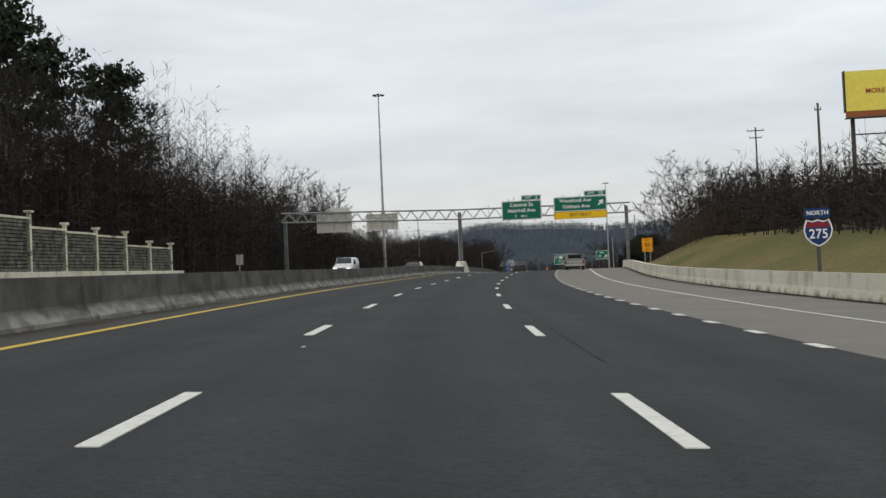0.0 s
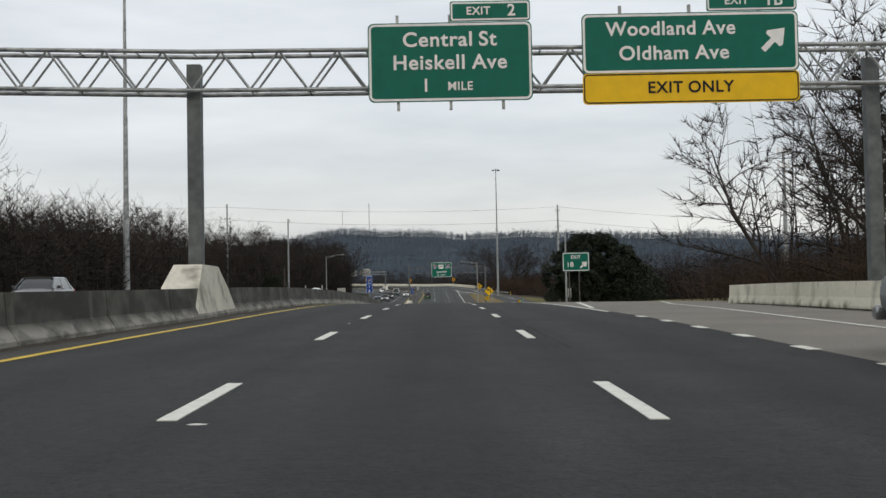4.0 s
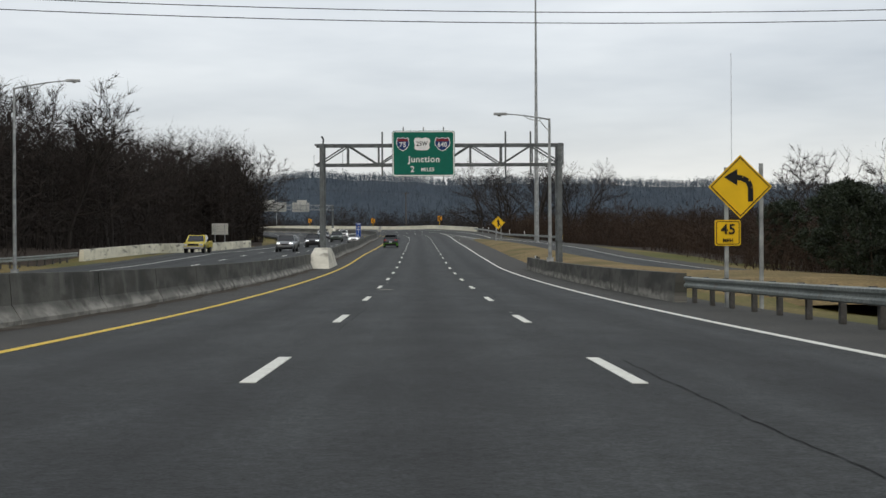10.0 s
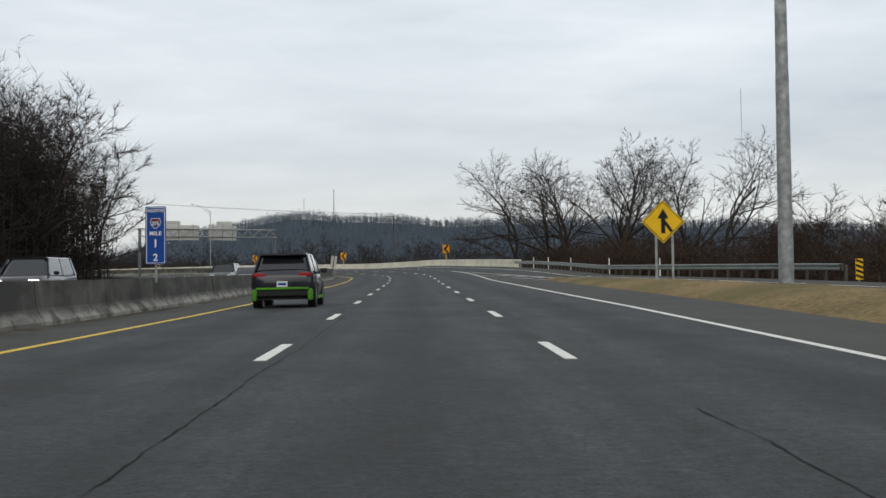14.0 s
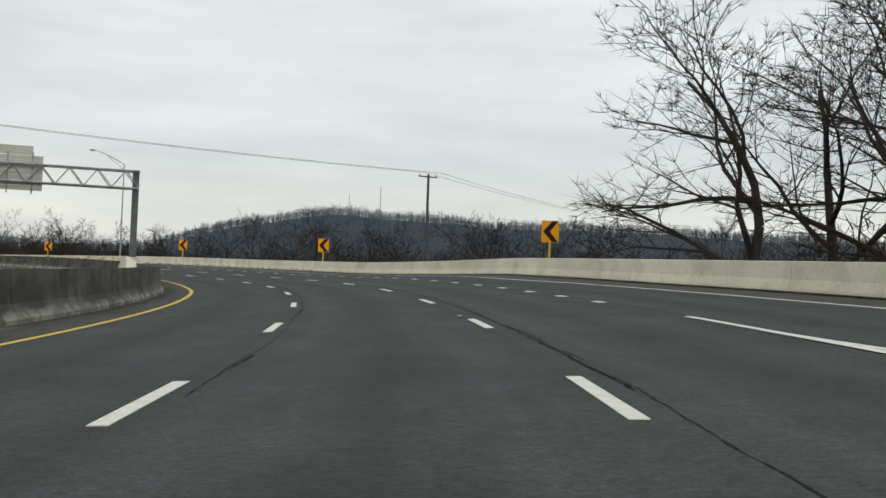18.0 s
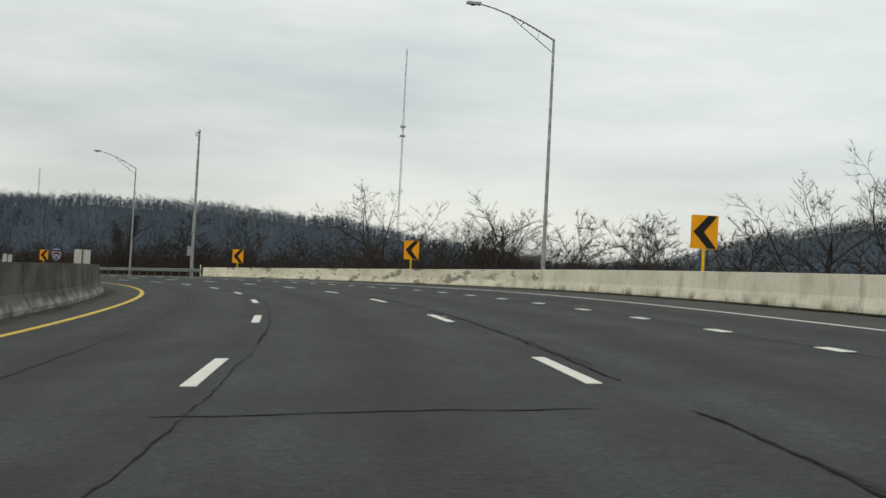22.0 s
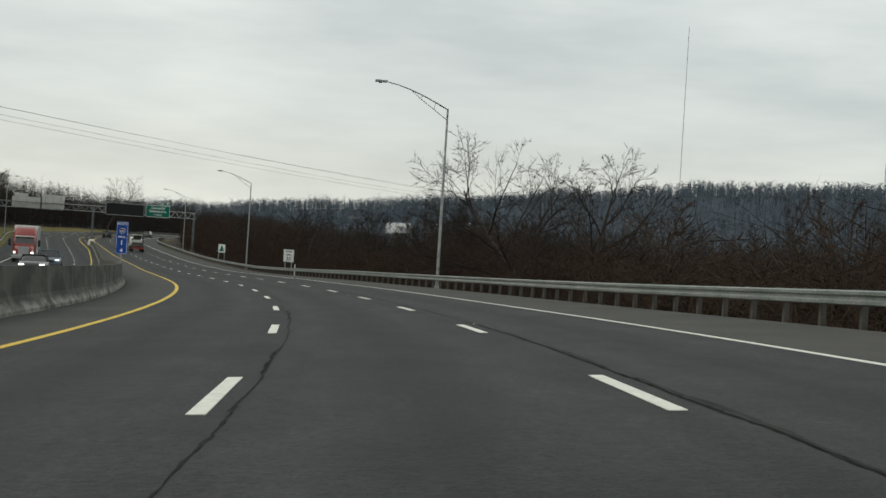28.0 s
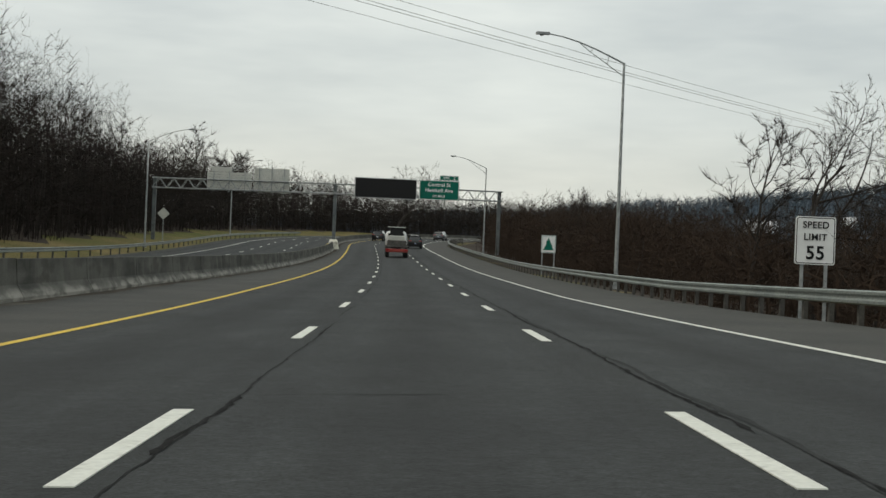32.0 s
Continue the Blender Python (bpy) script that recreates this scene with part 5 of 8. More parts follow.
guardrail(274, 335, table([(274, 9.2), (284, 8.6), (305, 8.0), (335, 7.2)]))
guardrail(381, 396, table([(381, 7.3), (396, 8.6)]))
guardrail(474, 558, table([(474, 18.9), (497, 15.6), (511, 13.9), (530, 13.7), (558, 12.9)]))
guardrail(761, 1150, table([(761, 10.9), (775, 10.3), (795, 9.6), (860, 9.3), (1150, 9.3)]))
guardrail(354, 394, table([(354, -25.2), (394, -25.7)]), -1, "rusted steel guardrail beside the opposite carriageway")
guardrail(940, 1160, -24.4, -1, "steel guardrail beyond the opposite carriageway", 3.81)
PARAPET = [(0, -0.4), (0.35, -0.4), (0.35, 0.82), (0.04, 0.82), (0.0, 0.1)]
par = thing("barrier_wall", Matrix(), "dark stained concrete bridge parapet", "barrier", kind="structure")
_s = 335.5
while _s < 380:
    part("wall_section", swept(PARAPET, _s, _s + 6.3, table([(335, 7.0), (381, 7.1)]), 3.2), BARRIER, par)
    _s += 6.35
owall = thing("barrier_wall", Matrix(), "pale concrete wall beyond the opposite carriageway", "barrier", kind="structure")
_s = 395.0
while _s < 480:
    part("wall_section", swept([(-0.4, -0.4), (0, -0.4), (0, 0.9), (-0.3, 0.9)], _s, _s + 6.5, table([(395, -25.5), (480, -24.2)]), 3.2), WHITE_WALL, owall)
    _s += 6.55

twall = thing("barrier_wall", Matrix(), "tan stained concrete wall beside the opposite carriageway", "barrier", kind="structure")
_s = 286.0
while _s < 350:
    part("wall_section", swept([(-0.4, -0.4), (0, -0.4), (0, 0.82), (-0.3, 0.82)], _s, _s + 6.5, table([(286, -26.4), (352, -25.0)]), 3.2), TAN_WALL, twall)
    _s += 6.55


# ---- trees ----
def limbs(rng, height, spread, depth, r0, lean=0.08, gnarl=0.25, start=0.25, kids=(7, 5, 4), twigs=5):
    """Segments of a bare tree: (from, to, radius, radius, level)."""
    out = []

    def grow(p, d, length, r, level, steps):
        pts = [p]
        seg = length / steps
        for i in range(steps):
            d = (d + Vector((rng.gauss(0, gnarl), rng.gauss(0, gnarl), rng.gauss(0, gnarl * 0.6) + (0.05 if level else 0.02))) * 0.5).normalized()
            q = pts[-1] + d * seg
            f0, f1 = 1 - 0.8 * i / steps, 1 - 0.8 * (i + 1) / steps
            out.append((pts[-1], q, r * f0, r * f1, level))
            pts.append(q)
        if level >= depth:
            for k in range(twigs):
                a = pts[rng.randint(1, steps)]
                e = (d + Vector((rng.gauss(0, 0.7), rng.gauss(0, 0.7), rng.gauss(0.2, 0.5)))).normalized()
                out.append((a, a + e * length * rng.uniform(0.35, 0.8), r * 0.35, 0.0, 9))
            return
        n = kids[min(level, len(kids) - 1)]
        for k in range(n):
            u = (start if level == 0 else 0.2) + (1 - (start if level == 0 else 0.2)) * (k + rng.random()) / n
            i = min(steps - 1, int(u * steps))
            a = pts[i].lerp(pts[i + 1], u * steps - i)
            az = k * 2.4 + rng.uniform(-0.5, 0.5)
            side = Vector((math.cos(az), math.sin(az), 0))
            side = (side - d * side.dot(d)).normalized()
            ang = rng.uniform(0.5, 0.95) if level == 0 else rng.uniform(0.45, 1.0)
            e = (d * math.cos(ang) + side * math.sin(ang)).normalized()
            ln = length * (spread if level == 0 else 0.55) * (1.1 - 0.55 * u) * rng.uniform(0.8, 1.2)
            grow(a, e, ln, r * (1 - 0.75 * u) * 0.62, level + 1, max(2, steps - 1 - level))

    grow(Vector(), Vector((rng.gauss(0, lean), rng.gauss(0, lean), 1)).normalized(), height, r0, 0, 7)
    return out


def spikes(g, segs):
    for p, q, r, _, _ in segs:
        d = (q - p).normalized()
        a = d.cross(Vector((0.3, 0.5, 0.81))).normalized()
        b = d.cross(a)
        o = len(g.v)
        g.v += [tuple(p + a * r), tuple(p - a * r * 0.5 + b * r * 0.87), tuple(p - a * r * 0.5 - b * r * 0.87), tuple(q)]
        g.f += [(o, o + 1, o + 3), (o + 1, o + 2, o + 3), (o + 2, o, o + 3)]


def bare_meshes(seed, thick=0.02, **kw):
    rng = random.Random(seed)
    segs = limbs(rng, **kw)
    tr, cr = Geo(), Geo()
    for p, q, a, b, lv in segs:
        if lv == 0:
            tr.tube(p, q, max(a, 0.03), max(b, 0.02), 8, False)
        elif lv == 1:
            cr.tube(p, q, max(a, 0.02), max(b, 0.014), 5, False)
        elif lv < 9:
            cr.tube(p, q, max(a, 0.015), max(b, 0.01), 3, False)
    spikes(cr, [(p, q, max(a, thick), 0, 9) for p, q, a, b, lv in segs if lv == 9])
    return tr, cr


def leaf_clumps(g, rng, centres, leaf, per):
    """Many small leaves, as folded pairs of faces, round each centre."""
    for c, rad in centres:
        for _ in range(per):
            v = Vector((rng.gauss(0, 1), rng.gauss(0, 1), rng.gauss(0, 1))).normalized() * rad * (0.45 + 0.6 * rng.random())
            p = c + Vector((v.x, v.y, v.z * 0.75))
            a = Vector((rng.gauss(0, 1), rng.gauss(0, 1), rng.gauss(0, 1))).normalized() * leaf
            b = a.cross(Vector((rng.gauss(0, 1), rng.gauss(0, 1), rng.gauss(0, 1)))).normalized() * leaf * 0.45
            o = len(g.v)
            g.v += [tuple(p - a), tuple(p + b + v.normalized() * leaf * 0.2), tuple(p + a), tuple(p - b)]
            g.f += [(o, o + 1, o + 2), (o, o + 2, o + 3)]


WOODLAND = []


class Kind:
    """A tree's meshes, built once, planted many times."""

    def __init__(self, name, trunk, crown, bark, leaf, label, category, group):
        self.name, self.label, self.category, self.group = name, label, category, group
        self.trunk, self.crown = trunk.mesh("trunk", bark, True), crown.mesh("crown", leaf)
        self.tv, self.cv = np.array(trunk.v), np.array(crown.v)
        self.tf, self.cf = trunk.f, crown.f

    def scatter(self, s, lat, size, rng):
        """A tree of the wood's depths, laid into the joined woodland."""
        p = spot(s, lat)
        z = float(ground_height(p.x, p.y)[0]) - 0.15
        a = rng.uniform(0, 6.28)
        for geo_v, geo_f, store in ((self.tv, self.tf, WOODLAND), (self.cv, self.cf, WOODLAND)):
            c, q = math.cos(a) * size, math.sin(a) * size
            v = np.stack([geo_v[:, 0] * c - geo_v[:, 1] * q + p.x, geo_v[:, 0] * q + geo_v[:, 1] * c + p.y, geo_v[:, 2] * size + z], -1)
            store.append((v, geo_f))

    def plant(self, s, lat, size=1.0, rng=random, h=None, world=None):
        p = spot(s, lat) if world is None else Vector(world)
        z = float(ground_height(p.x, p.y)[0]) if h is None else p.z + h
        m = Matrix.Translation((p.x, p.y, z - 0.15)) @ Matrix.Rotation(rng.uniform(0, 6.28), 4, "Z")
        t = thing(self.name, m, self.label, self.category, self.group)
        t.scale = (size * rng.uniform(0.9, 1.1), size * rng.uniform(0.9, 1.1), size)
        for nm, me in (("trunk", self.trunk), ("crown", self.crown)):
            part(nm, me, None, t)
        return t


BARE = []
for k in range(6):
    tr, cr = bare_meshes(20 + k, height=11.0, spread=0.50, depth=2, r0=0.17, start=0.15, kids=(11, 5), twigs=15, gnarl=0.24, thick=0.024)
    BARE.append(Kind("bare_tree", tr, cr, BARK, TWIG, "leafless grey-brown tree at the edge of the wood", "tree", "roadside trees"))
SPREAD = []
for k in range(3):
    tr, cr = bare_meshes(50 + k, height=11.5, spread=0.75, depth=3, r0=0.30, start=0.18, kids=(8, 6, 5), twigs=7, gnarl=0.3, thick=0.014)
    SPREAD.append(Kind("bare_tree", tr, cr, BARK, TWIG, "wide-spreading leafless tree with dark limbs", "tree", "roadside trees"))
SHRUB = []
for k in range(4):
    tr, cr = bare_meshes(80 + k, height=4.2, spread=0.8, depth=2, r0=0.06, start=0.04, kids=(10, 6), twigs=8, gnarl=0.4, lean=0.2, thick=0.016)
    SHRUB.append(Kind("shrub", tr, cr, BARK, TWIG_RED, "tangled russet leafless shrub on the verge", "shrub", "roadside shrubs"))


def pine_kind(seed):
    rng = random.Random(seed)
    tr, cr = Geo(), Geo()
    tr.path([Vector((0.1 * math.sin(i), 0.1 * math.cos(i * 1.7), i * 1.6)) for i in range(10)], 0.2, 0.05, 8)
    cs = []
    for i in range(26):
        z = rng.uniform(7.5, 15)
        a = rng.uniform(0, 6.28)
        ln = rng.uniform(0.8, 3.2) * (1.1 - 0.05 * (z - 7.5))
        e = Vector((ln * math.cos(a), ln * math.sin(a), z + 0.3 * ln))
        tr.tube((0, 0, z), e, 0.05, 0.015, 4, False)
        cs += [(e, 0.75), (e * 0.5 + Vector((0, 0, z * 0.5 + 0.2)), 0.6)]
    leaf_clumps(cr, rng, cs, 0.22, 42)
    return Kind("pine_tree", tr, cr, BARK, PINE, "tall pine with a ragged dark crown", "tree", "pines")


PINES = [pine_kind(5), pine_kind(6)]


def evergreen_kind(seed, w, hgt, clumps=95, low=1.2, leaf=0.16):
    rng = random.Random(seed)
    tr, cr = Geo(), Geo()
    tr.path([Vector((0, 0, 0)), Vector((0.1, 0, 1.5)), Vector((0.05, 0.1, hgt * 0.8))], 0.28, 0.06, 8)
    cs = []
    for i in range(clumps):
        u = rng.random() ** 0.8
        z = low + u * (hgt - low - 0.4)
        rr = w * math.sqrt(max(0.05, 1 - (max(0, u - 0.25) / 0.78) ** 2)) * (0.75 + 0.25 * min(1, u * 4))
        a = rng.uniform(0, 6.28)
        q = rr * rng.uniform(0.45, 1.0)
        c = Vector((q * math.cos(a), q * math.sin(a), z))
        cs.append((c, rng.uniform(0.5, 0.95)))
        if i % 3 == 0:
            cr.tube((0, 0, z * 0.7), c, 0.05, 0.02, 4, False)
    leaf_clumps(cr, rng, cs, leaf, 120)
    return Kind("magnolia", tr, cr, BARK, EVERGREEN, "broad dark evergreen tree with glossy leaves", "tree", "evergreens")


MAGNOLIA = [evergreen_kind(3, 4.2, 9.5), evergreen_kind(4, 3.6, 8.0), evergreen_kind(7, 8.2, 12.2, 340, 2.4, 0.22)]

rng = random.Random(11)
# crown heights over the road along each wood
TOPS_A = [(20, 17), (100, 20), (130, 21), (142, 19.5), (156, 17.6), (171, 15.6), (198, 15.6), (207, 13.2), (220, 9.5), (260, 11)]
TOPS_B = [(225, 10), (260, 12), (303, 14.5), (335, 15.5), (366, 14.5), (411, 14.8), (437, 16.2), (458, 14.6), (486, 16), (520, 18.5), (540, 19), (549, 16)]
TOPS_I = [(488, 15), (515, 17.5), (540, 18.5), (549, 14)]
TOPS_C = [(45, 6.5), (100, 8.5), (126, 10), (147, 10.2), (160, 11.3), (172, 12), (190, 15.5), (208, 16)]
TOPS_D = [(380, 4.5), (420, 5), (470, 5.5), (575, 4.5), (603, 3.6)]
TOPS_H = [(215, 7), (280, 8.5), (340, 10.5), (430, 12)]
TOPS_L = [(540, 3.8), (560, 4.6), (592, 3.8)]
TOPS_K = [(940, 8), (995, 9)]
TOPS_E = [(780, 3.4), (870, 3.8), (911, 4.3), (985, 4.2), (1000, 5.4), (1018, 6.2), (1055, 7.8), (1087, 8), (1330, 8)]
TOPS_F = [(905, 15), (960, 20), (1000, 22.5), (1030, 21.5), (1055, 20), (1080, 19.6), (1090, 15), (1100, 13.5), (1122, 16), (1150, 15), (1330, 13)]
TOPS_G = [(585, 1.2), (640, 2.0), (690, 2.5), (720, 3.2), (760, 3.6), (800, 3.6)]
TOPS_J = [(785, 6), (860, 7.5), (960, 8)]


def wood(kinds, tops, s0, s1, lat0, lat1, n, share=0.36, full=11.0, lo=0.8):
    """The front rank of a wood as trees of their own, the depths joined."""
    crown = table(tops)
    rows = sorted(((rng.uniform(s0, s1), rng.uniform(lat0, lat1)) for _ in range(n)), key=lambda q: abs(q[1]))
    for i, (s, lat) in enumerate(rows):
        k = rng.choice(kinds)
        rise = spot(s, lat).z + crown(s) - ground_at(s, lat)
        size = min(1.35, max(0.25, rise / full)) * rng.uniform(lo, 1.0)
        if i < share * n:
            k.plant(s, lat, size, rng)
        else:
            k.scatter(s, lat, size, rng)


wood(BARE, TOPS_A, 40, 205, -52, -32, 46, 0.75)
wood(BARE, TOPS_A, 190, 225, -52, -38, 9, 0.75)
wood(BARE, TOPS_B, 225, 345, -75, -44, 24, 0.75)
wood(BARE, TOPS_B, 335, 548, -52, -33, 50, 0.75)
wood(BARE, TOPS_C, 125, 208, 21, 38, 24, 0.75)
wood(BARE, TOPS_C, 50, 130, 36, 60, 16, 0.75)
wood(SHRUB, TOPS_D, 60, 200, 24, 40, 20, 1.0, 4.2, 0.6)
wood(BARE, TOPS_D, 400, 575, 34, 75, 20, 0.6, 11.0, 0.6)
wood(SHRUB, TOPS_D, 400, 560, 27, 45, 24, 1.0, 4.6, 0.7)
wood(BARE, TOPS_G, 690, 790, 24, 60, 18, 0.7, 9.0, 0.6)
wood(BARE, TOPS_G, 600, 690, 26, 60, 9, 1.0, 9.5, 0.6)
wood(SHRUB, TOPS_G, 590, 760, 18, 40, 22, 1.0, 5.0, 0.6)
wood(BARE, TOPS_E, 790, 1030, 17, 50, 36, 0.7, 9.5, 0.7)
wood(SHRUB, TOPS_E, 780, 1020, 14, 24, 30, 1.0, 4.6, 0.7)
wood(BARE, TOPS_F, 915, 1150, -55, -33, 48, 0.75)
wood(BARE, TOPS_F, 1150, 1330, -60, -33, 26, 0.4)
wood(BARE, TOPS_K, 945, 992, 28, 46, 20, 0.8)
wood(BARE, TOPS_E, 1050, 1330, 14, 50, 22, 0.4)
wood(BARE, TOPS_G, 590, 830, -100, -40, 22, 0.36, 8.0)
for s, lat, k in ((102, -40, 1.45), (97, -37, 1.4), (113, -42, 1.5), (119, -38, 1.4), (128, -40, 1.32), (108, -47, 1.5)):
    PINES[int(s) % 2].plant(s, lat, k, rng)
for s, lat, k in ((594, 21.8, 1.3), (585, 26, 1.25), (582, 34, 1.3), (578, 24, 1.15), (729, 24, 0.62), (799, 24.5, 0.7), (746, 25, 0.62), (737, 30, 0.6), (693, 24, 0.6), (917, 20.5, 0.58), (911, 20, 0.68), (924, 25, 0.62), (596, 29, 1.25), (575, 31, 1.3), (566, 27.5, 1.35), (560, 34, 1.2), (552, 36, 1.2), (972, 18.5, 0.74), (962, 20, 0.6), (757, 43, 0.85), (1225, -30, 1.3), (634, 22, 0.58), (641, 27, 0.64), (648, 31, 0.68), (629, 28, 0.6), (662, 26, 0.62)):
    SPREAD[int(s) % 3].plant(s, lat, k, rng)
for x, y, k in ((15.6, 770, 1.08), (0.4, 787, 1.3), (6, 783, 0.95), (22, 778, 0.8), (60, 686, 0.78), (55, 706, 0.86), (66, 700, 0.7), (70, 672, 0.66), (33, 748, 0.6)):
    SPREAD[int(y) % 3].plant(0, 0, k, rng, world=(x, y, 0))
for s, lat, k in ((979, 17.4, 0.8), (789, 20, 0.8), (440, 50, 1.1), (452, 45, 1.15), (466, 53, 1.2), (430, 48, 1.0), (520, -31, 1.3), (533, -31.5, 1.35), (543, -31, 1.1)):
    BARE[int(s) % 6].plant(s, lat, k, rng)
for s, lat, k in ((883, 18.2, 0.84), (887, 24, 0.84), (897, 23, 0.8)):
    SPREAD[int(s) % 3].plant(s, lat, k, rng)
MAGNOLIA[2].plant(311, 23.3, 1.0, rng)
for s, lat, k in ((334, 26, 1.1), (338, 23, 0.95), (346, 26, 0.9), (330, 31, 1.1), (340, 34, 1.0), (352, 38, 0.95), (353, 22.5, 0.72), (359, 26, 0.8), (364, 22.2, 0.55), (372, 31, 0.8), (385, 32, 0.85), (398, 33, 0.85), (408, 37, 0.9), (416, 33.5, 0.7)):
    MAGNOLIA[int(s) % 2].plant(s, lat, k, rng)
for s, lat, k in ((800, 62, 0.95), (818, 75, 1.0), (836, 58, 0.9), (850, 82, 1.05), (868, 66, 0.95), (886, 78, 1.0), (905, 60, 0.9), (925, 88, 1.1), (812, 95, 1.1), (940, 70, 0.9)):
    SPREAD[int(s) % 3].scatter(s, lat, k, rng)
for s, lat, k in ((352, -31, 0.85), (300, -48, 0.9)):
    MAGNOLIA[1].plant(s, lat, k, rng)

_vv, _ff, _o = [], [], 0
for v_, f_ in WOODLAND:
    _vv.append(v_)
    _ff.extend(tuple(i + _o for i in q) for q in f_)
    _o += len(v_)
woods_me = bpy.data.meshes.new("woodland")
woods_me.from_pydata(np.concatenate(_vv).tolist(), [], _ff)
woods_me.materials.append(TWIG)
tagged(new("woodland", woods_me), "depths of the leafless roadside woods", "woodland", kind="stuff")


# ---- undergrowth: twigs too many to count ----
def brush(name, s0, s1, lat0, lat1, count, tall, seed, material, label):
    rng = random.Random(seed)
    g = Geo()
    n = count
    ss = np.array([rng.uniform(s0, s1) for _ in range(n)])
    ll = np.array([rng.uniform(0, 1) for _ in range(n)])
    a = np.array([lat0(s) if callable(lat0) else lat0 for s in ss])
    b = np.array([lat1(s) if callable(lat1) else lat1 for s in ss])
    lat = a + (b - a) * ll
    x0, y0, t0 = (np.interp(ss, SG, q) for q in (_x, _y, _t))
    px, py = x0 + lat * np.cos(t0), y0 + lat * np.sin(t0)
    pz = ground_height(px, py)
    segs = []
    for i in range(n):
        p = Vector((px[i], py[i], pz[i] - 0.1))
        hgt = tall * rng.uniform(0.35, 1.0)
        q = p + Vector((rng.gauss(0, 0.3) * hgt, rng.gauss(0, 0.3) * hgt, hgt))
        segs.append((p, q, 0.034, 0, 9))
        for _ in range(4):
            a_ = p.lerp(q, rng.uniform(0.2, 0.9))
            segs.append((a_, a_ + Vector((rng.gauss(0, 0.45) * hgt, rng.gauss(0, 0.45) * hgt, rng.uniform(0.05, 0.5) * hgt)), 0.024, 0, 9))
    spikes(g, segs)
    return tagged(part(name, g, material), label, "undergrowth", kind="stuff")


def slivers(name, p, q, rad, rng, material, label):
    """Thin tapering twigs from p to q, one face each, as one mesh."""
    d = q - p
    side = np.cross(d, rng.normal(0, 1, p.shape))
    side *= (rad / (np.linalg.norm(side, axis=1) + 1e-9))[:, None]
    v = np.stack([p + side, p - side, q], 1).reshape(-1, 3).astype(np.float32)
    me = bpy.data.meshes.new(name)
    me.vertices.add(len(v))
    me.vertices.foreach_set("co", v.ravel())
    me.loops.add(len(v))
    me.loops.foreach_set("vertex_index", np.arange(len(v), dtype=np.int32))
    me.polygons.add(len(p))
    me.polygons.foreach_set("loop_start", np.arange(0, len(v), 3, dtype=np.int32))
    me.update(calc_edges=True)
    me.materials.append(material)
    return tagged(new(name, me), label, "woodland", kind="stuff")


def thicket(name, tops, lat0, lat1, count, seed, material, label, twigs=18, r=0.026, low=0.55):
    """The dense, dark tangle of a wood whose crowns reach the heights that tops gives over the road."""
    rng = np.random.default_rng(seed)
    crown = table(tops)
    s = rng.uniform(tops[0][0], tops[-1][0], count)
    lat = rng.uniform(lat0, lat1, count)
    x0, y0, z0, t0 = (np.interp(s, SG, q) for q in (_x, _y, _g, _t))
    base = np.stack([x0 + lat * np.cos(t0), y0 + lat * np.sin(t0), np.zeros(count)], -1)
    base[:, 2] = ground_height(base[:, 0], base[:, 1]) - 0.1
    bumps = 0.94 + 0.10 * np.sin(s * 0.55 + lat * 0.4) + 0.09 * np.sin(s * 1.3 + 2.0 + lat)
    top = z0 + np.array([crown(q) for q in s]) * bumps
    tall = np.maximum(1.5, (top - base[:, 2])) * rng.uniform(low, 1.0, count) ** 0.7
    tip = base + np.stack([rng.normal(0, 0.06, count) * tall, rng.normal(0, 0.06, count) * tall, tall], -1)
    p, q, rad = [base], [tip], [np.full(count, 0.055)]
    for _ in range(twigs):
        u = rng.uniform(0.03, 0.99, count) ** 0.75
        a = base + (tip - base) * u[:, None]
        reach = (0.09 + 0.15 * rng.random(count)) * np.minimum(tall, 11) * (1.15 - 0.72 * u)
        az = rng.uniform(0, 2 * np.pi, count)
        rise = rng.uniform(-0.4, 0.9, count) + 0.7 * u ** 2
        e = a + np.stack([np.cos(az) * reach, np.sin(az) * reach, reach * rise], -1)
        p.append(a)
        q.append(e)
        rad.append(np.where(u < 0.7, 2.2 * r, 1.1 * r))
        w = rng.uniform(0.25, 0.8, count)[:, None]
        a2 = a + (e - a) * w
        turn = rng.normal(0, 0.55, (count, 3))
        p.append(a2)
        q.append(a2 + ((e - a) * 0.55 + turn * reach[:, None] * 0.6))
        rad.append(np.where(u < 0.7, 1.5 * r, 0.7 * r))
    return slivers(name, np.concatenate(p), np.concatenate(q), np.concatenate(rad), rng, material, label)


brush("undergrowth", 20, 240, -58, -31, 3000, 5.5, 1, TWIG, "dense brown leafless undergrowth on the wooded bank")
brush("undergrowth", 240, 340, -80, -42, 2000, 4.0, 8, TWIG, "dense brown leafless undergrowth beneath the trees")
brush("undergrowth", 335, 550, -60, -31, 3000, 5.0, 2, TWIG, "dense brown leafless undergrowth beneath the trees")
brush("undergrowth", 130, 220, 19, 44, 2600, 4.0, 3, TWIG_RED, "russet leafless scrub on the bank")
brush("undergrowth", 50, 135, 33, 60, 1600, 3.6, 9, TWIG_RED, "russet leafless scrub above the grass")
brush("undergrowth", 385, 585, 27, 70, 4600, 4.5, 4, TWIG_RED, "russet leafless scrub beyond the verge")
brush("undergrowth", 585, 800, 19, 60, 4200, 4.5, 5, TWIG, "brown leafless scrub below the barrier")
brush("undergrowth", 780, 1100, 13, 50, 5600, 4.2, 6, TWIG_RED, "russet leafless scrub behind the guardrail")
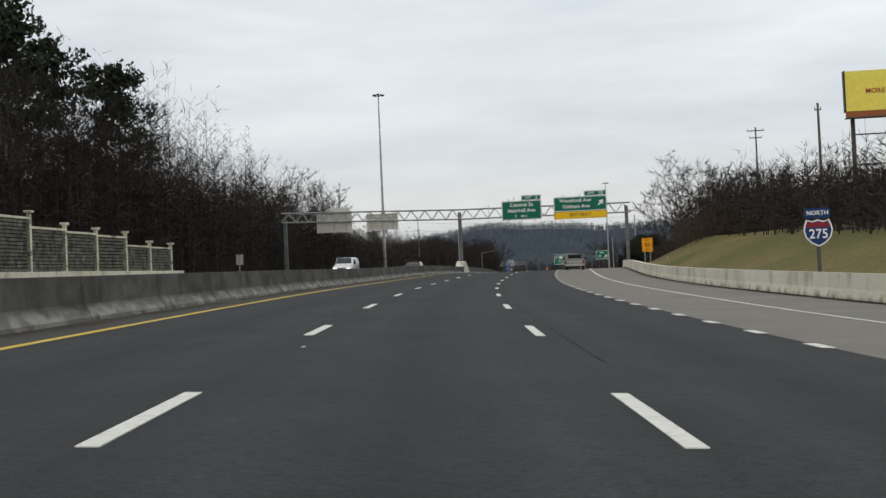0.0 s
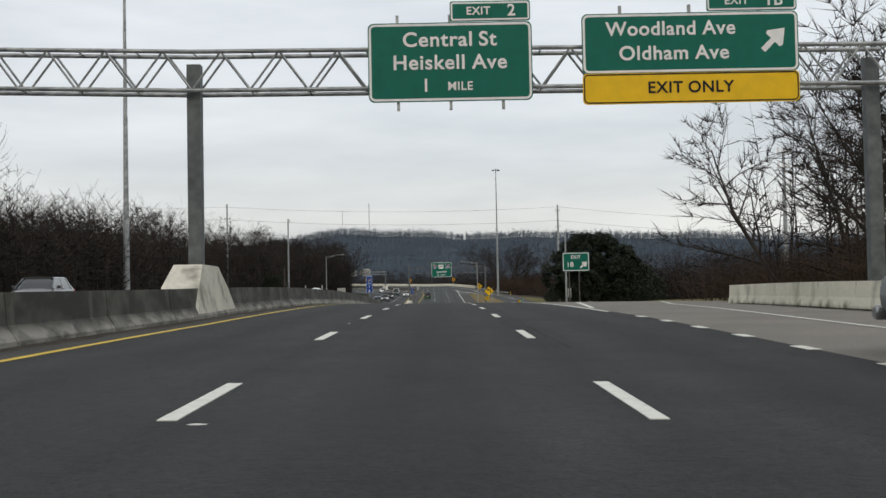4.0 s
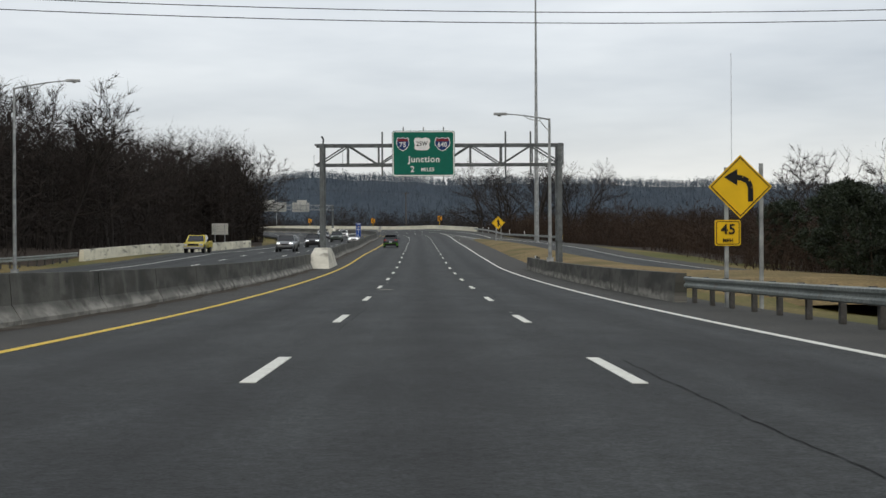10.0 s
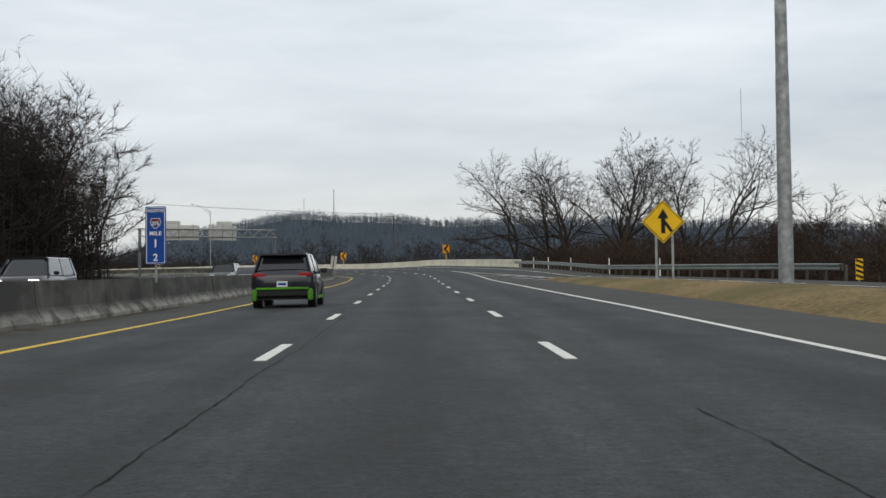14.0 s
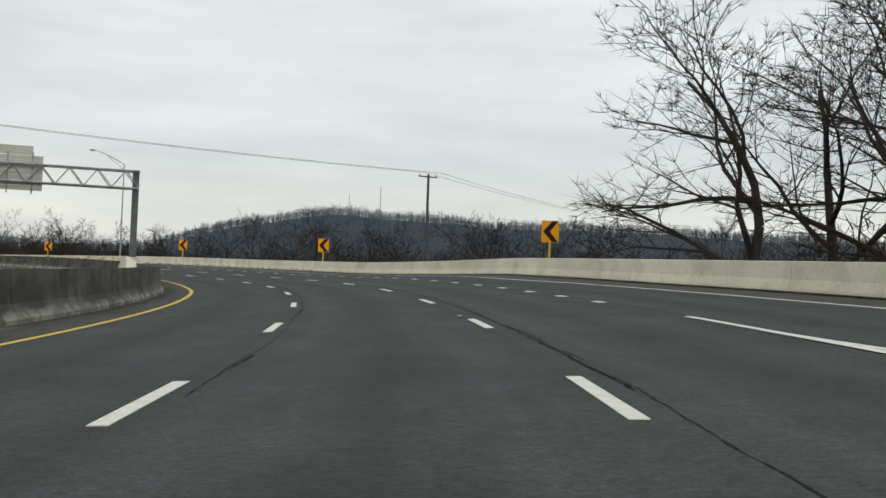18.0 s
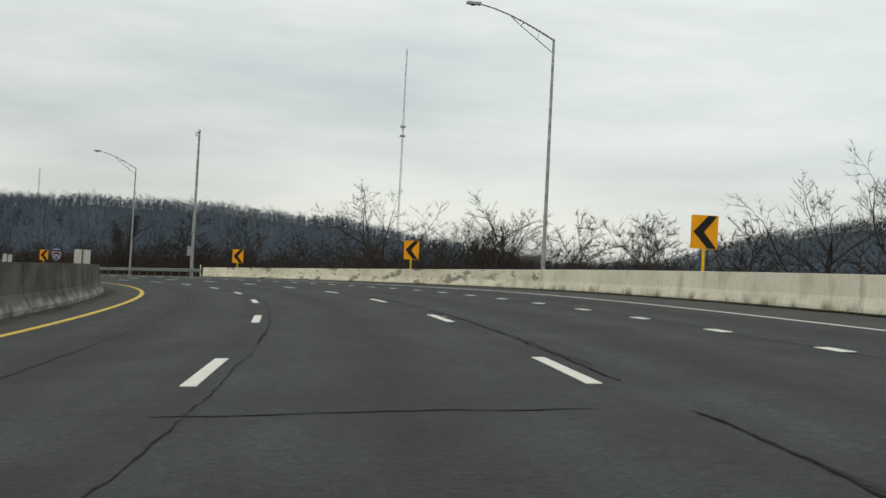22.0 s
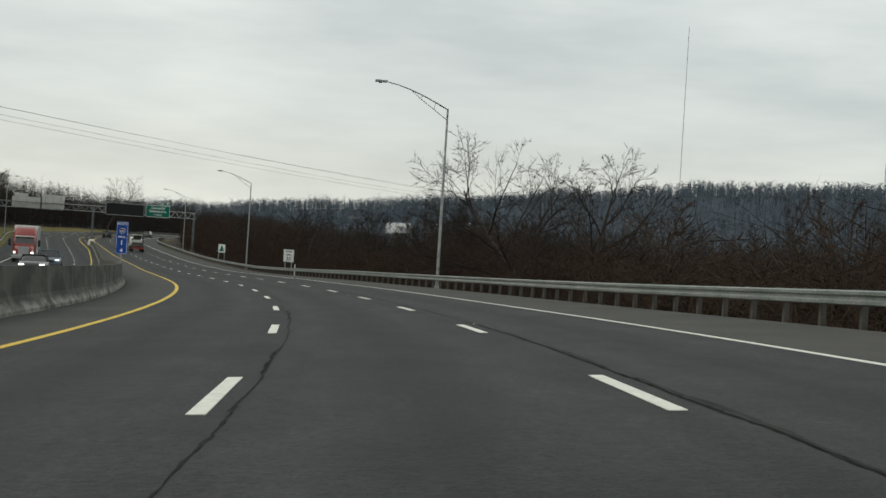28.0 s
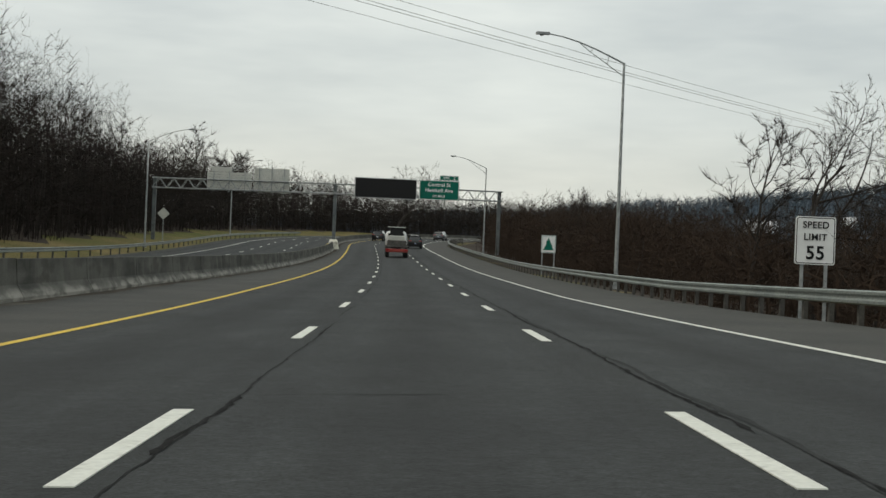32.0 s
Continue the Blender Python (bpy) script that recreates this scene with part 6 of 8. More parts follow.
brush("undergrowth", 900, 1150, -68, -32, 3200, 4.6, 7, TWIG, "dense brown leafless undergrowth on the wooded slope")
thicket("thicket", TOPS_A, -56, -31, 4400, 21, TWIG, "dark leafless wood on the bank, crowns grown together", low=0.72)
thicket("thicket", TOPS_B, -58, -33, 5600, 22, TWIG, "dark leafless wood, crowns grown together", low=0.72)
thicket("thicket", TOPS_I, -38, -29.5, 900, 29, TWIG, "dark leafless wood at the bend, crowns grown together")
thicket("thicket", [(228, 9), (270, 12.5), (345, 15)], -84, -46, 1700, 32, TWIG, "dark leafless wood beyond the camera pole", low=0.6, r=0.034)
thicket("thicket", TOPS_C, 22, 46, 1700, 23, TWIG, "dark leafless wood on the rise")
thicket("thicket", TOPS_D, 30, 65, 2800, 24, TWIG_RED, "russet leafless thicket beyond the verge")
thicket("thicket", TOPS_H, 42, 80, 2400, 28, TWIG, "dark leafless wood beyond the ramp")
thicket("thicket", TOPS_E, 15, 42, 5000, 25, TWIG_RED, "russet leafless thicket behind the guardrail")
thicket("thicket", TOPS_F, -58, -33, 6000, 26, TWIG, "dark leafless wood above the opposite lanes", low=0.72)
thicket("thicket", TOPS_G, 19, 50, 2200, 27, TWIG, "brown leafless thicket below the barrier")
thicket("thicket", TOPS_J, 48, 135, 2600, 30, TWIG, "dark leafless woods in the valley", r=0.036)
thicket("thicket", [(732, 1.5), (752, 3.8), (785, 4.4), (800, 3.4)], 34, 60, 1100, 33, TWIG_RED, "russet leafless bushes below the bend", low=0.4)
thicket("thicket", TOPS_L, 21, 32, 900, 31, TWIG_RED, "russet leafless thicket beneath the big trees", r=0.03)


# ---- far wooded hills, distance haze painted into their colour ----
def far_trees(name, x, y, tall, twigs, r, wide, seed, material, label, bare=0.3, level=False):
    """Bare trees a long way off: a stem and a rounded crown of upward twigs. tall: their heights, or with level their tops."""
    rng = np.random.default_rng(seed)
    n = len(x)
    base = np.stack([x, y, ground_height(x, y) - 0.3], -1)
    tall = np.maximum(2.0, tall - base[:, 2]) if level else tall
    tip = base + np.stack([rng.normal(0, 0.04, n) * tall, rng.normal(0, 0.04, n) * tall, tall], -1)
    p, q, rad = [base], [tip], [np.full(n, r * 1.5)]
    for _ in range(twigs):
        u = bare + (0.93 - bare) * rng.random(n)
        a = base + (tip - base) * u[:, None]
        az = rng.uniform(0, 2 * np.pi, n)
        out = wide * tall * np.sqrt(np.maximum(0.05, 1 - ((u - 0.55) / 0.5) ** 2)) * rng.uniform(0.5, 1.0, n)
        p.append(a)
        q.append(a + np.stack([np.cos(az) * out, np.sin(az) * out, out * rng.uniform(0.2, 1.1, n)], -1))
        rad.append(np.full(n, r))
    return slivers(name, np.concatenate(p), np.concatenate(q), np.concatenate(rad), rng, material, label)


def ring_at(az):
    return 1250 - 250 * np.exp(-((az - 38) / 22) ** 2)


def round_hub(az, far):
    return HUB[0] - far * np.sin(np.radians(az)), HUB[1] + far * np.cos(np.radians(az))


_r = np.random.default_rng(9)
_az = _r.uniform(-62, 95, 34000)
far_trees("far_woods", *round_hub(_az, ring_at(_az) * (0.58 + 0.44 * np.sqrt(_r.random(34000)))), _r.uniform(6, 11, 34000), 10, 0.17, 0.34, 1, HAZED_WOOD, "hazy blue-grey wooded hills beyond the valley", 0.15)
_az = _r.uniform(-60, 92, 3600)
far_trees("crest_trees", *round_hub(_az, ring_at(_az) * _r.uniform(0.95, 1.02, 3600)), 5 + 9 * _r.random(3600) ** 1.6, 40, 0.07, 0.36, 2, HAZED_WOOD, "thin bare trees along the far skyline", 0.08)
_az = _r.uniform(-75, 100, 9000)
_px, _py = round_hub(_az, _r.uniform(120, 800, 9000))
_ps, _pl = road_place(_px, _py)
_keep = np.abs(_pl) > 75
far_trees("valley_woods", _px[_keep], _py[_keep], _r.uniform(7, 14.5, int(_keep.sum())), 38, 0.055, 0.42, 3, TWIG, "dull brown leafless woods on the valley floor", 0.12)
_ps, _pl = _r.uniform(775, 1010, 1500), 26 + 110 * _r.random(1500) ** 0.8
_px, _py, _pz, _pt = (np.interp(_ps, SG, q) for q in (_x, _y, _g, _t))
far_trees("valley_woods", _px + _pl * np.cos(_pt), _py + _pl * np.sin(_pt), _pz + _r.uniform(3.0, 8.2, 1500) * np.where(_ps > 960, 0.75, 1.0), 85, 0.028, 0.36, 4, TWIG, "grey-brown leafless woods below the guardrail", 0.1, True)


# ---- roadside signs ----
def sign_post(parent, h, x=0.0, r=0.045, z0=-0.3, y=0.05, material=None):
    part("post", Geo().box((x, y, (h + z0) / 2), (2 * r, 2 * r, h - z0)), material or GALV, parent)


def at_ground(s, lat, turn=0.0):
    return stand(s, lat, base=ground_at(s, lat), turn=turn)


def up_to(s, lat, h):
    """Height over the ground there of a point h above the pavement's plane."""
    return spot(s, lat).z + h - ground_at(s, lat)


def diamond(parent, z, half, material, rim):
    part("panel", Geo().slab([(0, z + half), (-half, z), (0, z - half), (half, z)], -0.015, 0.0), material, parent)
    k, q = half * 0.94, half * 0.89
    g = Geo()
    a, b = [(0, k), (-k, 0), (0, -k), (k, 0)], [(0, q), (-q, 0), (0, -q), (q, 0)]
    g.add([(x, -0.019, z + w) for x, w in a + b], [(i, (i + 1) % 4, 4 + (i + 1) % 4, 4 + i) for i in range(4)])
    part("border", g, rim, parent)


# exit gore sign
t = thing("exit_sign", at_ground(220, 10.9), "green exit gore sign with a white arrow", "road sign")
z = up_to(220, 10.9, 3.22)
for x in (-0.55, 0.25):
    sign_post(t, z + 0.6, x, 0.05, material=RUSTY)
panel(t, 2.15, 1.5, GREEN, 0.12, 0, z, SIGN_WHITE, t=0.06)
write("EXIT", 0.36, SIGN_WHITE, t, 0.0, z + 0.36)
write("1B", 0.52, SIGN_WHITE, t, -0.42, z - 0.24)
arrow(t, SIGN_WHITE, 0.62, z - 0.24, 0.72, 48)

# advisory exit speed
t = thing("exit_speed_sign", at_ground(142, 15.35), "amber exit advisory speed sign on two posts", "road sign")
z = up_to(142, 15.35, 2.45)
for x in (-0.3, 0.3):
    sign_post(t, z + 0.5, x)
panel(t, 1.2, 1.55, SIGN_ORANGE, 0.08, 0, z, SIGN_BLACK, t=0.025)
write("EXIT", 0.26, SIGN_BLACK, t, 0, z + 0.50)
write("35", 0.58, SIGN_BLACK, t, 0, z + 0.0)
write("MPH", 0.22, SIGN_BLACK, t, 0, z - 0.52)


def route_marker(s, lat, h, size=1.0):
    t = thing("route_sign", at_ground(s, lat), "interstate route shield under a blue direction plate", "road sign", "route markers")
    z = up_to(s, lat, h)
    sign_post(t, z + 0.85, 0, 0.06, material=RUSTY)
    shield(t, 0, z, size * 1.05, "275", -0.03, 1.12)
    panel(t, 0.92 * size, 0.36 * size, SHIELD_BLUE, 0.04, 0, z + 0.72 * size, None, "direction_plate")
    write("NORTH", 0.22 * size, SIGN_WHITE, t, 0, z + 0.72 * size)


route_marker(46, 13.7, 2.3)
route_marker(801, 11.3, 2.0, 1.05)

# curve warning with its speed plate
t = thing("curve_sign", at_ground(332, 8.0), "yellow diamond curve warning sign with a speed plate", "road sign")
z = up_to(332, 8.0, 3.08)
sign_post(t, z + 0.5, -0.35)
sign_post(t, z + 0.6, 0.55)
diamond(t, z, 0.82, SIGN_YELLOW, SIGN_BLACK)
bend_pts = [(0.26, -0.38), (0.26, -0.02), (0.2, 0.14), (0.05, 0.22), (-0.1, 0.24)]
g = Geo()
for (x0, z0), (x1, z1) in zip(bend_pts[:-1], bend_pts[1:]):
    dx, dz = x1 - x0, z1 - z0
    k = 0.07 / math.hypot(dx, dz)
    g.add([(x0 - dz * k, -0.024, z + z0 + dx * k), (x0 + dz * k, -0.024, z + z0 - dx * k), (x1 + dz * k, -0.024, z + z1 - dx * k), (x1 - dz * k, -0.024, z + z1 + dx * k)], [(0, 1, 2, 3)])
g.add([(-0.08, -0.024, z + 0.46), (-0.08, -0.024, z + 0.03), (-0.42, -0.024, z + 0.245)], [(0, 2, 1)])
part("arrow", g, SIGN_BLACK, t)
panel(t, 0.66, 0.66, SIGN_YELLOW, 0.05, -0.33, z - 1.18, SIGN_BLACK, "speed_plate", t=0.02)
write("45", 0.36, SIGN_BLACK, t, -0.33, z - 1.10)
write("MPH", 0.13, SIGN_BLACK, t, -0.33, z - 1.38)

# merge warning
t = thing("merge_sign", at_ground(471.7, 10.6), "yellow diamond merge warning sign", "road sign")
z = up_to(471.7, 10.6, 2.74)
for x in (-0.3, 0.4):
    sign_post(t, z + 0.3, x)
diamond(t, z, 0.92, SIGN_YELLOW, SIGN_BLACK)
g = Geo().slab([(-0.09, z - 0.5), (0.09, z - 0.5), (0.09, z + 0.15), (-0.09, z + 0.15)], -0.026, -0.02).slab([(0, z + 0.55), (-0.24, z + 0.13), (0.24, z + 0.13)], -0.026, -0.02)
g.slab([(0.07, z - 0.12), (0.30, z - 0.46), (0.42, z - 0.40), (0.10, z + 0.06)], -0.027, -0.02)
part("arrow", g, SIGN_BLACK, t)

# chevrons round the bend
for s, lat, h in ((603, 14.9, 2.3), (648, 14.7, 2.25), (685, 14.6, 2.25), (722, 13.9, 2.1), (756, 12.45, 1.9), (802, 10.2, 2.1)):
    t = thing("chevron_sign", at_ground(s, lat, -8), "amber chevron alignment sign with a black arrow", "road sign", "chevrons")
    z = up_to(s, lat, h)
    part("post", Geo().box((0, 0.04, z / 2), (0.09, 0.06, z)), SIGN_YELLOW, t)
    panel(t, 1.0, 1.24, SIGN_ORANGE, 0.05, 0, z)
    part("chevron", Geo().slab([(0.12, z + 0.60), (0.46, z + 0.60), (-0.02, z), (0.46, z - 0.60), (0.12, z - 0.60), (-0.42, z)], -0.03, -0.019), SIGN_BLACK, t)


# blue reference markers on the median
def mile_marker(s, lat, rows, low=1.35):
    t = thing("mile_marker", stand(s, lat, 0.8), "tall blue mile marker on the median barrier", "road sign", "mile markers")
    part("post", Geo().box((0, 0.05, 1.15), (0.07, 0.05, 2.3)), GALV, t)
    z0 = low - 0.8
    panel(t, 0.62, 1.75, SIGN_BLUE, 0.03, 0, z0 + 0.88, SIGN_WHITE, t=0.015)
    for text, size, z in rows:
        write(text, size, SIGN_WHITE, t, 0, z0 + z)
    shield(t, 0, z0 + 1.25, 0.34, "275")


mile_marker(246, -7.2, (("NORTH", 0.13, 1.62), ("MILE", 0.17, 0.93), ("1", 0.34, 0.62), ("0", 0.30, 0.2)))
mile_marker(457, -7.8, (("NORTH", 0.13, 1.62), ("MILE", 0.17, 0.93), ("1", 0.34, 0.62), ("2", 0.30, 0.2)))
mile_marker(872, -8.4, (("NORTH", 0.13, 1.62), ("MILE", 0.17, 0.93), ("1", 0.34, 0.62), ("4", 0.30, 0.2)), 1.6)

# speed limit and the evergreen emblem
t = thing("speed_limit_sign", at_ground(954, 12.45), "white speed limit sign on two steel posts", "road sign")
z = up_to(954, 12.45, 2.15)
for x in (-0.38, 0.38):
    sign_post(t, z + 0.6, x)
panel(t, 1.27, 1.5, SIGN_WHITE, 0.08, 0, z, SIGN_BLACK, t=0.025)
write("SPEED", 0.29, SIGN_BLACK, t, 0, z + 0.48)
write("LIMIT", 0.29, SIGN_BLACK, t, 0, z + 0.10)
write("55", 0.58, SIGN_BLACK, t, 0, z - 0.40)
t = thing("emblem_sign", at_ground(1018, 12.1), "small white sign with a dark green triangle", "road sign")
z = up_to(1018, 12.1, 2.2)
for x in (-0.5, 0.5):
    sign_post(t, z + 0.6, x)
panel(t, 1.2, 1.45, SIGN_WHITE, 0.06, 0, z, GREEN, t=0.03)
part("emblem", Geo().slab([(0, z + 0.52), (-0.25, z + 0.1), (-0.15, z + 0.08), (-0.45, z - 0.5), (0.45, z - 0.5), (0.25, z - 0.17), (0.33, z - 0.2)], -0.03, -0.022), GREEN, t)


# backs of signs for the other carriageway
def back_sign(s, lat, w, h, z0, legs=2, label="bare back of a small road sign"):
    t = thing("road_sign", at_ground(s, lat), label, "road sign", "sign backs")
    z = up_to(s, lat, z0)
    n = max(2, int(h / 0.35))
    for i in range(n):
        part("plank", Geo().box((0, 0.03, z - h / 2 + h * (i + 0.5) / n), (w, 0.03, h / n - 0.02)), SIGN_BACK, t)
    for i in range(legs):
        x = 0 if legs == 1 else (-0.3 + 0.6 * i) * w
        sign_post(t, z + h / 2, x, 0.05, y=-0.03)


back_sign(136.5, -29.9, 0.8, 1.15, 2.45, 1)
back_sign(480, -28.6, 2.3, 1.6, 2.6)
back_sign(961, -26.0, 0.9, 1.3, 2.9, 1)
back_sign(890, -25.5, 1.0, 1.9, 2.2, 1)


def median_back(s, lat, w, h, low, lean=0.0):
    """The bare back of a sign bolted to the median barrier."""
    t = thing("road_sign", stand(s, lat, tall(s) - 0.08) @ Matrix.Rotation(radians(lean), 4, "Y"), "bare aluminium back of a sign on the median barrier", "road sign", "median sign backs")
    part("panel", Geo().slab(rounded(w, h, 0.06, 3, 0, low + h / 2), 0.0, 0.02), SIGN_BACK, t)
    part("post", Geo().box((0, -0.04, (low + h) / 2), (0.08, 0.06, low + h)), RUSTY, t)


median_back(540, -7.2, 0.56, 1.1, 0.22, 7)
median_back(722, -7.15, 0.95, 1.0, 0.02)
median_back(757, -7.7, 0.75, 0.98, 0.02, 3)
t = thing("mile_post_sign", at_ground(288, 10.8), "small green mile sign behind the guardrail", "road sign")
z = up_to(288, 10.8, 0.95)
sign_post(t, z + 0.2, 0, 0.03)
panel(t, 0.32, 0.64, GREEN, 0.03, 0, z, SIGN_WHITE, t=0.012)
write("MILE", 0.1, SIGN_WHITE, t, 0, z + 0.2)
write("1", 0.26, SIGN_WHITE, t, 0, z - 0.08)
t = thing("road_sign", at_ground(1071, -28.0), "back of a diamond warning sign on the gantry leg", "road sign")
z = up_to(1071, -28.0, 3.6)
sign_post(t, z, 0)
part("panel", Geo().slab([(0, z + 0.75), (-0.75, z), (0, z - 0.75), (0.75, z)], 0.0, 0.02), SIGN_BACK, t)

# tapered marker at the guardrail's start, and white delineators
t = thing("object_marker", at_ground(273.2, 9.5), "striped black and yellow marker at the guardrail's end", "marker")
part("panel", Geo().slab(rounded(0.32, 0.92, 0.02, 2, 0, 0.62), -0.01, 0.01), SIGN_YELLOW, t)
for k in range(4):
    z = 0.28 + k * 0.22
    part("stripe", Geo().slab([(-0.15, z + 0.14), (-0.15, z + 0.03), (0.15, z - 0.09), (0.15, z + 0.02)], -0.016, -0.011), SIGN_BLACK, t)
part("post", Geo().box((0, 0.03, 0.3), (0.06, 0.05, 0.9)), GALV, t)
t = copy_thing(t, at_ground(473, 19.4))
DELIN = Geo().box((0, 0, 0.55), (0.09, 0.03, 1.3)).mesh("delineator", SIGN_WHITE)
for s, lat in ((505, 17.0), (518, 15.6), (531, 14.4), (541, 13.8), (548, 13.4), (763, 11.6), (766, 12.0), (938, 10.6), (131, 16.8)):
    p = at_ground(s, lat)
    p.translation.z = spot(s, lat).z - 0.1
    tagged(part("delineator", DELIN, None, m=p), "slim white plastic delineator post by the guardrail", "delineator", "delineators")

# ---- the screen wall beyond the opposite lanes at the start ----
SCREEN = mat("mossy_screen", (0.17, 0.18, 0.14), (0.035, 0.038, 0.028), 1.6, 0.9, 0.3, 14.0, spots=((0.30, 0.31, 0.26), 1.5, 0.54, 0.66, 0.6))
fence = thing("screen_wall", Matrix(), "mossy precast screen wall on a white parapet", "wall")
FENCE = -29.5
_s = -40.0
while _s < 113:
    part("parapet_section", swept([(-0.45, -0.4), (0, -0.4), (0, 1.14), (-0.35, 1.14)], _s, min(_s + 6.55, 115.5), FENCE, 3.2), MOSSY_WALL, fence)
    _s += 6.6
part("parapet_end", swept([(-0.45, -0.4), (0, -0.4), (0, 0.62), (-0.35, 0.62)], 115.5, 146, FENCE, 3.2), WHITE_WALL, fence)
posts = [(112.2, 3.55), (106.4, 3.6), (100.4, 4.25), (93.8, 4.35), (87.6, 4.5), (81.4, 5.1), (75.2, 5.2), (69, 5.3), (62.8, 5.4), (56.6, 5.4), (50.4, 5.4), (44.2, 5.4)]
for i, (s, top) in enumerate(posts):
    part("post", swept([(-0.3, 1.1), (-0.06, 1.1), (-0.06, top), (-0.3, top)], s - 0.14, s + 0.14, FENCE, 0.3), WHITE_WALL, fence)
    part("post_cap", swept([(-0.42, top), (0.06, top), (0.06, top + 0.16), (-0.42, top + 0.16)], s - 0.3, s + 0.3, FENCE, 0.3), WHITE_WALL, fence)
    if i + 1 < len(posts):
        s0 = posts[i + 1][0]
        h = top - 0.45
        part("coping", swept([(-0.3, h), (-0.05, h), (-0.05, h + 0.16), (-0.3, h + 0.16)], s0 + 0.15, s - 0.15, FENCE, 3), WHITE_WALL, fence)
        n = int((h - 1.16) / 0.24)
        for k in range(n):
            z0 = 1.17 + k * (h - 1.18) / n
            part("slat", swept([(-0.24, z0), (-0.11, z0), (-0.09, z0 + 0.17), (-0.24, z0 + 0.2)], s0 + 0.15, s - 0.15, FENCE, 3), SCREEN, fence)

# ---- billboard ----
BB_YELLOW = plain("billboard_yellow", (0.80, 0.70, 0.13), 0.6)
BB_BROWN = plain("billboard_apron", (0.28, 0.10, 0.04), 0.7)
bb = thing("billboard", stand(144, 38, base=ground_at(144, 43)), "yellow billboard high on dark steel posts", "billboard")
zb = up_to(144, 43, 15.6)
for x in (0.9, 4.9, 9.0):
    part("post", Geo().tube((x, 0.6, -0.3), (x, 0.6, zb + 1.5), 0.26, 0.24, 10), WOODPOLE, bb)
part("panel", Geo().box((7.4, 0, zb + 3.2), (14.6, 0.4, 4.5)), BB_YELLOW, bb)
part("edge", Geo().box((0.05, 0.15, zb + 3.2), (0.12, 0.9, 4.6)), SIGN_BLACK, bb)
part("apron", Geo().box((7.4, 0, zb + 0.62), (14.6, 0.3, 0.62)), BB_BROWN, bb)
part("walkway", Geo().box((7.4, -0.5, zb + 0.12), (15.0, 0.9, 0.1)), WOODPOLE, bb)
for z in (zb - 1.6, zb - 5.0):
    part("brace", Geo().box((4.9, 0.6, z), (8.4, 0.14, 0.14)), WOODPOLE, bb)
write("MORE TH", 0.75, SIGN_RED, bb, 4.0, zb + 3.1, -0.22)
for x, z, w, m_ in ((5.5, 4.6, 1.6, GREEN), (5.6, 1.95, 1.5, SIGN_BLUE)):
    part("printed_bar", Geo().box((x, -0.21, zb + z), (w, 0.02, 0.55)), m_, bb)


# ---- towers and masts ----
def tower(x, y, top, w, label, name="radio_mast", rungs=24, base=None):
    z = float(ground_height(x, y)[0]) if base is None else base
    t = thing(name, Matrix.Translation((x, y, z)), label, "mast", "radio masts")
    h = top - z
    legs = [Vector((w * math.cos(a), w * math.sin(a), 0)) for a in (0.5, 2.6, 4.7)]
    for l_ in legs:
        part("leg", Geo().tube(l_, l_ * 0.55 + Vector((0, 0, h)), 0.22 * w, 0.16 * w, 5), MAST, t)
    g = Geo()
    for k in range(rungs):
        a, b = h * k / rungs, h * (k + 1) / rungs
        for i in range(3):
            p, q = legs[i], legs[(i + 1) % 3]
            g.tube(p * (1 - 0.45 * k / rungs) + Vector((0, 0, a)), q * (1 - 0.45 * (k + 1) / rungs) + Vector((0, 0, b)), 0.12 * w, n=3, caps=False)
    tagged(part("lattice", g, MAST, t), kind="stuff")
    return t, h


for x, y, top, w in ((-516, 2283, 362, 1.5), (-1097, 1789, 302, 0.6), (865, 2447, 360, 0.95), (191, 2748, 212, 1.3), (139, 2827, 203, 0.9), (-617, 1520, 104, 1.0), (-575, 1535, 106, 0.7), (1050, 1900, 250, 1.0)):
    tt, hh = tower(x, y, top, w, "slender far-off lattice radio mast on the ridge")
    if top > 350 and x < 0:
        for f in (0.62, 0.66):
            part("dish", Geo().tube((0, 0, hh * f - 1.2), (0, 0, hh * f + 1.2), 4.0, n=8), GALV, tt)
ct = thing("cell_tower", Matrix.Translation((189.6, 557.8, float(ground_height(189.6, 557.8)[0]))), "grey monopole cell tower with three antenna rings", "tower")
ch = 57.5 - float(ground_height(189.6, 557.8)[0])
part("pole", Geo().tube((0, 0, 0), (0, 0, ch), 1.0, 0.5, 12, False), GALV, ct, smooth=True)
for k, dz in enumerate((0.5, 6.0, 12.5)):
    part("platform", Geo().tube((0, 0, ch - dz - 1.0), (0, 0, ch - dz - 0.8), 2.0, n=10), GALV, ct)
    for a in range(9 if k < 2 else 6):
        q = 2 * math.pi * a / (9 if k < 2 else 6)
        part("antenna", Geo().box((2.1 * math.cos(q), 2.1 * math.sin(q), ch - dz), (0.35, 0.35, 2.3)), SIGN_WHITE, ct)

# a far sign and roofs in the valley
t = thing("billboard", Matrix.Translation((-769, 1181, float(ground_height(-769, 1181)[0]) - 0.5)) @ Matrix.Rotation(radians(55), 4, "Z"), "distant billboard on one tall post", "billboard")
zt = 34.5 - float(ground_height(-769, 1181)[0])
part("post", Geo().tube((0, 0, 0), (0, 0, zt), 0.9, 0.8, 10), WOODPOLE, t)
part("panel", Geo().box((0, 0, zt + 2.5), (22, 1.0, 6.5)), SIGN_BACK, t)
part("edge", Geo().box((0, 0, zt + 6.0), (22.4, 1.1, 0.7)), SIGN_RED, t)
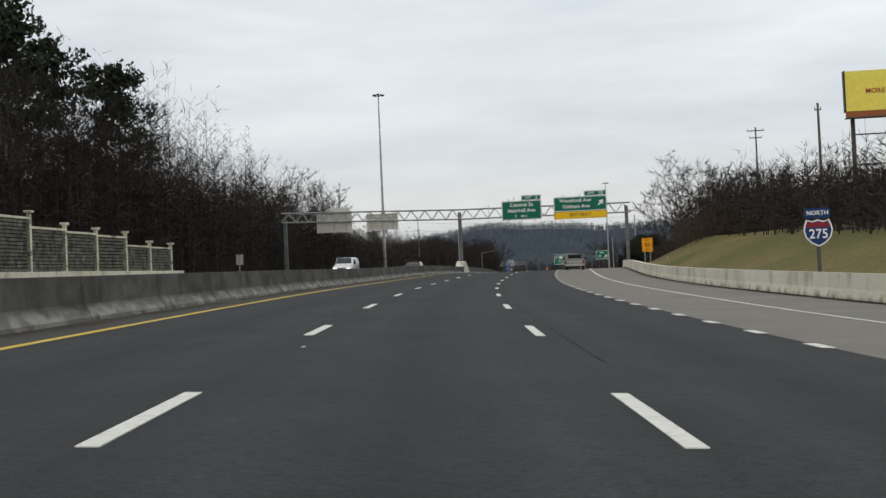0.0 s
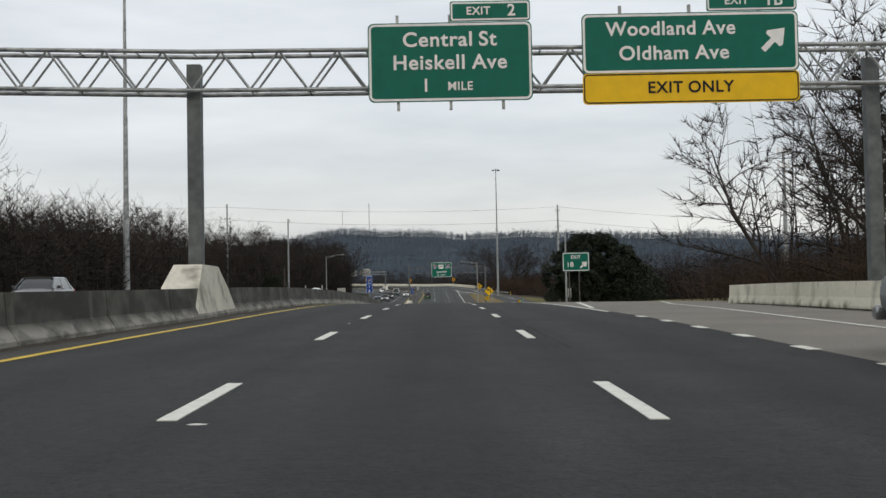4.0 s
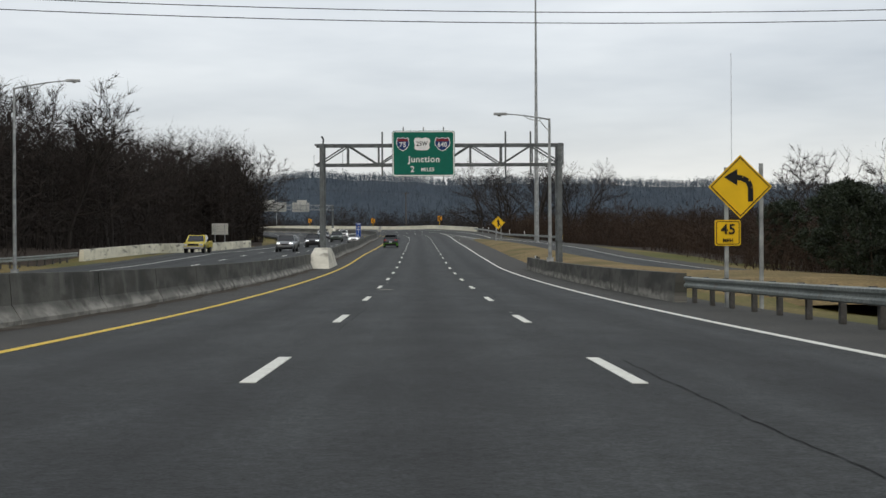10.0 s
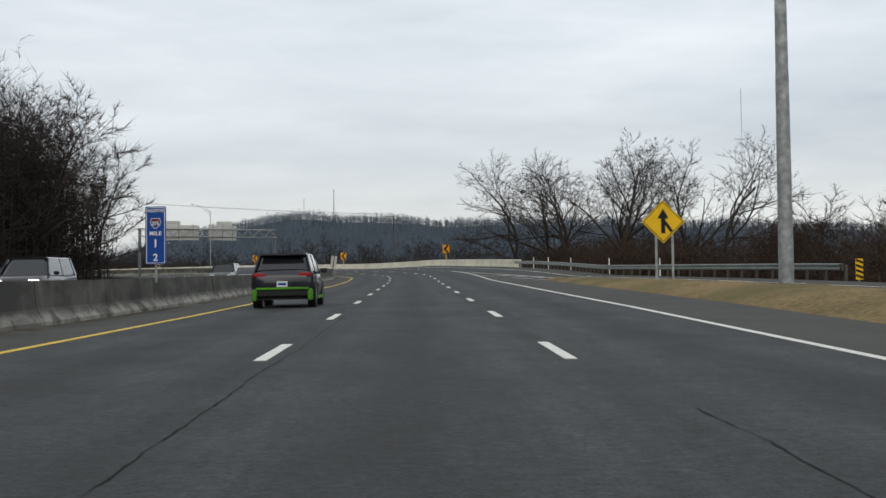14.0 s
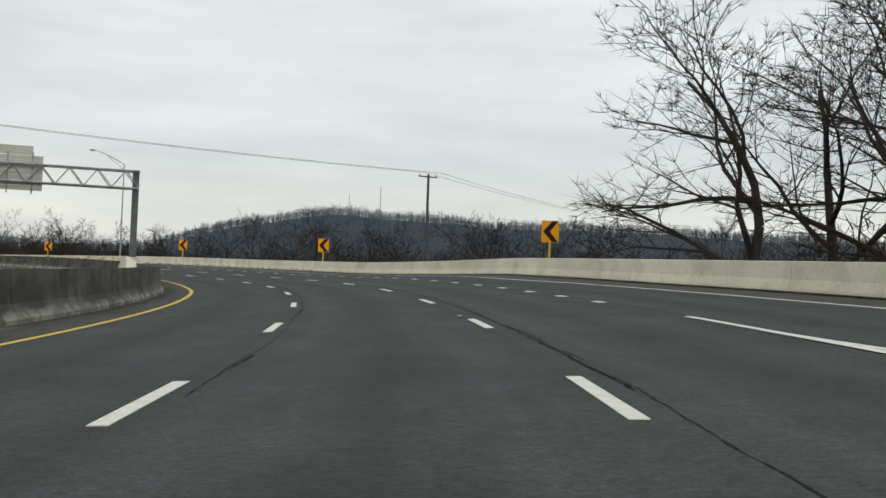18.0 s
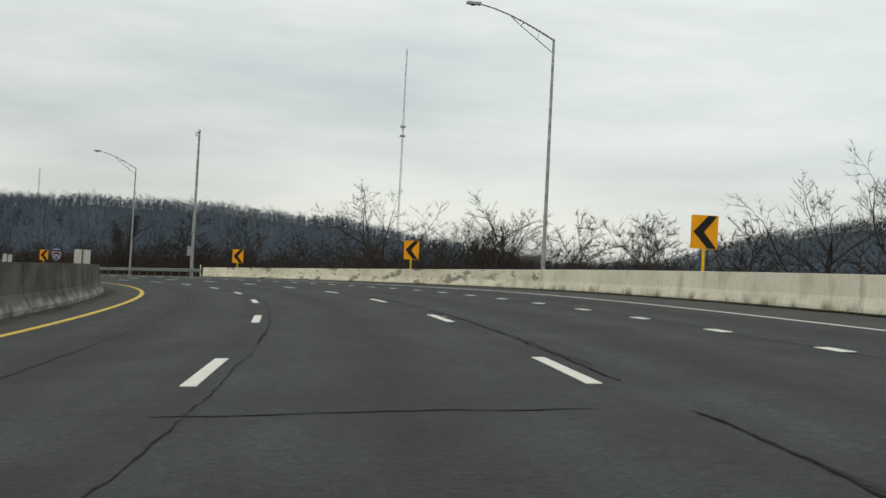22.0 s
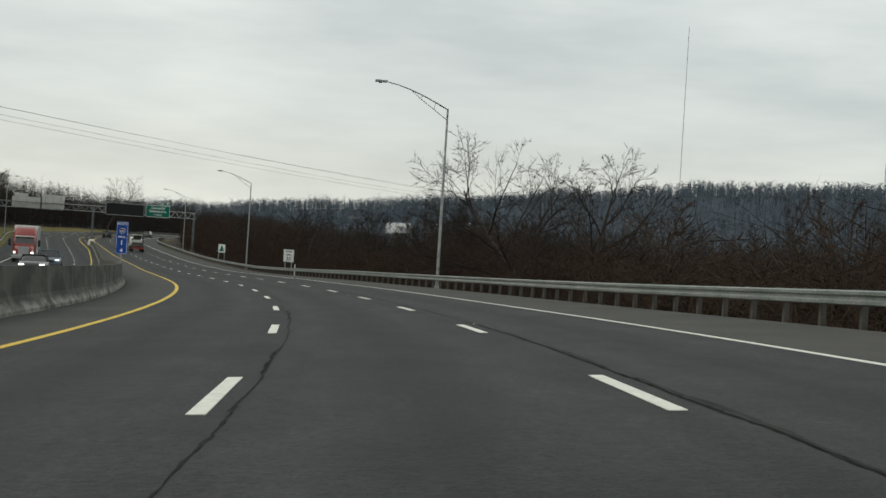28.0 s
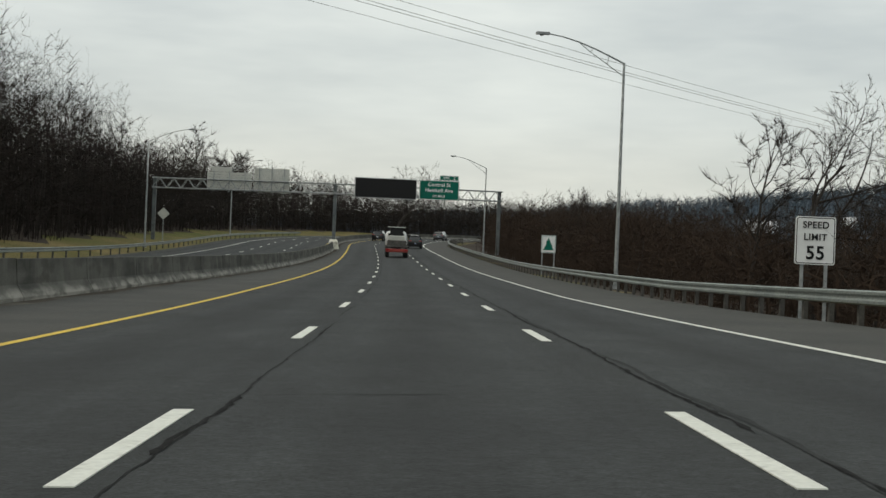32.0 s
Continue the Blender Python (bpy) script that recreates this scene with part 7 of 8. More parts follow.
ROOF = plain("pale_roof", (0.62, 0.64, 0.66), 0.6)
for x, y, w, d, hgt in ((-590, 1098, 12, 8, 3), (-574, 1110, 7, 6, 2.5), (-560, 1118, 6, 5, 2.2)):
    z = float(ground_height(x, y)[0])
    t = thing("warehouse", Matrix.Translation((x, y, z)) @ Matrix.Rotation(radians(40), 4, "Z"), "distant pale industrial shed among trees", "building", "sheds")
    part("wall", Geo().box((0, 0, hgt / 2 - 1), (w, d, hgt + 2)), ROOF, t)
    part("roof", Geo().add([(-w / 2, -d / 2, hgt), (w / 2, -d / 2, hgt), (w / 2, d / 2, hgt), (-w / 2, d / 2, hgt), (-w / 2, 0, 2 + hgt), (w / 2, 0, 2 + hgt)], [(0, 1, 5, 4), (2, 3, 4, 5), (1, 2, 5), (3, 0, 4)]), ROOF, t)

# ---- the broken trunk hung with vines ----
t = thing("dead_tree", at_ground(791, 15.1), "broken dead tree hung with bare vines", "tree")
zt = up_to(791, 15.1, 6.9)
bole = [Vector((0, 0, -0.2)), Vector((0.12, 0.05, 1.6)), Vector((0.2, 0, 3.0)), Vector((0.48, 0.1, zt * 0.52)), Vector((0.72, 0.05, zt * 0.66)), Vector((1.1, 0, zt * 0.8)), Vector((1.25, 0.05, zt * 0.93)), Vector((1.38, 0, zt))]
fork = [Vector((-0.1, 0, 1.2)), Vector((-0.35, 0.05, 2.8)), Vector((-0.62, 0, zt * 0.5)), Vector((-1.0, 0.1, zt * 0.66)), Vector((-1.2, 0, zt * 0.78)), Vector((-1.5, 0, zt * 0.9))]
part("trunk", Geo().path(bole, 0.24, 0.07, 9), BARK, t)
part("limb", Geo().path(fork, 0.17, 0.04, 7), BARK, t)
part("limb", Geo().path([Vector((0.8, 0, zt * 0.68)), Vector((1.4, 0.1, zt * 0.72)), Vector((2.0, 0.2, zt * 0.78)), Vector((2.6, 0.2, zt * 0.815)), Vector((3.3, 0.3, zt * 0.85)), Vector((3.9, 0.3, zt * 0.84))], 0.09, 0.02, 6), BARK, t)
part("limb", Geo().path([Vector((-1.1, 0, zt * 0.72)), Vector((-0.8, 0.1, zt * 0.76)), Vector((-0.5, 0.1, zt * 0.84))], 0.05, 0.015, 5), BARK, t)
rv = random.Random(8)
sg = []
for k in range(2600):
    way = bole if k % 5 < 3 else fork
    u = rv.random() ** 1.7 * (len(way) - 1.01)
    a = way[int(u)].lerp(way[int(u) + 1], u % 1) + Vector((rv.gauss(0, 0.28), rv.gauss(0, 0.28), 0))
    sg.append((a, a + Vector((rv.gauss(0, 0.3), rv.gauss(0, 0.3), rv.uniform(-1.0, 0.35))), 0.014, 0, 9))
for k in range(260):
    a = Vector((rv.uniform(-1.2, 1.6), rv.gauss(0, 0.4), zt * rv.uniform(0.6, 0.97)))
    sg.append((a, a + Vector((rv.gauss(0, 0.25), rv.gauss(0, 0.25), rv.uniform(-0.9, 0.2))), 0.010, 0, 9))
vines = Geo()
spikes(vines, sg)
tagged(part("vines", vines, TWIG, t), "bare hanging vines")


# ---- vehicles ----
TYRE = mat("tyre_rubber", (0.018, 0.018, 0.019), (0.028, 0.028, 0.028), 4.0, 0.85)
RIM = plain("alloy_rim", (0.42, 0.43, 0.44), 0.35, 0.8)
GLASS = plain("tinted_glass", (0.015, 0.018, 0.02), 0.08, 0.0, 0.6)
TRIM = plain("black_trim", (0.02, 0.02, 0.021), 0.55)
RED_LENS = plain("red_lens", (0.34, 0.012, 0.015), 0.2, 0.0, 0.5)
HEAD = plain("headlamp", (0.9, 0.92, 0.95), 0.2, emit=1.6)
CLEAR = plain("clear_lens", (0.55, 0.57, 0.6), 0.15, 0.0, 0.5)
PLATE = plain("number_plate", (0.62, 0.64, 0.66), 0.5)


def paint(name, c, rough=0.28, metal=0.25):
    return plain(name, c, rough, metal, 0.7)


def tyre_mesh(r, w):
    g = Geo()
    n = 20
    prof = [(-w / 2, r * 0.66), (-w / 2, r * 0.92), (-w * 0.36, r), (w * 0.36, r), (w / 2, r * 0.92), (w / 2, r * 0.66)]
    for i in range(n):
        a = 2 * math.pi * i / n
        g.v += [(x, q * math.cos(a), q * math.sin(a)) for x, q in prof]
    k = len(prof)
    g.f = [(i * k + j, i * k + j + 1, (i + 1) % n * k + j + 1, (i + 1) % n * k + j) for i in range(n) for j in range(k - 1)]
    return g.mesh("tyre", TYRE, True)


def rim_mesh(r, w):
    g = Geo().tube((-w * 0.4, 0, 0), (w * 0.4, 0, 0), r * 0.64, n=16)
    for i in range(5):
        a = 2 * math.pi * i / 5
        g.box((w * 0.42, 0.33 * r * math.cos(a), 0.33 * r * math.sin(a)), (0.03, 0.12 * r, 0.55 * r), Matrix.Rotation(a - math.pi / 2, 3, "X"))
    return g.mesh("rim", RIM)


_wheels = {}


def wheel(parent, x, y, r=0.33, w=0.22):
    if (r, w) not in _wheels:
        _wheels[(r, w)] = (tyre_mesh(r, w), rim_mesh(r, w))
    ty, ri = _wheels[(r, w)]
    m = Matrix.Translation((x, y, r)) @ (Matrix.Rotation(math.pi, 4, "Z") if x < 0 else Matrix())
    tq = part("wheel", ty, None, parent, m=m)
    part("rim", ri, None, tq)


def loft(rings, close=True):
    g = Geo()
    n = len(rings[0])
    for r in rings:
        g.v += [tuple(p) for p in r]
    for j in range(len(rings) - 1):
        for i in range(n if close else n - 1):
            a, b = j * n + i, j * n + (i + 1) % n
            g.f.append((a, a + n, b + n, b))
    if close:
        g.f += [tuple(range(n)), tuple(range((len(rings) - 1) * n, len(rings) * n))[::-1]]
    return g


def softened(g, name, material, w=0.04, seg=2):
    """A mesh with rounded edges."""
    me = g.mesh(name, material)
    bm = bmesh.new()
    bm.from_mesh(me)
    bmesh.ops.recalc_face_normals(bm, faces=bm.faces)
    es = [e for e in bm.edges if len(e.link_faces) == 2 and e.calc_face_angle(0) > 0.5]
    boxy = len(bm.verts) <= 8
    made = bmesh.ops.bevel(bm, geom=es, offset=w, segments=seg, affect="EDGES", clamp_overlap=True)
    for f in made["faces"] if boxy else bm.faces:
        f.smooth = True
    bm.to_mesh(me)
    bm.free()
    return me


def section(y, w, z0, z1, tuck=0.9):
    """A body's cross section: sill, flank, shoulder, bonnet."""
    h = z1 - z0
    half = [(0.0, z0), (w * 0.86, z0), (w * 0.97, z0 + 0.16 * h), (w, z0 + 0.5 * h), (w * 0.97, z0 + 0.8 * h), (w * tuck, z1), (w * 0.5, z1 + 0.025), (0.0, z1 + 0.03)]
    pts = half + [(-x, z) for x, z in reversed(half[1:-1])]
    return [Vector((x, y, z)) for x, z in pts]


def car(name, pose_, label, colour, L=4.6, W=1.83, H=1.47, belt=0.95, hood=0.86, deck=0.98, hood_len=1.15, deck_len=0.75, rake_f=0.75, rake_r=0.55, clear=0.2, r=0.33, trim=None, lit=False, category="car", roof_mat=None, extra=None):
    """A road car from a few lengths: bonnet, cabin and tail, glazed, on four wheels; +y is its front."""
    t = thing(name, pose_, label, category)
    w, f, b = W / 2, L / 2, -L / 2
    rings = [section(b, w * 0.80, clear + 0.22, deck - 0.22), section(b + 0.06, w * 0.90, clear + 0.08, deck - 0.06), section(b + 0.3, w * 0.97, clear + 0.02, deck), section(b + deck_len, w, clear, max(deck, belt)),
             section(0, w, clear, belt), section(f - hood_len - 0.1, w, clear, belt), section(f - hood_len + 0.25, w * 0.99, clear, hood + 0.03), section(f - 0.35, w * 0.96, clear, hood - 0.06), section(f - 0.08, w * 0.88, clear + 0.08, hood - 0.18), section(f, w * 0.74, clear + 0.2, hood - 0.3)]
    part("body", softened(loft(rings), "body", colour, 0.05), None, t)
    y0, y1 = b + max(deck_len - 0.15, 0.12), f - hood_len + 0.12
    zr = H - 0.05
    gl = []
    for z, k in ((belt - 0.03, 0.0), (belt + (zr - belt) * 0.55, 0.55), (zr, 1.0)):
        ww = w * (0.93 - 0.17 * k)
        ya, yb = y0 + rake_r * k, y1 - rake_f * k
        gl.append([Vector((-ww, ya + 0.05, z)), Vector((-ww * 0.8, ya, z)), Vector((ww * 0.8, ya, z)), Vector((ww, ya + 0.05, z)), Vector((ww, yb - 0.12, z)), Vector((ww * 0.75, yb, z)), Vector((-ww * 0.75, yb, z)), Vector((-ww, yb - 0.12, z))])
    part("glazing", loft(gl), GLASS, t, "dark tinted windows")
    ww = w * 0.765
    ra, rb = y0 + rake_r - 0.05, y1 - rake_f + 0.05
    roof = [[Vector((x, y, z)) for x, z in ((-ww, zr - 0.02), (-ww * 0.9, zr + 0.035), (0, zr + 0.055), (ww * 0.9, zr + 0.035), (ww, zr - 0.02), (0, zr - 0.03))] for y in (ra, (ra + rb) / 2, rb)]
    part("roof", loft(roof), roof_mat or colour, t, smooth=False)
    for sx in (-1, 1):
        for k, (ya, za, yb, zb, th) in enumerate(((y0 + 0.05, belt - 0.02, y0 + rake_r + 0.02, zr, 0.13), (y1 - 0.1, belt - 0.02, y1 - rake_f + 0.0, zr, 0.07), ((y0 + y1) / 2 - 0.1, belt - 0.02, (y0 + y1) / 2 - 0.12, zr, 0.08))):
            g = Geo()
            xa, xb = sx * w * 0.945, sx * w * 0.775
            g.add([(xa, ya - th, za), (xa, ya + th, za), (xb, yb + th * 0.6, zb), (xb, yb - th * 0.6, zb), (xa * 0.95, ya - th, za), (xa * 0.95, ya + th, za), (xb * 0.95, yb + th * 0.6, zb), (xb * 0.95, yb - th * 0.6, zb)], [(0, 1, 2, 3), (7, 6, 5, 4), (0, 3, 7, 4), (1, 5, 6, 2)])
            part("pillar", g, colour, t)
        part("mirror", softened(Geo().box((sx * (w + 0.09), y1 - 0.45, belt + 0.06), (0.2, 0.1, 0.14)), "mirror", colour, 0.03), None, t)
        part("tail_light", softened(Geo().box((sx * w * 0.70, b + 0.12, deck - 0.13), (w * 0.46, 0.2, 0.13)), "tail_light", RED_LENS, 0.03), None, t)
        part("headlight", softened(Geo().box((sx * w * 0.66, f - 0.14, hood - 0.19), (w * 0.38, 0.22, 0.13)), "headlight", HEAD if lit else CLEAR, 0.03), None, t)
        for y in (b + 0.85, f - 0.88):
            g = Geo().tube((sx * (w - 0.22), y, r), (sx * (w + 0.004), y, r), r * 1.16, n=18)
            part("wheel_arch", g, TRIM, t)
            wheel(t, sx * (w - 0.10), y, r, 0.22)
    part("rear_bumper", softened(Geo().box((0, b + 0.14, clear + 0.20), (W * 0.86, 0.3, 0.26)), "rear_bumper", trim or TRIM, 0.05), None, t)
    part("front_bumper", softened(Geo().box((0, f - 0.16, clear + 0.18), (W * 0.84, 0.3, 0.24)), "front_bumper", trim or TRIM, 0.05), None, t)
    part("grille", Geo().box((0, f + 0.0, hood - 0.30), (W * 0.42, 0.05, 0.16)), TRIM, t)
    pl = part("number_plate", Geo().box((0, b - 0.015, clear + 0.45), (0.31, 0.02, 0.16)), PLATE, t)
    part("plate_bar", Geo().box((0, b - 0.028, clear + 0.45), (0.22, 0.006, 0.06)), SIGN_BLUE, pl)
    if extra:
        extra(t, w, f, b)
    return t


def drive(s, lat, oncoming=False):
    return lie(s, lat, 0.002, 180.0 if oncoming else 0.0)


NAVY = paint("navy_paint", (0.012, 0.014, 0.024))
SILVER = paint("silver_paint", (0.22, 0.23, 0.24), 0.3, 0.6)
LIME = plain("lime_trim", (0.075, 0.27, 0.02), 0.5)
WHITE_P = paint("white_paint", (0.72, 0.73, 0.73), 0.3, 0.0)
BLACK_P = paint("black_paint", (0.012, 0.012, 0.013))
GREY_P = paint("grey_paint", (0.11, 0.115, 0.12), 0.3, 0.5)
RED_P = paint("red_paint", (0.26, 0.03, 0.022), 0.35, 0.1)
GREEN_P = paint("dark_green_paint", (0.045, 0.07, 0.055))
YELLOW_P = paint("yellow_paint", (0.62, 0.50, 0.03), 0.35, 0.0)
BLUE_P = paint("blue_grey_paint", (0.10, 0.14, 0.18), 0.3, 0.4)
PICKUP_P = mat("faded_pickup_paint", (0.20, 0.215, 0.215), (0.27, 0.28, 0.275), 1.3, 0.5, metal=0.2)


def lime_trim(t, w, f, b):
    part("lime_strip", softened(Geo().box((0, b - 0.02, 0.56), (2 * w * 0.84, 0.06, 0.07)), "lime_strip", LIME, 0.015), None, t, "bright lime green strip")
    for sx in (-1, 1):
        part("lime_strip", softened(Geo().box((sx * w * 0.88, b + 0.1, 0.38), (0.14, 0.3, 0.34)), "lime_strip", LIME, 0.03), None, t, "bright lime green strip")
        part("lime_sill", Geo().box((sx * (w + 0.005), 0, 0.28), (0.04, 2.4, 0.09)), LIME, t, "bright lime green sill")
    part("roof_fin", Geo().box((0, b + 0.6, 1.62), (0.05, 0.2, 0.1)), TRIM, t)
    part("spoiler", softened(Geo().box((0, b + 0.42, 1.53), (1.25, 0.34, 0.05)), "spoiler", NAVY, 0.02), None, t)


car("crossover_car", drive(457, -3.75), "dark navy crossover with lime green lower trim", NAVY, 4.45, 1.8, 1.58, 1.0, 0.95, 1.08, 1.05, 0.12, 0.75, 0.42, 0.24, 0.35, extra=lime_trim)


def sedan_tail(t, w, f, b):
    part("light_bar", Geo().box((0, b + 0.03, 0.90), (1.2, 0.05, 0.05)), RED_LENS, t)
    part("diffuser", softened(Geo().box((0, b + 0.0, 0.34), (1.45, 0.1, 0.22)), "diffuser", TRIM, 0.04), None, t)
    part("antenna", Geo().box((0, b + 1.25, 1.5), (0.04, 0.16, 0.07)), TRIM, t)


car("sedan_car", drive(800.5, 3.6), "silver four-door sedan with a wide tail lamp", SILVER, 4.67, 1.83, 1.47, 0.97, 0.86, 1.05, 1.1, 0.62, 0.9, 0.75, 0.17, 0.33, trim=SILVER, extra=sedan_tail)


def pickup(pose_, label, colour, lit=False, L=5.4, W=2.0):
    t = thing("pickup_truck", pose_, label, "pickup truck")
    w, f, b = W / 2, L / 2, -L / 2
    nose = [section(0.35, w * 0.96, 0.5, 1.12, 0.97), section(f - 1.7, w * 0.96, 0.5, 1.12, 0.97), section(f - 1.55, w * 0.96, 0.5, 1.06, 0.97), section(f - 0.05, w * 0.95, 0.5, 1.02, 0.97), section(f, w * 0.9, 0.55, 0.95, 0.97)]
    part("bonnet", softened(loft(nose), "bonnet", colour, 0.04), None, t)
    cab = [[Vector((x, y, z)) for x, z in ((-w * 0.95, 0.5), (w * 0.95, 0.5), (w * 0.96, 1.12), (w * 0.82, 1.68), (w * 0.7, 1.74), (-w * 0.7, 1.74), (-w * 0.82, 1.68), (-w * 0.96, 1.12))] for y in (-0.55, 0.75)]
    cab.append([Vector((p.x, min(p.y + (0.6 if p.z < 1.2 else 0.0), 1.4), p.z)) for p in cab[-1]])
    part("cab", softened(loft(cab), "cab", colour, 0.05), None, t)
    part("rear_window", Geo().box((0, -0.56, 1.40), (W * 0.68, 0.03, 0.40)), GLASS, t)
    part("windscreen", Geo().add([(-w * 0.8, 1.42, 1.15), (w * 0.8, 1.42, 1.15), (w * 0.68, 0.86, 1.68), (-w * 0.68, 0.86, 1.68)], [(0, 1, 2, 3)]), GLASS, t)
    for sx in (-1, 1):
        part("side_window", Geo().add([(sx * w * 0.955, -0.4, 1.15), (sx * w * 0.955, 0.95, 1.15), (sx * w * 0.84, 0.7, 1.64), (sx * w * 0.84, -0.4, 1.64)], [(0, 1, 2, 3)]), GLASS, t)
        part("bed_side", softened(Geo().box((sx * w * 0.93, (b - 0.55) / 2, 0.85), (0.14, -b - 0.6, 0.66)), "bed_side", colour, 0.04), None, t)
        part("tail_light", softened(Geo().box((sx * w * 0.93, b + 0.02, 0.86), (0.12, 0.06, 0.34)), "tail_light", RED_LENS, 0.015), None, t)
        part("headlight", softened(Geo().box((sx * w * 0.74, f - 0.01, 0.80), (0.34, 0.08, 0.2)), "headlight", HEAD if lit else CLEAR, 0.02), None, t)
        part("mirror", softened(Geo().box((sx * (w + 0.12), 0.9, 1.2), (0.2, 0.08, 0.26)), "mirror", TRIM, 0.03), None, t)
        for y in (b + 1.05, f - 0.95):
            part("wheel_arch", Geo().tube((sx * (w - 0.3), y, 0.42), (sx * (w - 0.02), y, 0.42), 0.47, n=18), TRIM, t)
            wheel(t, sx * (w - 0.16), y, 0.38, 0.25)
    part("bed_floor", Geo().box((0, (b - 0.55) / 2, 0.62), (W * 0.9, -b - 0.6, 0.08)), TRIM, t)
    tg = part("tailgate", softened(Geo().box((0, b + 0.03, 0.86), (W * 0.82, 0.08, 0.62)), "tailgate", colour, 0.03), None, t)
    part("trim_strip", Geo().box((0, b - 0.015, 0.86), (W * 0.78, 0.02, 0.1)), RIM, tg)
    part("rear_bumper", softened(Geo().box((0, b - 0.08, 0.50), (W * 0.98, 0.2, 0.2)), "rear_bumper", RIM, 0.03), None, t)
    part("front_bumper", softened(Geo().box((0, f + 0.05, 0.52), (W * 0.98, 0.2, 0.2)), "front_bumper", RIM, 0.03), None, t)
    part("grille", Geo().box((0, f - 0.0, 0.80), (W * 0.5, 0.06, 0.22)), TRIM, t)
    pl = part("number_plate", Geo().box((0, b - 0.19, 0.52), (0.31, 0.02, 0.16)), PLATE, t)
    part("plate_bar", Geo().box((0, b - 0.203, 0.52), (0.22, 0.006, 0.06)), SIGN_BLUE, pl)
    part("chassis", Geo().box((0, 0, 0.45), (W * 0.6, L * 0.86, 0.14)), TRIM, t)
    return t


pickup(drive(134, 7.25), "faded silver-grey older pickup truck with chrome bumper", PICKUP_P)
pickup(drive(424, -22.0, True), "yellow pickup truck stopped on the shoulder", YELLOW_P)
pickup(drive(556, -14.1, True), "white pickup truck with lit headlights", WHITE_P, True)


def van(pose_, label, colour, L=5.6, W=2.0, H=2.05):
    t = thing("van", pose_, label, "van")
    w, f, b = W / 2, L / 2, -L / 2

    def sec(y, k, top):
        return [Vector((x, y, z)) for x, z in ((-w * k, 0.32), (w * k, 0.32), (w * k, 1.15), (w * k * 0.86, top - 0.08), (w * k * 0.72, top), (-w * k * 0.72, top), (-w * k * 0.86, top - 0.08), (-w * k, 1.15))]
    rings = [sec(b, 0.95, H - 0.05), sec(b + 0.1, 1.0, H), sec(f - 1.75, 1.0, H), sec(f - 1.1, 1.0, 1.18 + 0.1), sec(f - 0.1, 0.96, 1.02), sec(f, 0.9, 0.92)]
    for p in rings[-1] + rings[-2]:
        p.z = min(p.z, 1.02)
    part("body", softened(loft(rings), "body", colour, 0.05), None, t)
    part("windscreen", Geo().add([(-w * 0.86, f - 1.07, 1.30), (w * 0.86, f - 1.07, 1.30), (w * 0.74, f - 1.66, 1.32 + 0.88 * (H - 1.28)), (-w * 0.74, f - 1.66, 1.32 + 0.88 * (H - 1.28))], [(0, 1, 2, 3)]), GLASS, t)
    for sx in (-1, 1):
        for a, c in ((f - 2.5, f - 1.7), (-0.9, 0.3), (b + 0.4, -1.1)):
            part("side_window", Geo().add([(sx * w * 1.004, a, 1.2), (sx * w * 1.004, c, 1.2), (sx * w * 0.885, c - 0.05, H - 0.16), (sx * w * 0.885, a + 0.05, H - 0.16)], [(0, 1, 2, 3)]), GLASS, t)
        part("headlight", softened(Geo().box((sx * w * 0.72, f + 0.0, 0.78), (0.36, 0.08, 0.18)), "headlight", HEAD, 0.02), None, t)
        part("tail_light", Geo().box((sx * w * 0.88, b - 0.01, 1.0), (0.14, 0.05, 0.4)), RED_LENS, t)
        part("mirror", softened(Geo().box((sx * (w + 0.12), f - 1.35, 1.3), (0.2, 0.08, 0.28)), "mirror", TRIM, 0.03), None, t)
        for y in (b + 1.0, f - 0.95):
            part("wheel_arch", Geo().tube((sx * (w - 0.3), y, 0.38), (sx * (w + 0.003), y, 0.38), 0.43, n=18), TRIM, t)
            wheel(t, sx * (w - 0.14), y, 0.36, 0.24)
    part("grille", Geo().box((0, f + 0.01, 0.76), (W * 0.5, 0.05, 0.24)), TRIM, t)
    part("front_bumper", softened(Geo().box((0, f + 0.0, 0.48), (W * 0.94, 0.2, 0.2)), "front_bumper", TRIM, 0.03), None, t)
    return t


van(drive(116, -14.1, True), "white compact van with a black grille", WHITE_P, 4.7, 1.75, 1.85)
van(drive(303, -14.1, True), "white full-size van with dark side windows", WHITE_P)


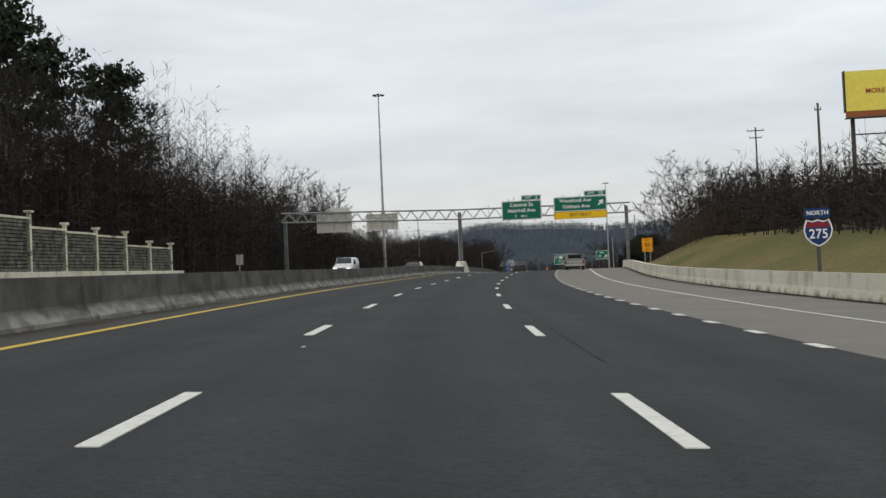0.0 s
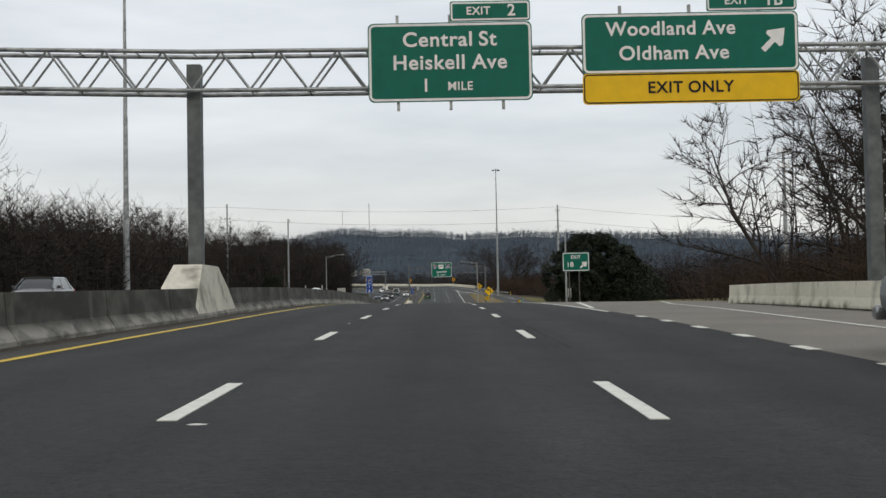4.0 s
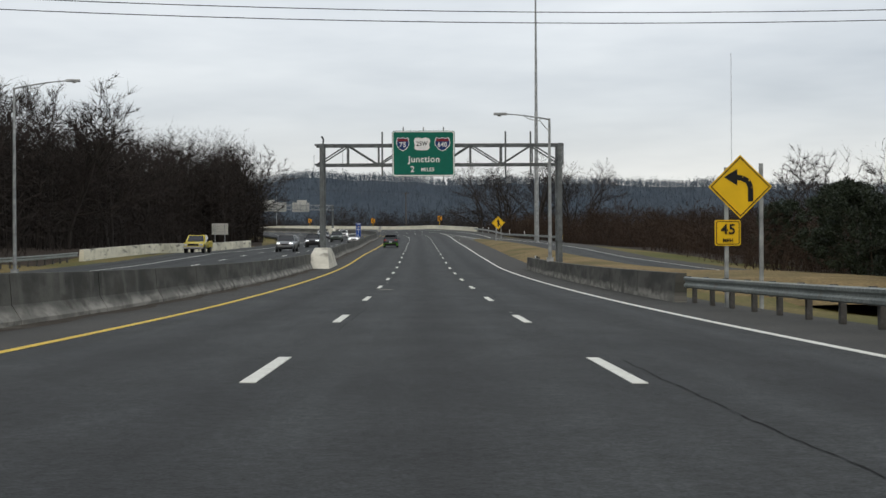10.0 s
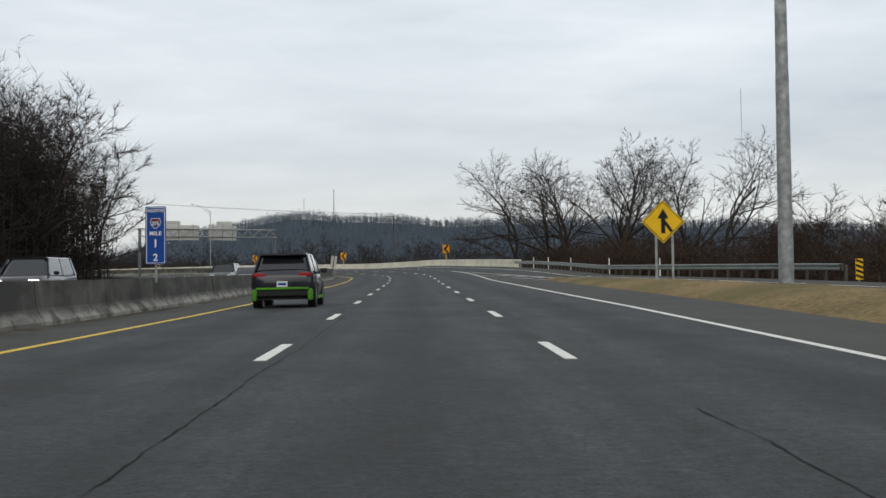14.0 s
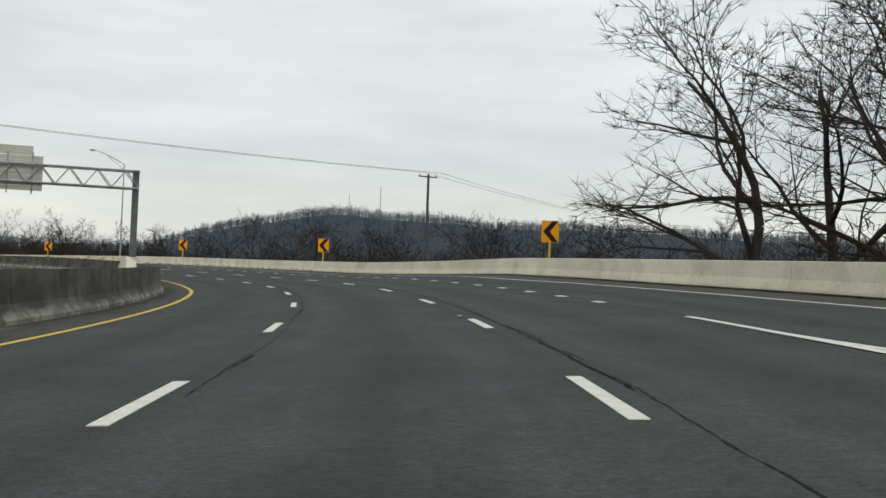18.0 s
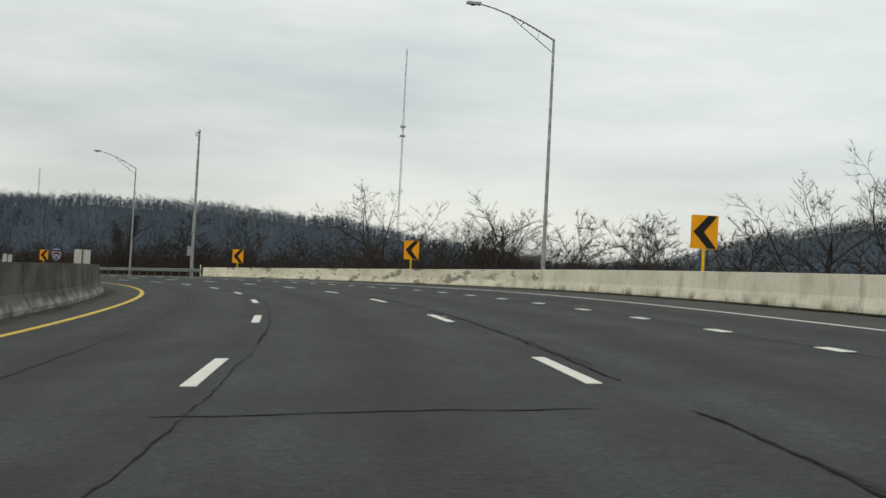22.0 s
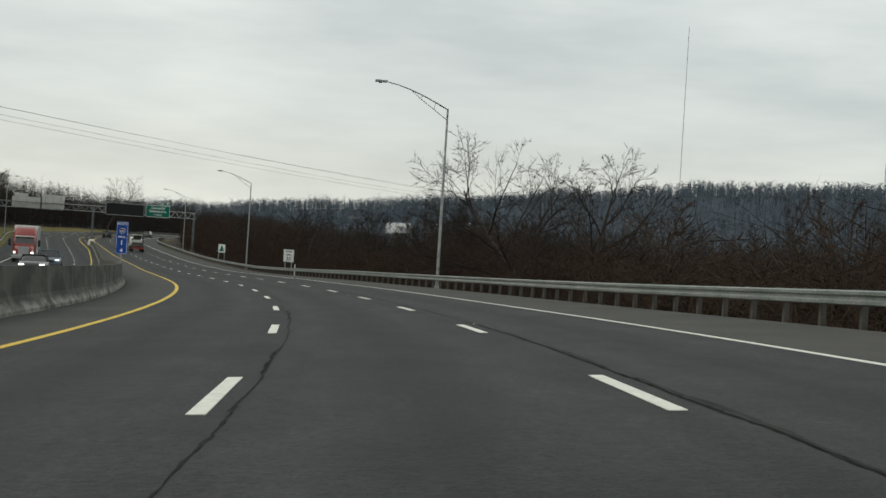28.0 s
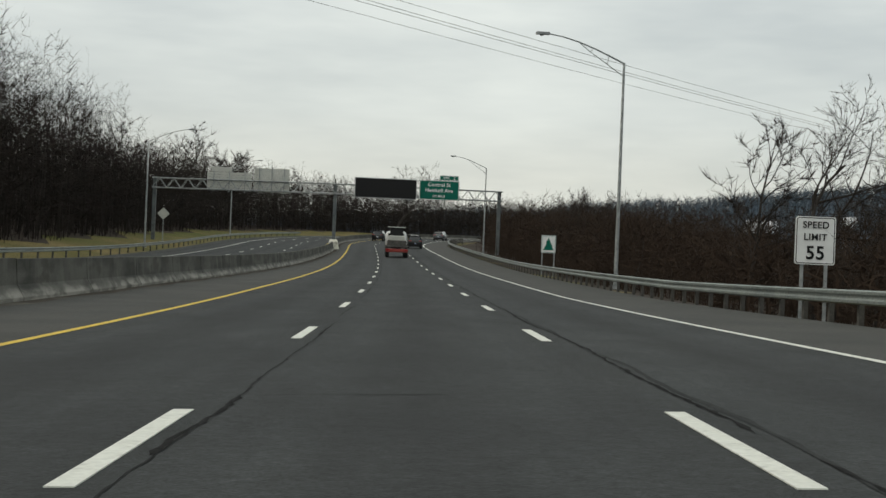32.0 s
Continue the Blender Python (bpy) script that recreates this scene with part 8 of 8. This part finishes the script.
def semi(pose_, label, colour, load="box"):
    """A road tractor with a sleeper and its trailer or tank, as one rig."""
    t = thing("semi_truck", pose_, label, "truck")
    w = 1.2
    hoodr = [[Vector((x, y, z)) for x, z in ((-w * k, 0.75), (w * k, 0.75), (w * k, zt - 0.25), (w * k * 0.8, zt), (-w * k * 0.8, zt), (-w * k, zt - 0.25))] for y, k, zt in ((5.2, 0.92, 1.95), (6.6, 0.86, 1.75), (7.1, 0.74, 1.55))]
    part("bonnet", softened(loft(hoodr), "bonnet", colour, 0.06), None, t)
    cabr = [[Vector((x, y, z)) for x, z in ((-w, 0.9), (w, 0.9), (w, zt - 0.3), (w * 0.85, zt), (-w * 0.85, zt), (-w, zt - 0.3))] for y, zt in ((3.9, 2.9), (5.0, 2.85), (5.3, 2.0))]
    part("cab", softened(loft(cabr), "cab", colour, 0.06), None, t)
    slp = [[Vector((x, y, z)) for x, z in ((-w, 0.9), (w, 0.9), (w, zt - 0.35), (w * 0.8, zt), (-w * 0.8, zt), (-w, zt - 0.35))] for y, zt in ((2.2, 3.85 if load == "box" else 2.9), (3.9, 3.75 if load == "box" else 2.9))]
    if load == "box":
        slp.append([Vector((p.x * 0.92, 4.6, min(p.z, 3.1))) for p in slp[-1]])
    part("sleeper", softened(loft(slp), "sleeper", colour, 0.08), None, t)
    part("windscreen", Geo().add([(-w * 0.86, 5.30, 2.05), (w * 0.86, 5.30, 2.05), (w * 0.8, 5.08, 2.72), (-w * 0.8, 5.08, 2.72)], [(0, 1, 2, 3)]), GLASS, t)
    part("visor", Geo().box((0, 5.2, 2.82), (2.0, 0.3, 0.12)), SIGN_WHITE, t)
    part("grille", Geo().box((0, 7.12, 1.25), (1.1, 0.08, 0.95)), TRIM if load == "tank" else RIM, t)
    part("front_bumper", softened(Geo().box((0, 7.2, 0.6), (2.4, 0.3, 0.42)), "front_bumper", RIM, 0.05), None, t)
    part("chassis", Geo().box((0, 2.9, 0.85), (0.9, 8.2, 0.25)), TRIM, t)
    for sx in (-1, 1):
        part("headlight", softened(Geo().box((sx * 0.88, 7.0, 1.05), (0.34, 0.2, 0.26)), "headlight", HEAD, 0.03), None, t)
        part("side_window", Geo().box((sx * (w + 0.005), 4.55, 2.3), (0.02, 0.8, 0.6)), GLASS, t)
        part("mirror", softened(Geo().box((sx * (w + 0.35), 5.3, 2.1), (0.25, 0.1, 0.75)), "mirror", TRIM, 0.03), None, t)
        part("fuel_tank", Geo().tube((sx * 0.95, 2.6, 0.75), (sx * 0.95, 4.4, 0.75), 0.32, n=14), RIM, t, smooth=False)
        part("exhaust_pipe", Geo().tube((sx * 1.15, 2.0, 1.2), (sx * 1.15, 2.0, 3.6), 0.09, n=10), RIM, t)
        part("fender", softened(Geo().box((sx * 1.02, 6.2, 1.15), (0.42, 1.3, 0.2)), "fender", colour, 0.06), None, t)
        for y in (6.2, 1.4, 0.1):
            wheel(t, sx * 1.02, y, 0.5, 0.34 if y > 5 else 0.5)
        for y in (-6.4, -7.7) if load == "box" else (-5.6, -6.9):
            wheel(t, sx * 1.0, y, 0.5, 0.5)
    if load == "box":
        part("trailer_box", softened(Geo().box((0, -3.6, 2.65), (2.55, 11.0, 2.75)), "trailer_box", WHITE_P, 0.05), None, t, "white dry van trailer")
        part("trailer_skirt", Geo().box((0, -3.2, 1.05), (2.3, 4.6, 0.7)), SIGN_WHITE, t)
        part("trailer_frame", Geo().box((0, -3.6, 1.2), (1.2, 10.6, 0.2)), TRIM, t)
        part("underride_bar", Geo().box((0, -9.0, 0.62), (2.3, 0.12, 0.14)), TRIM, t)
    else:
        rings = []
        for y, k in ((-8.3, 0.3), (-8.15, 0.72), (-7.8, 0.92), (-7.3, 1.0), (0.2, 1.0), (0.8, 0.92), (1.1, 0.72), (1.2, 0.3)):
            rings.append([Vector((1.22 * k * math.cos(2 * math.pi * i / 20), y, 2.15 + 1.12 * k * math.sin(2 * math.pi * i / 20))) for i in range(20)])
        part("tank", loft(rings), WHITE_P, t, "white cylindrical tank", smooth=True)
        part("tank_frame", Geo().box((0, -3.5, 0.98), (1.0, 9.0, 0.2)), TRIM, t)
    return t


semi(drive(296, -17.7, True), "white road tractor pulling a white tank trailer", WHITE_P, "tank")
semi(drive(954.5, -17.7, True), "red road tractor pulling a white box trailer", RED_P, "box")


def utility_truck(pose_):
    """The loaded works truck seen from behind."""
    t = thing("works_truck", pose_, "works truck carrying machinery, seen from behind", "truck")
    part("chassis", Geo().box((0, 0, 0.9), (0.9, 7.2, 0.28)), TRIM, t)
    part("deck", softened(Geo().box((0, -1.4, 1.15), (2.4, 4.6, 0.18)), "deck", RUSTY, 0.03), None, t)
    cabr = [[Vector((x, y, z)) for x, z in ((-1.15, 0.9), (1.15, 0.9), (1.15, 2.3), (0.95, 2.7), (-0.95, 2.7), (-1.15, 2.3))] for y in (1.3, 3.4)]
    part("cab", softened(loft(cabr), "cab", WHITE_P, 0.06), None, t)
    part("rear_window", Geo().box((0, 1.28, 2.2), (1.7, 0.03, 0.55)), GLASS, t)
    part("machine_body", softened(Geo().box((0, -1.3, 1.75), (1.7, 2.6, 1.05)), "machine_body", SIGN_BACK, 0.08), None, t)
    part("machine_cab", softened(Geo().box((0, -0.9, 2.65), (1.35, 1.3, 0.9)), "machine_cab", TRIM, 0.06), None, t)
    part("canopy", softened(Geo().box((0, -0.9, 3.15), (1.9, 1.7, 0.1)), "canopy", SIGN_BACK, 0.03), None, t)
    part("bucket", softened(Geo().box((0, -2.8, 1.5), (2.0, 0.7, 0.6)), "bucket", RUSTY, 0.06), None, t)
    part("rear_bumper", softened(Geo().box((0, -3.75, 0.75), (2.35, 0.2, 0.35)), "rear_bumper", RED_P, 0.03), None, t)
    for sx in (-1, 1):
        part("tail_light", Geo().box((sx * 0.95, -3.87, 0.8), (0.22, 0.04, 0.14)), RED_LENS, t)
        part("mirror", Geo().box((sx * 1.42, 3.2, 2.1), (0.2, 0.1, 0.5)), TRIM, t)
        for y in (2.6, -1.9, -3.0):
            wheel(t, sx * 0.98, y, 0.5, 0.36)


utility_truck(drive(1049, 0.1))
SUV = dict(L=4.9, W=1.95, H=1.78, belt=1.12, hood=1.08, deck=1.2, hood_len=1.2, deck_len=0.12, rake_f=0.6, rake_r=0.25, clear=0.28, r=0.38, category="SUV")
car("suv_car", drive(1091, 3.7), "black SUV with a tall tailgate", BLACK_P, **SUV)
car("sedan_car", drive(1118, 3.7), "small white sedan ahead in the bend", WHITE_P)
car("sedan_car", drive(1128, 0.0), "pale grey sedan far ahead", SILVER)
car("suv_car", drive(1160, 3.7), "grey SUV far ahead in the bend", GREY_P, **SUV)
car("suv_car", drive(1135, -3.7), "dark SUV nearing the far bend", BLACK_P, **SUV)
car("suv_car", drive(262, -10.5, True), "dark SUV with a chrome grille and roof rails", GREY_P, lit=True, **SUV)
car("sedan_car", drive(138, -10.5, True), "pale grey sedan in the opposite lanes", SILVER)
car("sedan_car", drive(176, -17.7, True), "dark sedan in the opposite lanes", GREY_P)
car("suv_car", drive(466, -14.1, True), "black boxy off-roader with round headlights", BLACK_P, lit=True, **SUV)
car("suv_car", drive(432, -14.1, True), "silver SUV passing in the opposite lanes", SILVER, lit=True, **SUV)
car("sedan_car", drive(473, -17.7, True), "dark blue sedan in the opposite lanes", BLUE_P)
car("sedan_car", drive(500, -10.5, True), "white sedan in the opposite lanes", WHITE_P, lit=True)
car("suv_car", drive(514, -14.1, True), "dark green SUV in the opposite lanes", GREEN_P, **SUV)
car("sedan_car", drive(548, -17.7, True), "grey sedan in the opposite lanes", GREY_P)
car("suv_car", drive(574, -17.7, True), "white SUV with lit headlights in the opposite lanes", WHITE_P, lit=True, **SUV)
car("coupe_car", drive(890, -14.1, True), "black muscle car with lit headlights", BLACK_P, 5.0, 1.92, 1.44, 0.98, 0.95, 1.02, 1.7, 0.75, 0.7, 0.8, 0.16, 0.36, lit=True)
car("suv_car", drive(917, -14.1, True), "blue-grey SUV in the opposite lanes", BLUE_P, lit=True, **SUV)
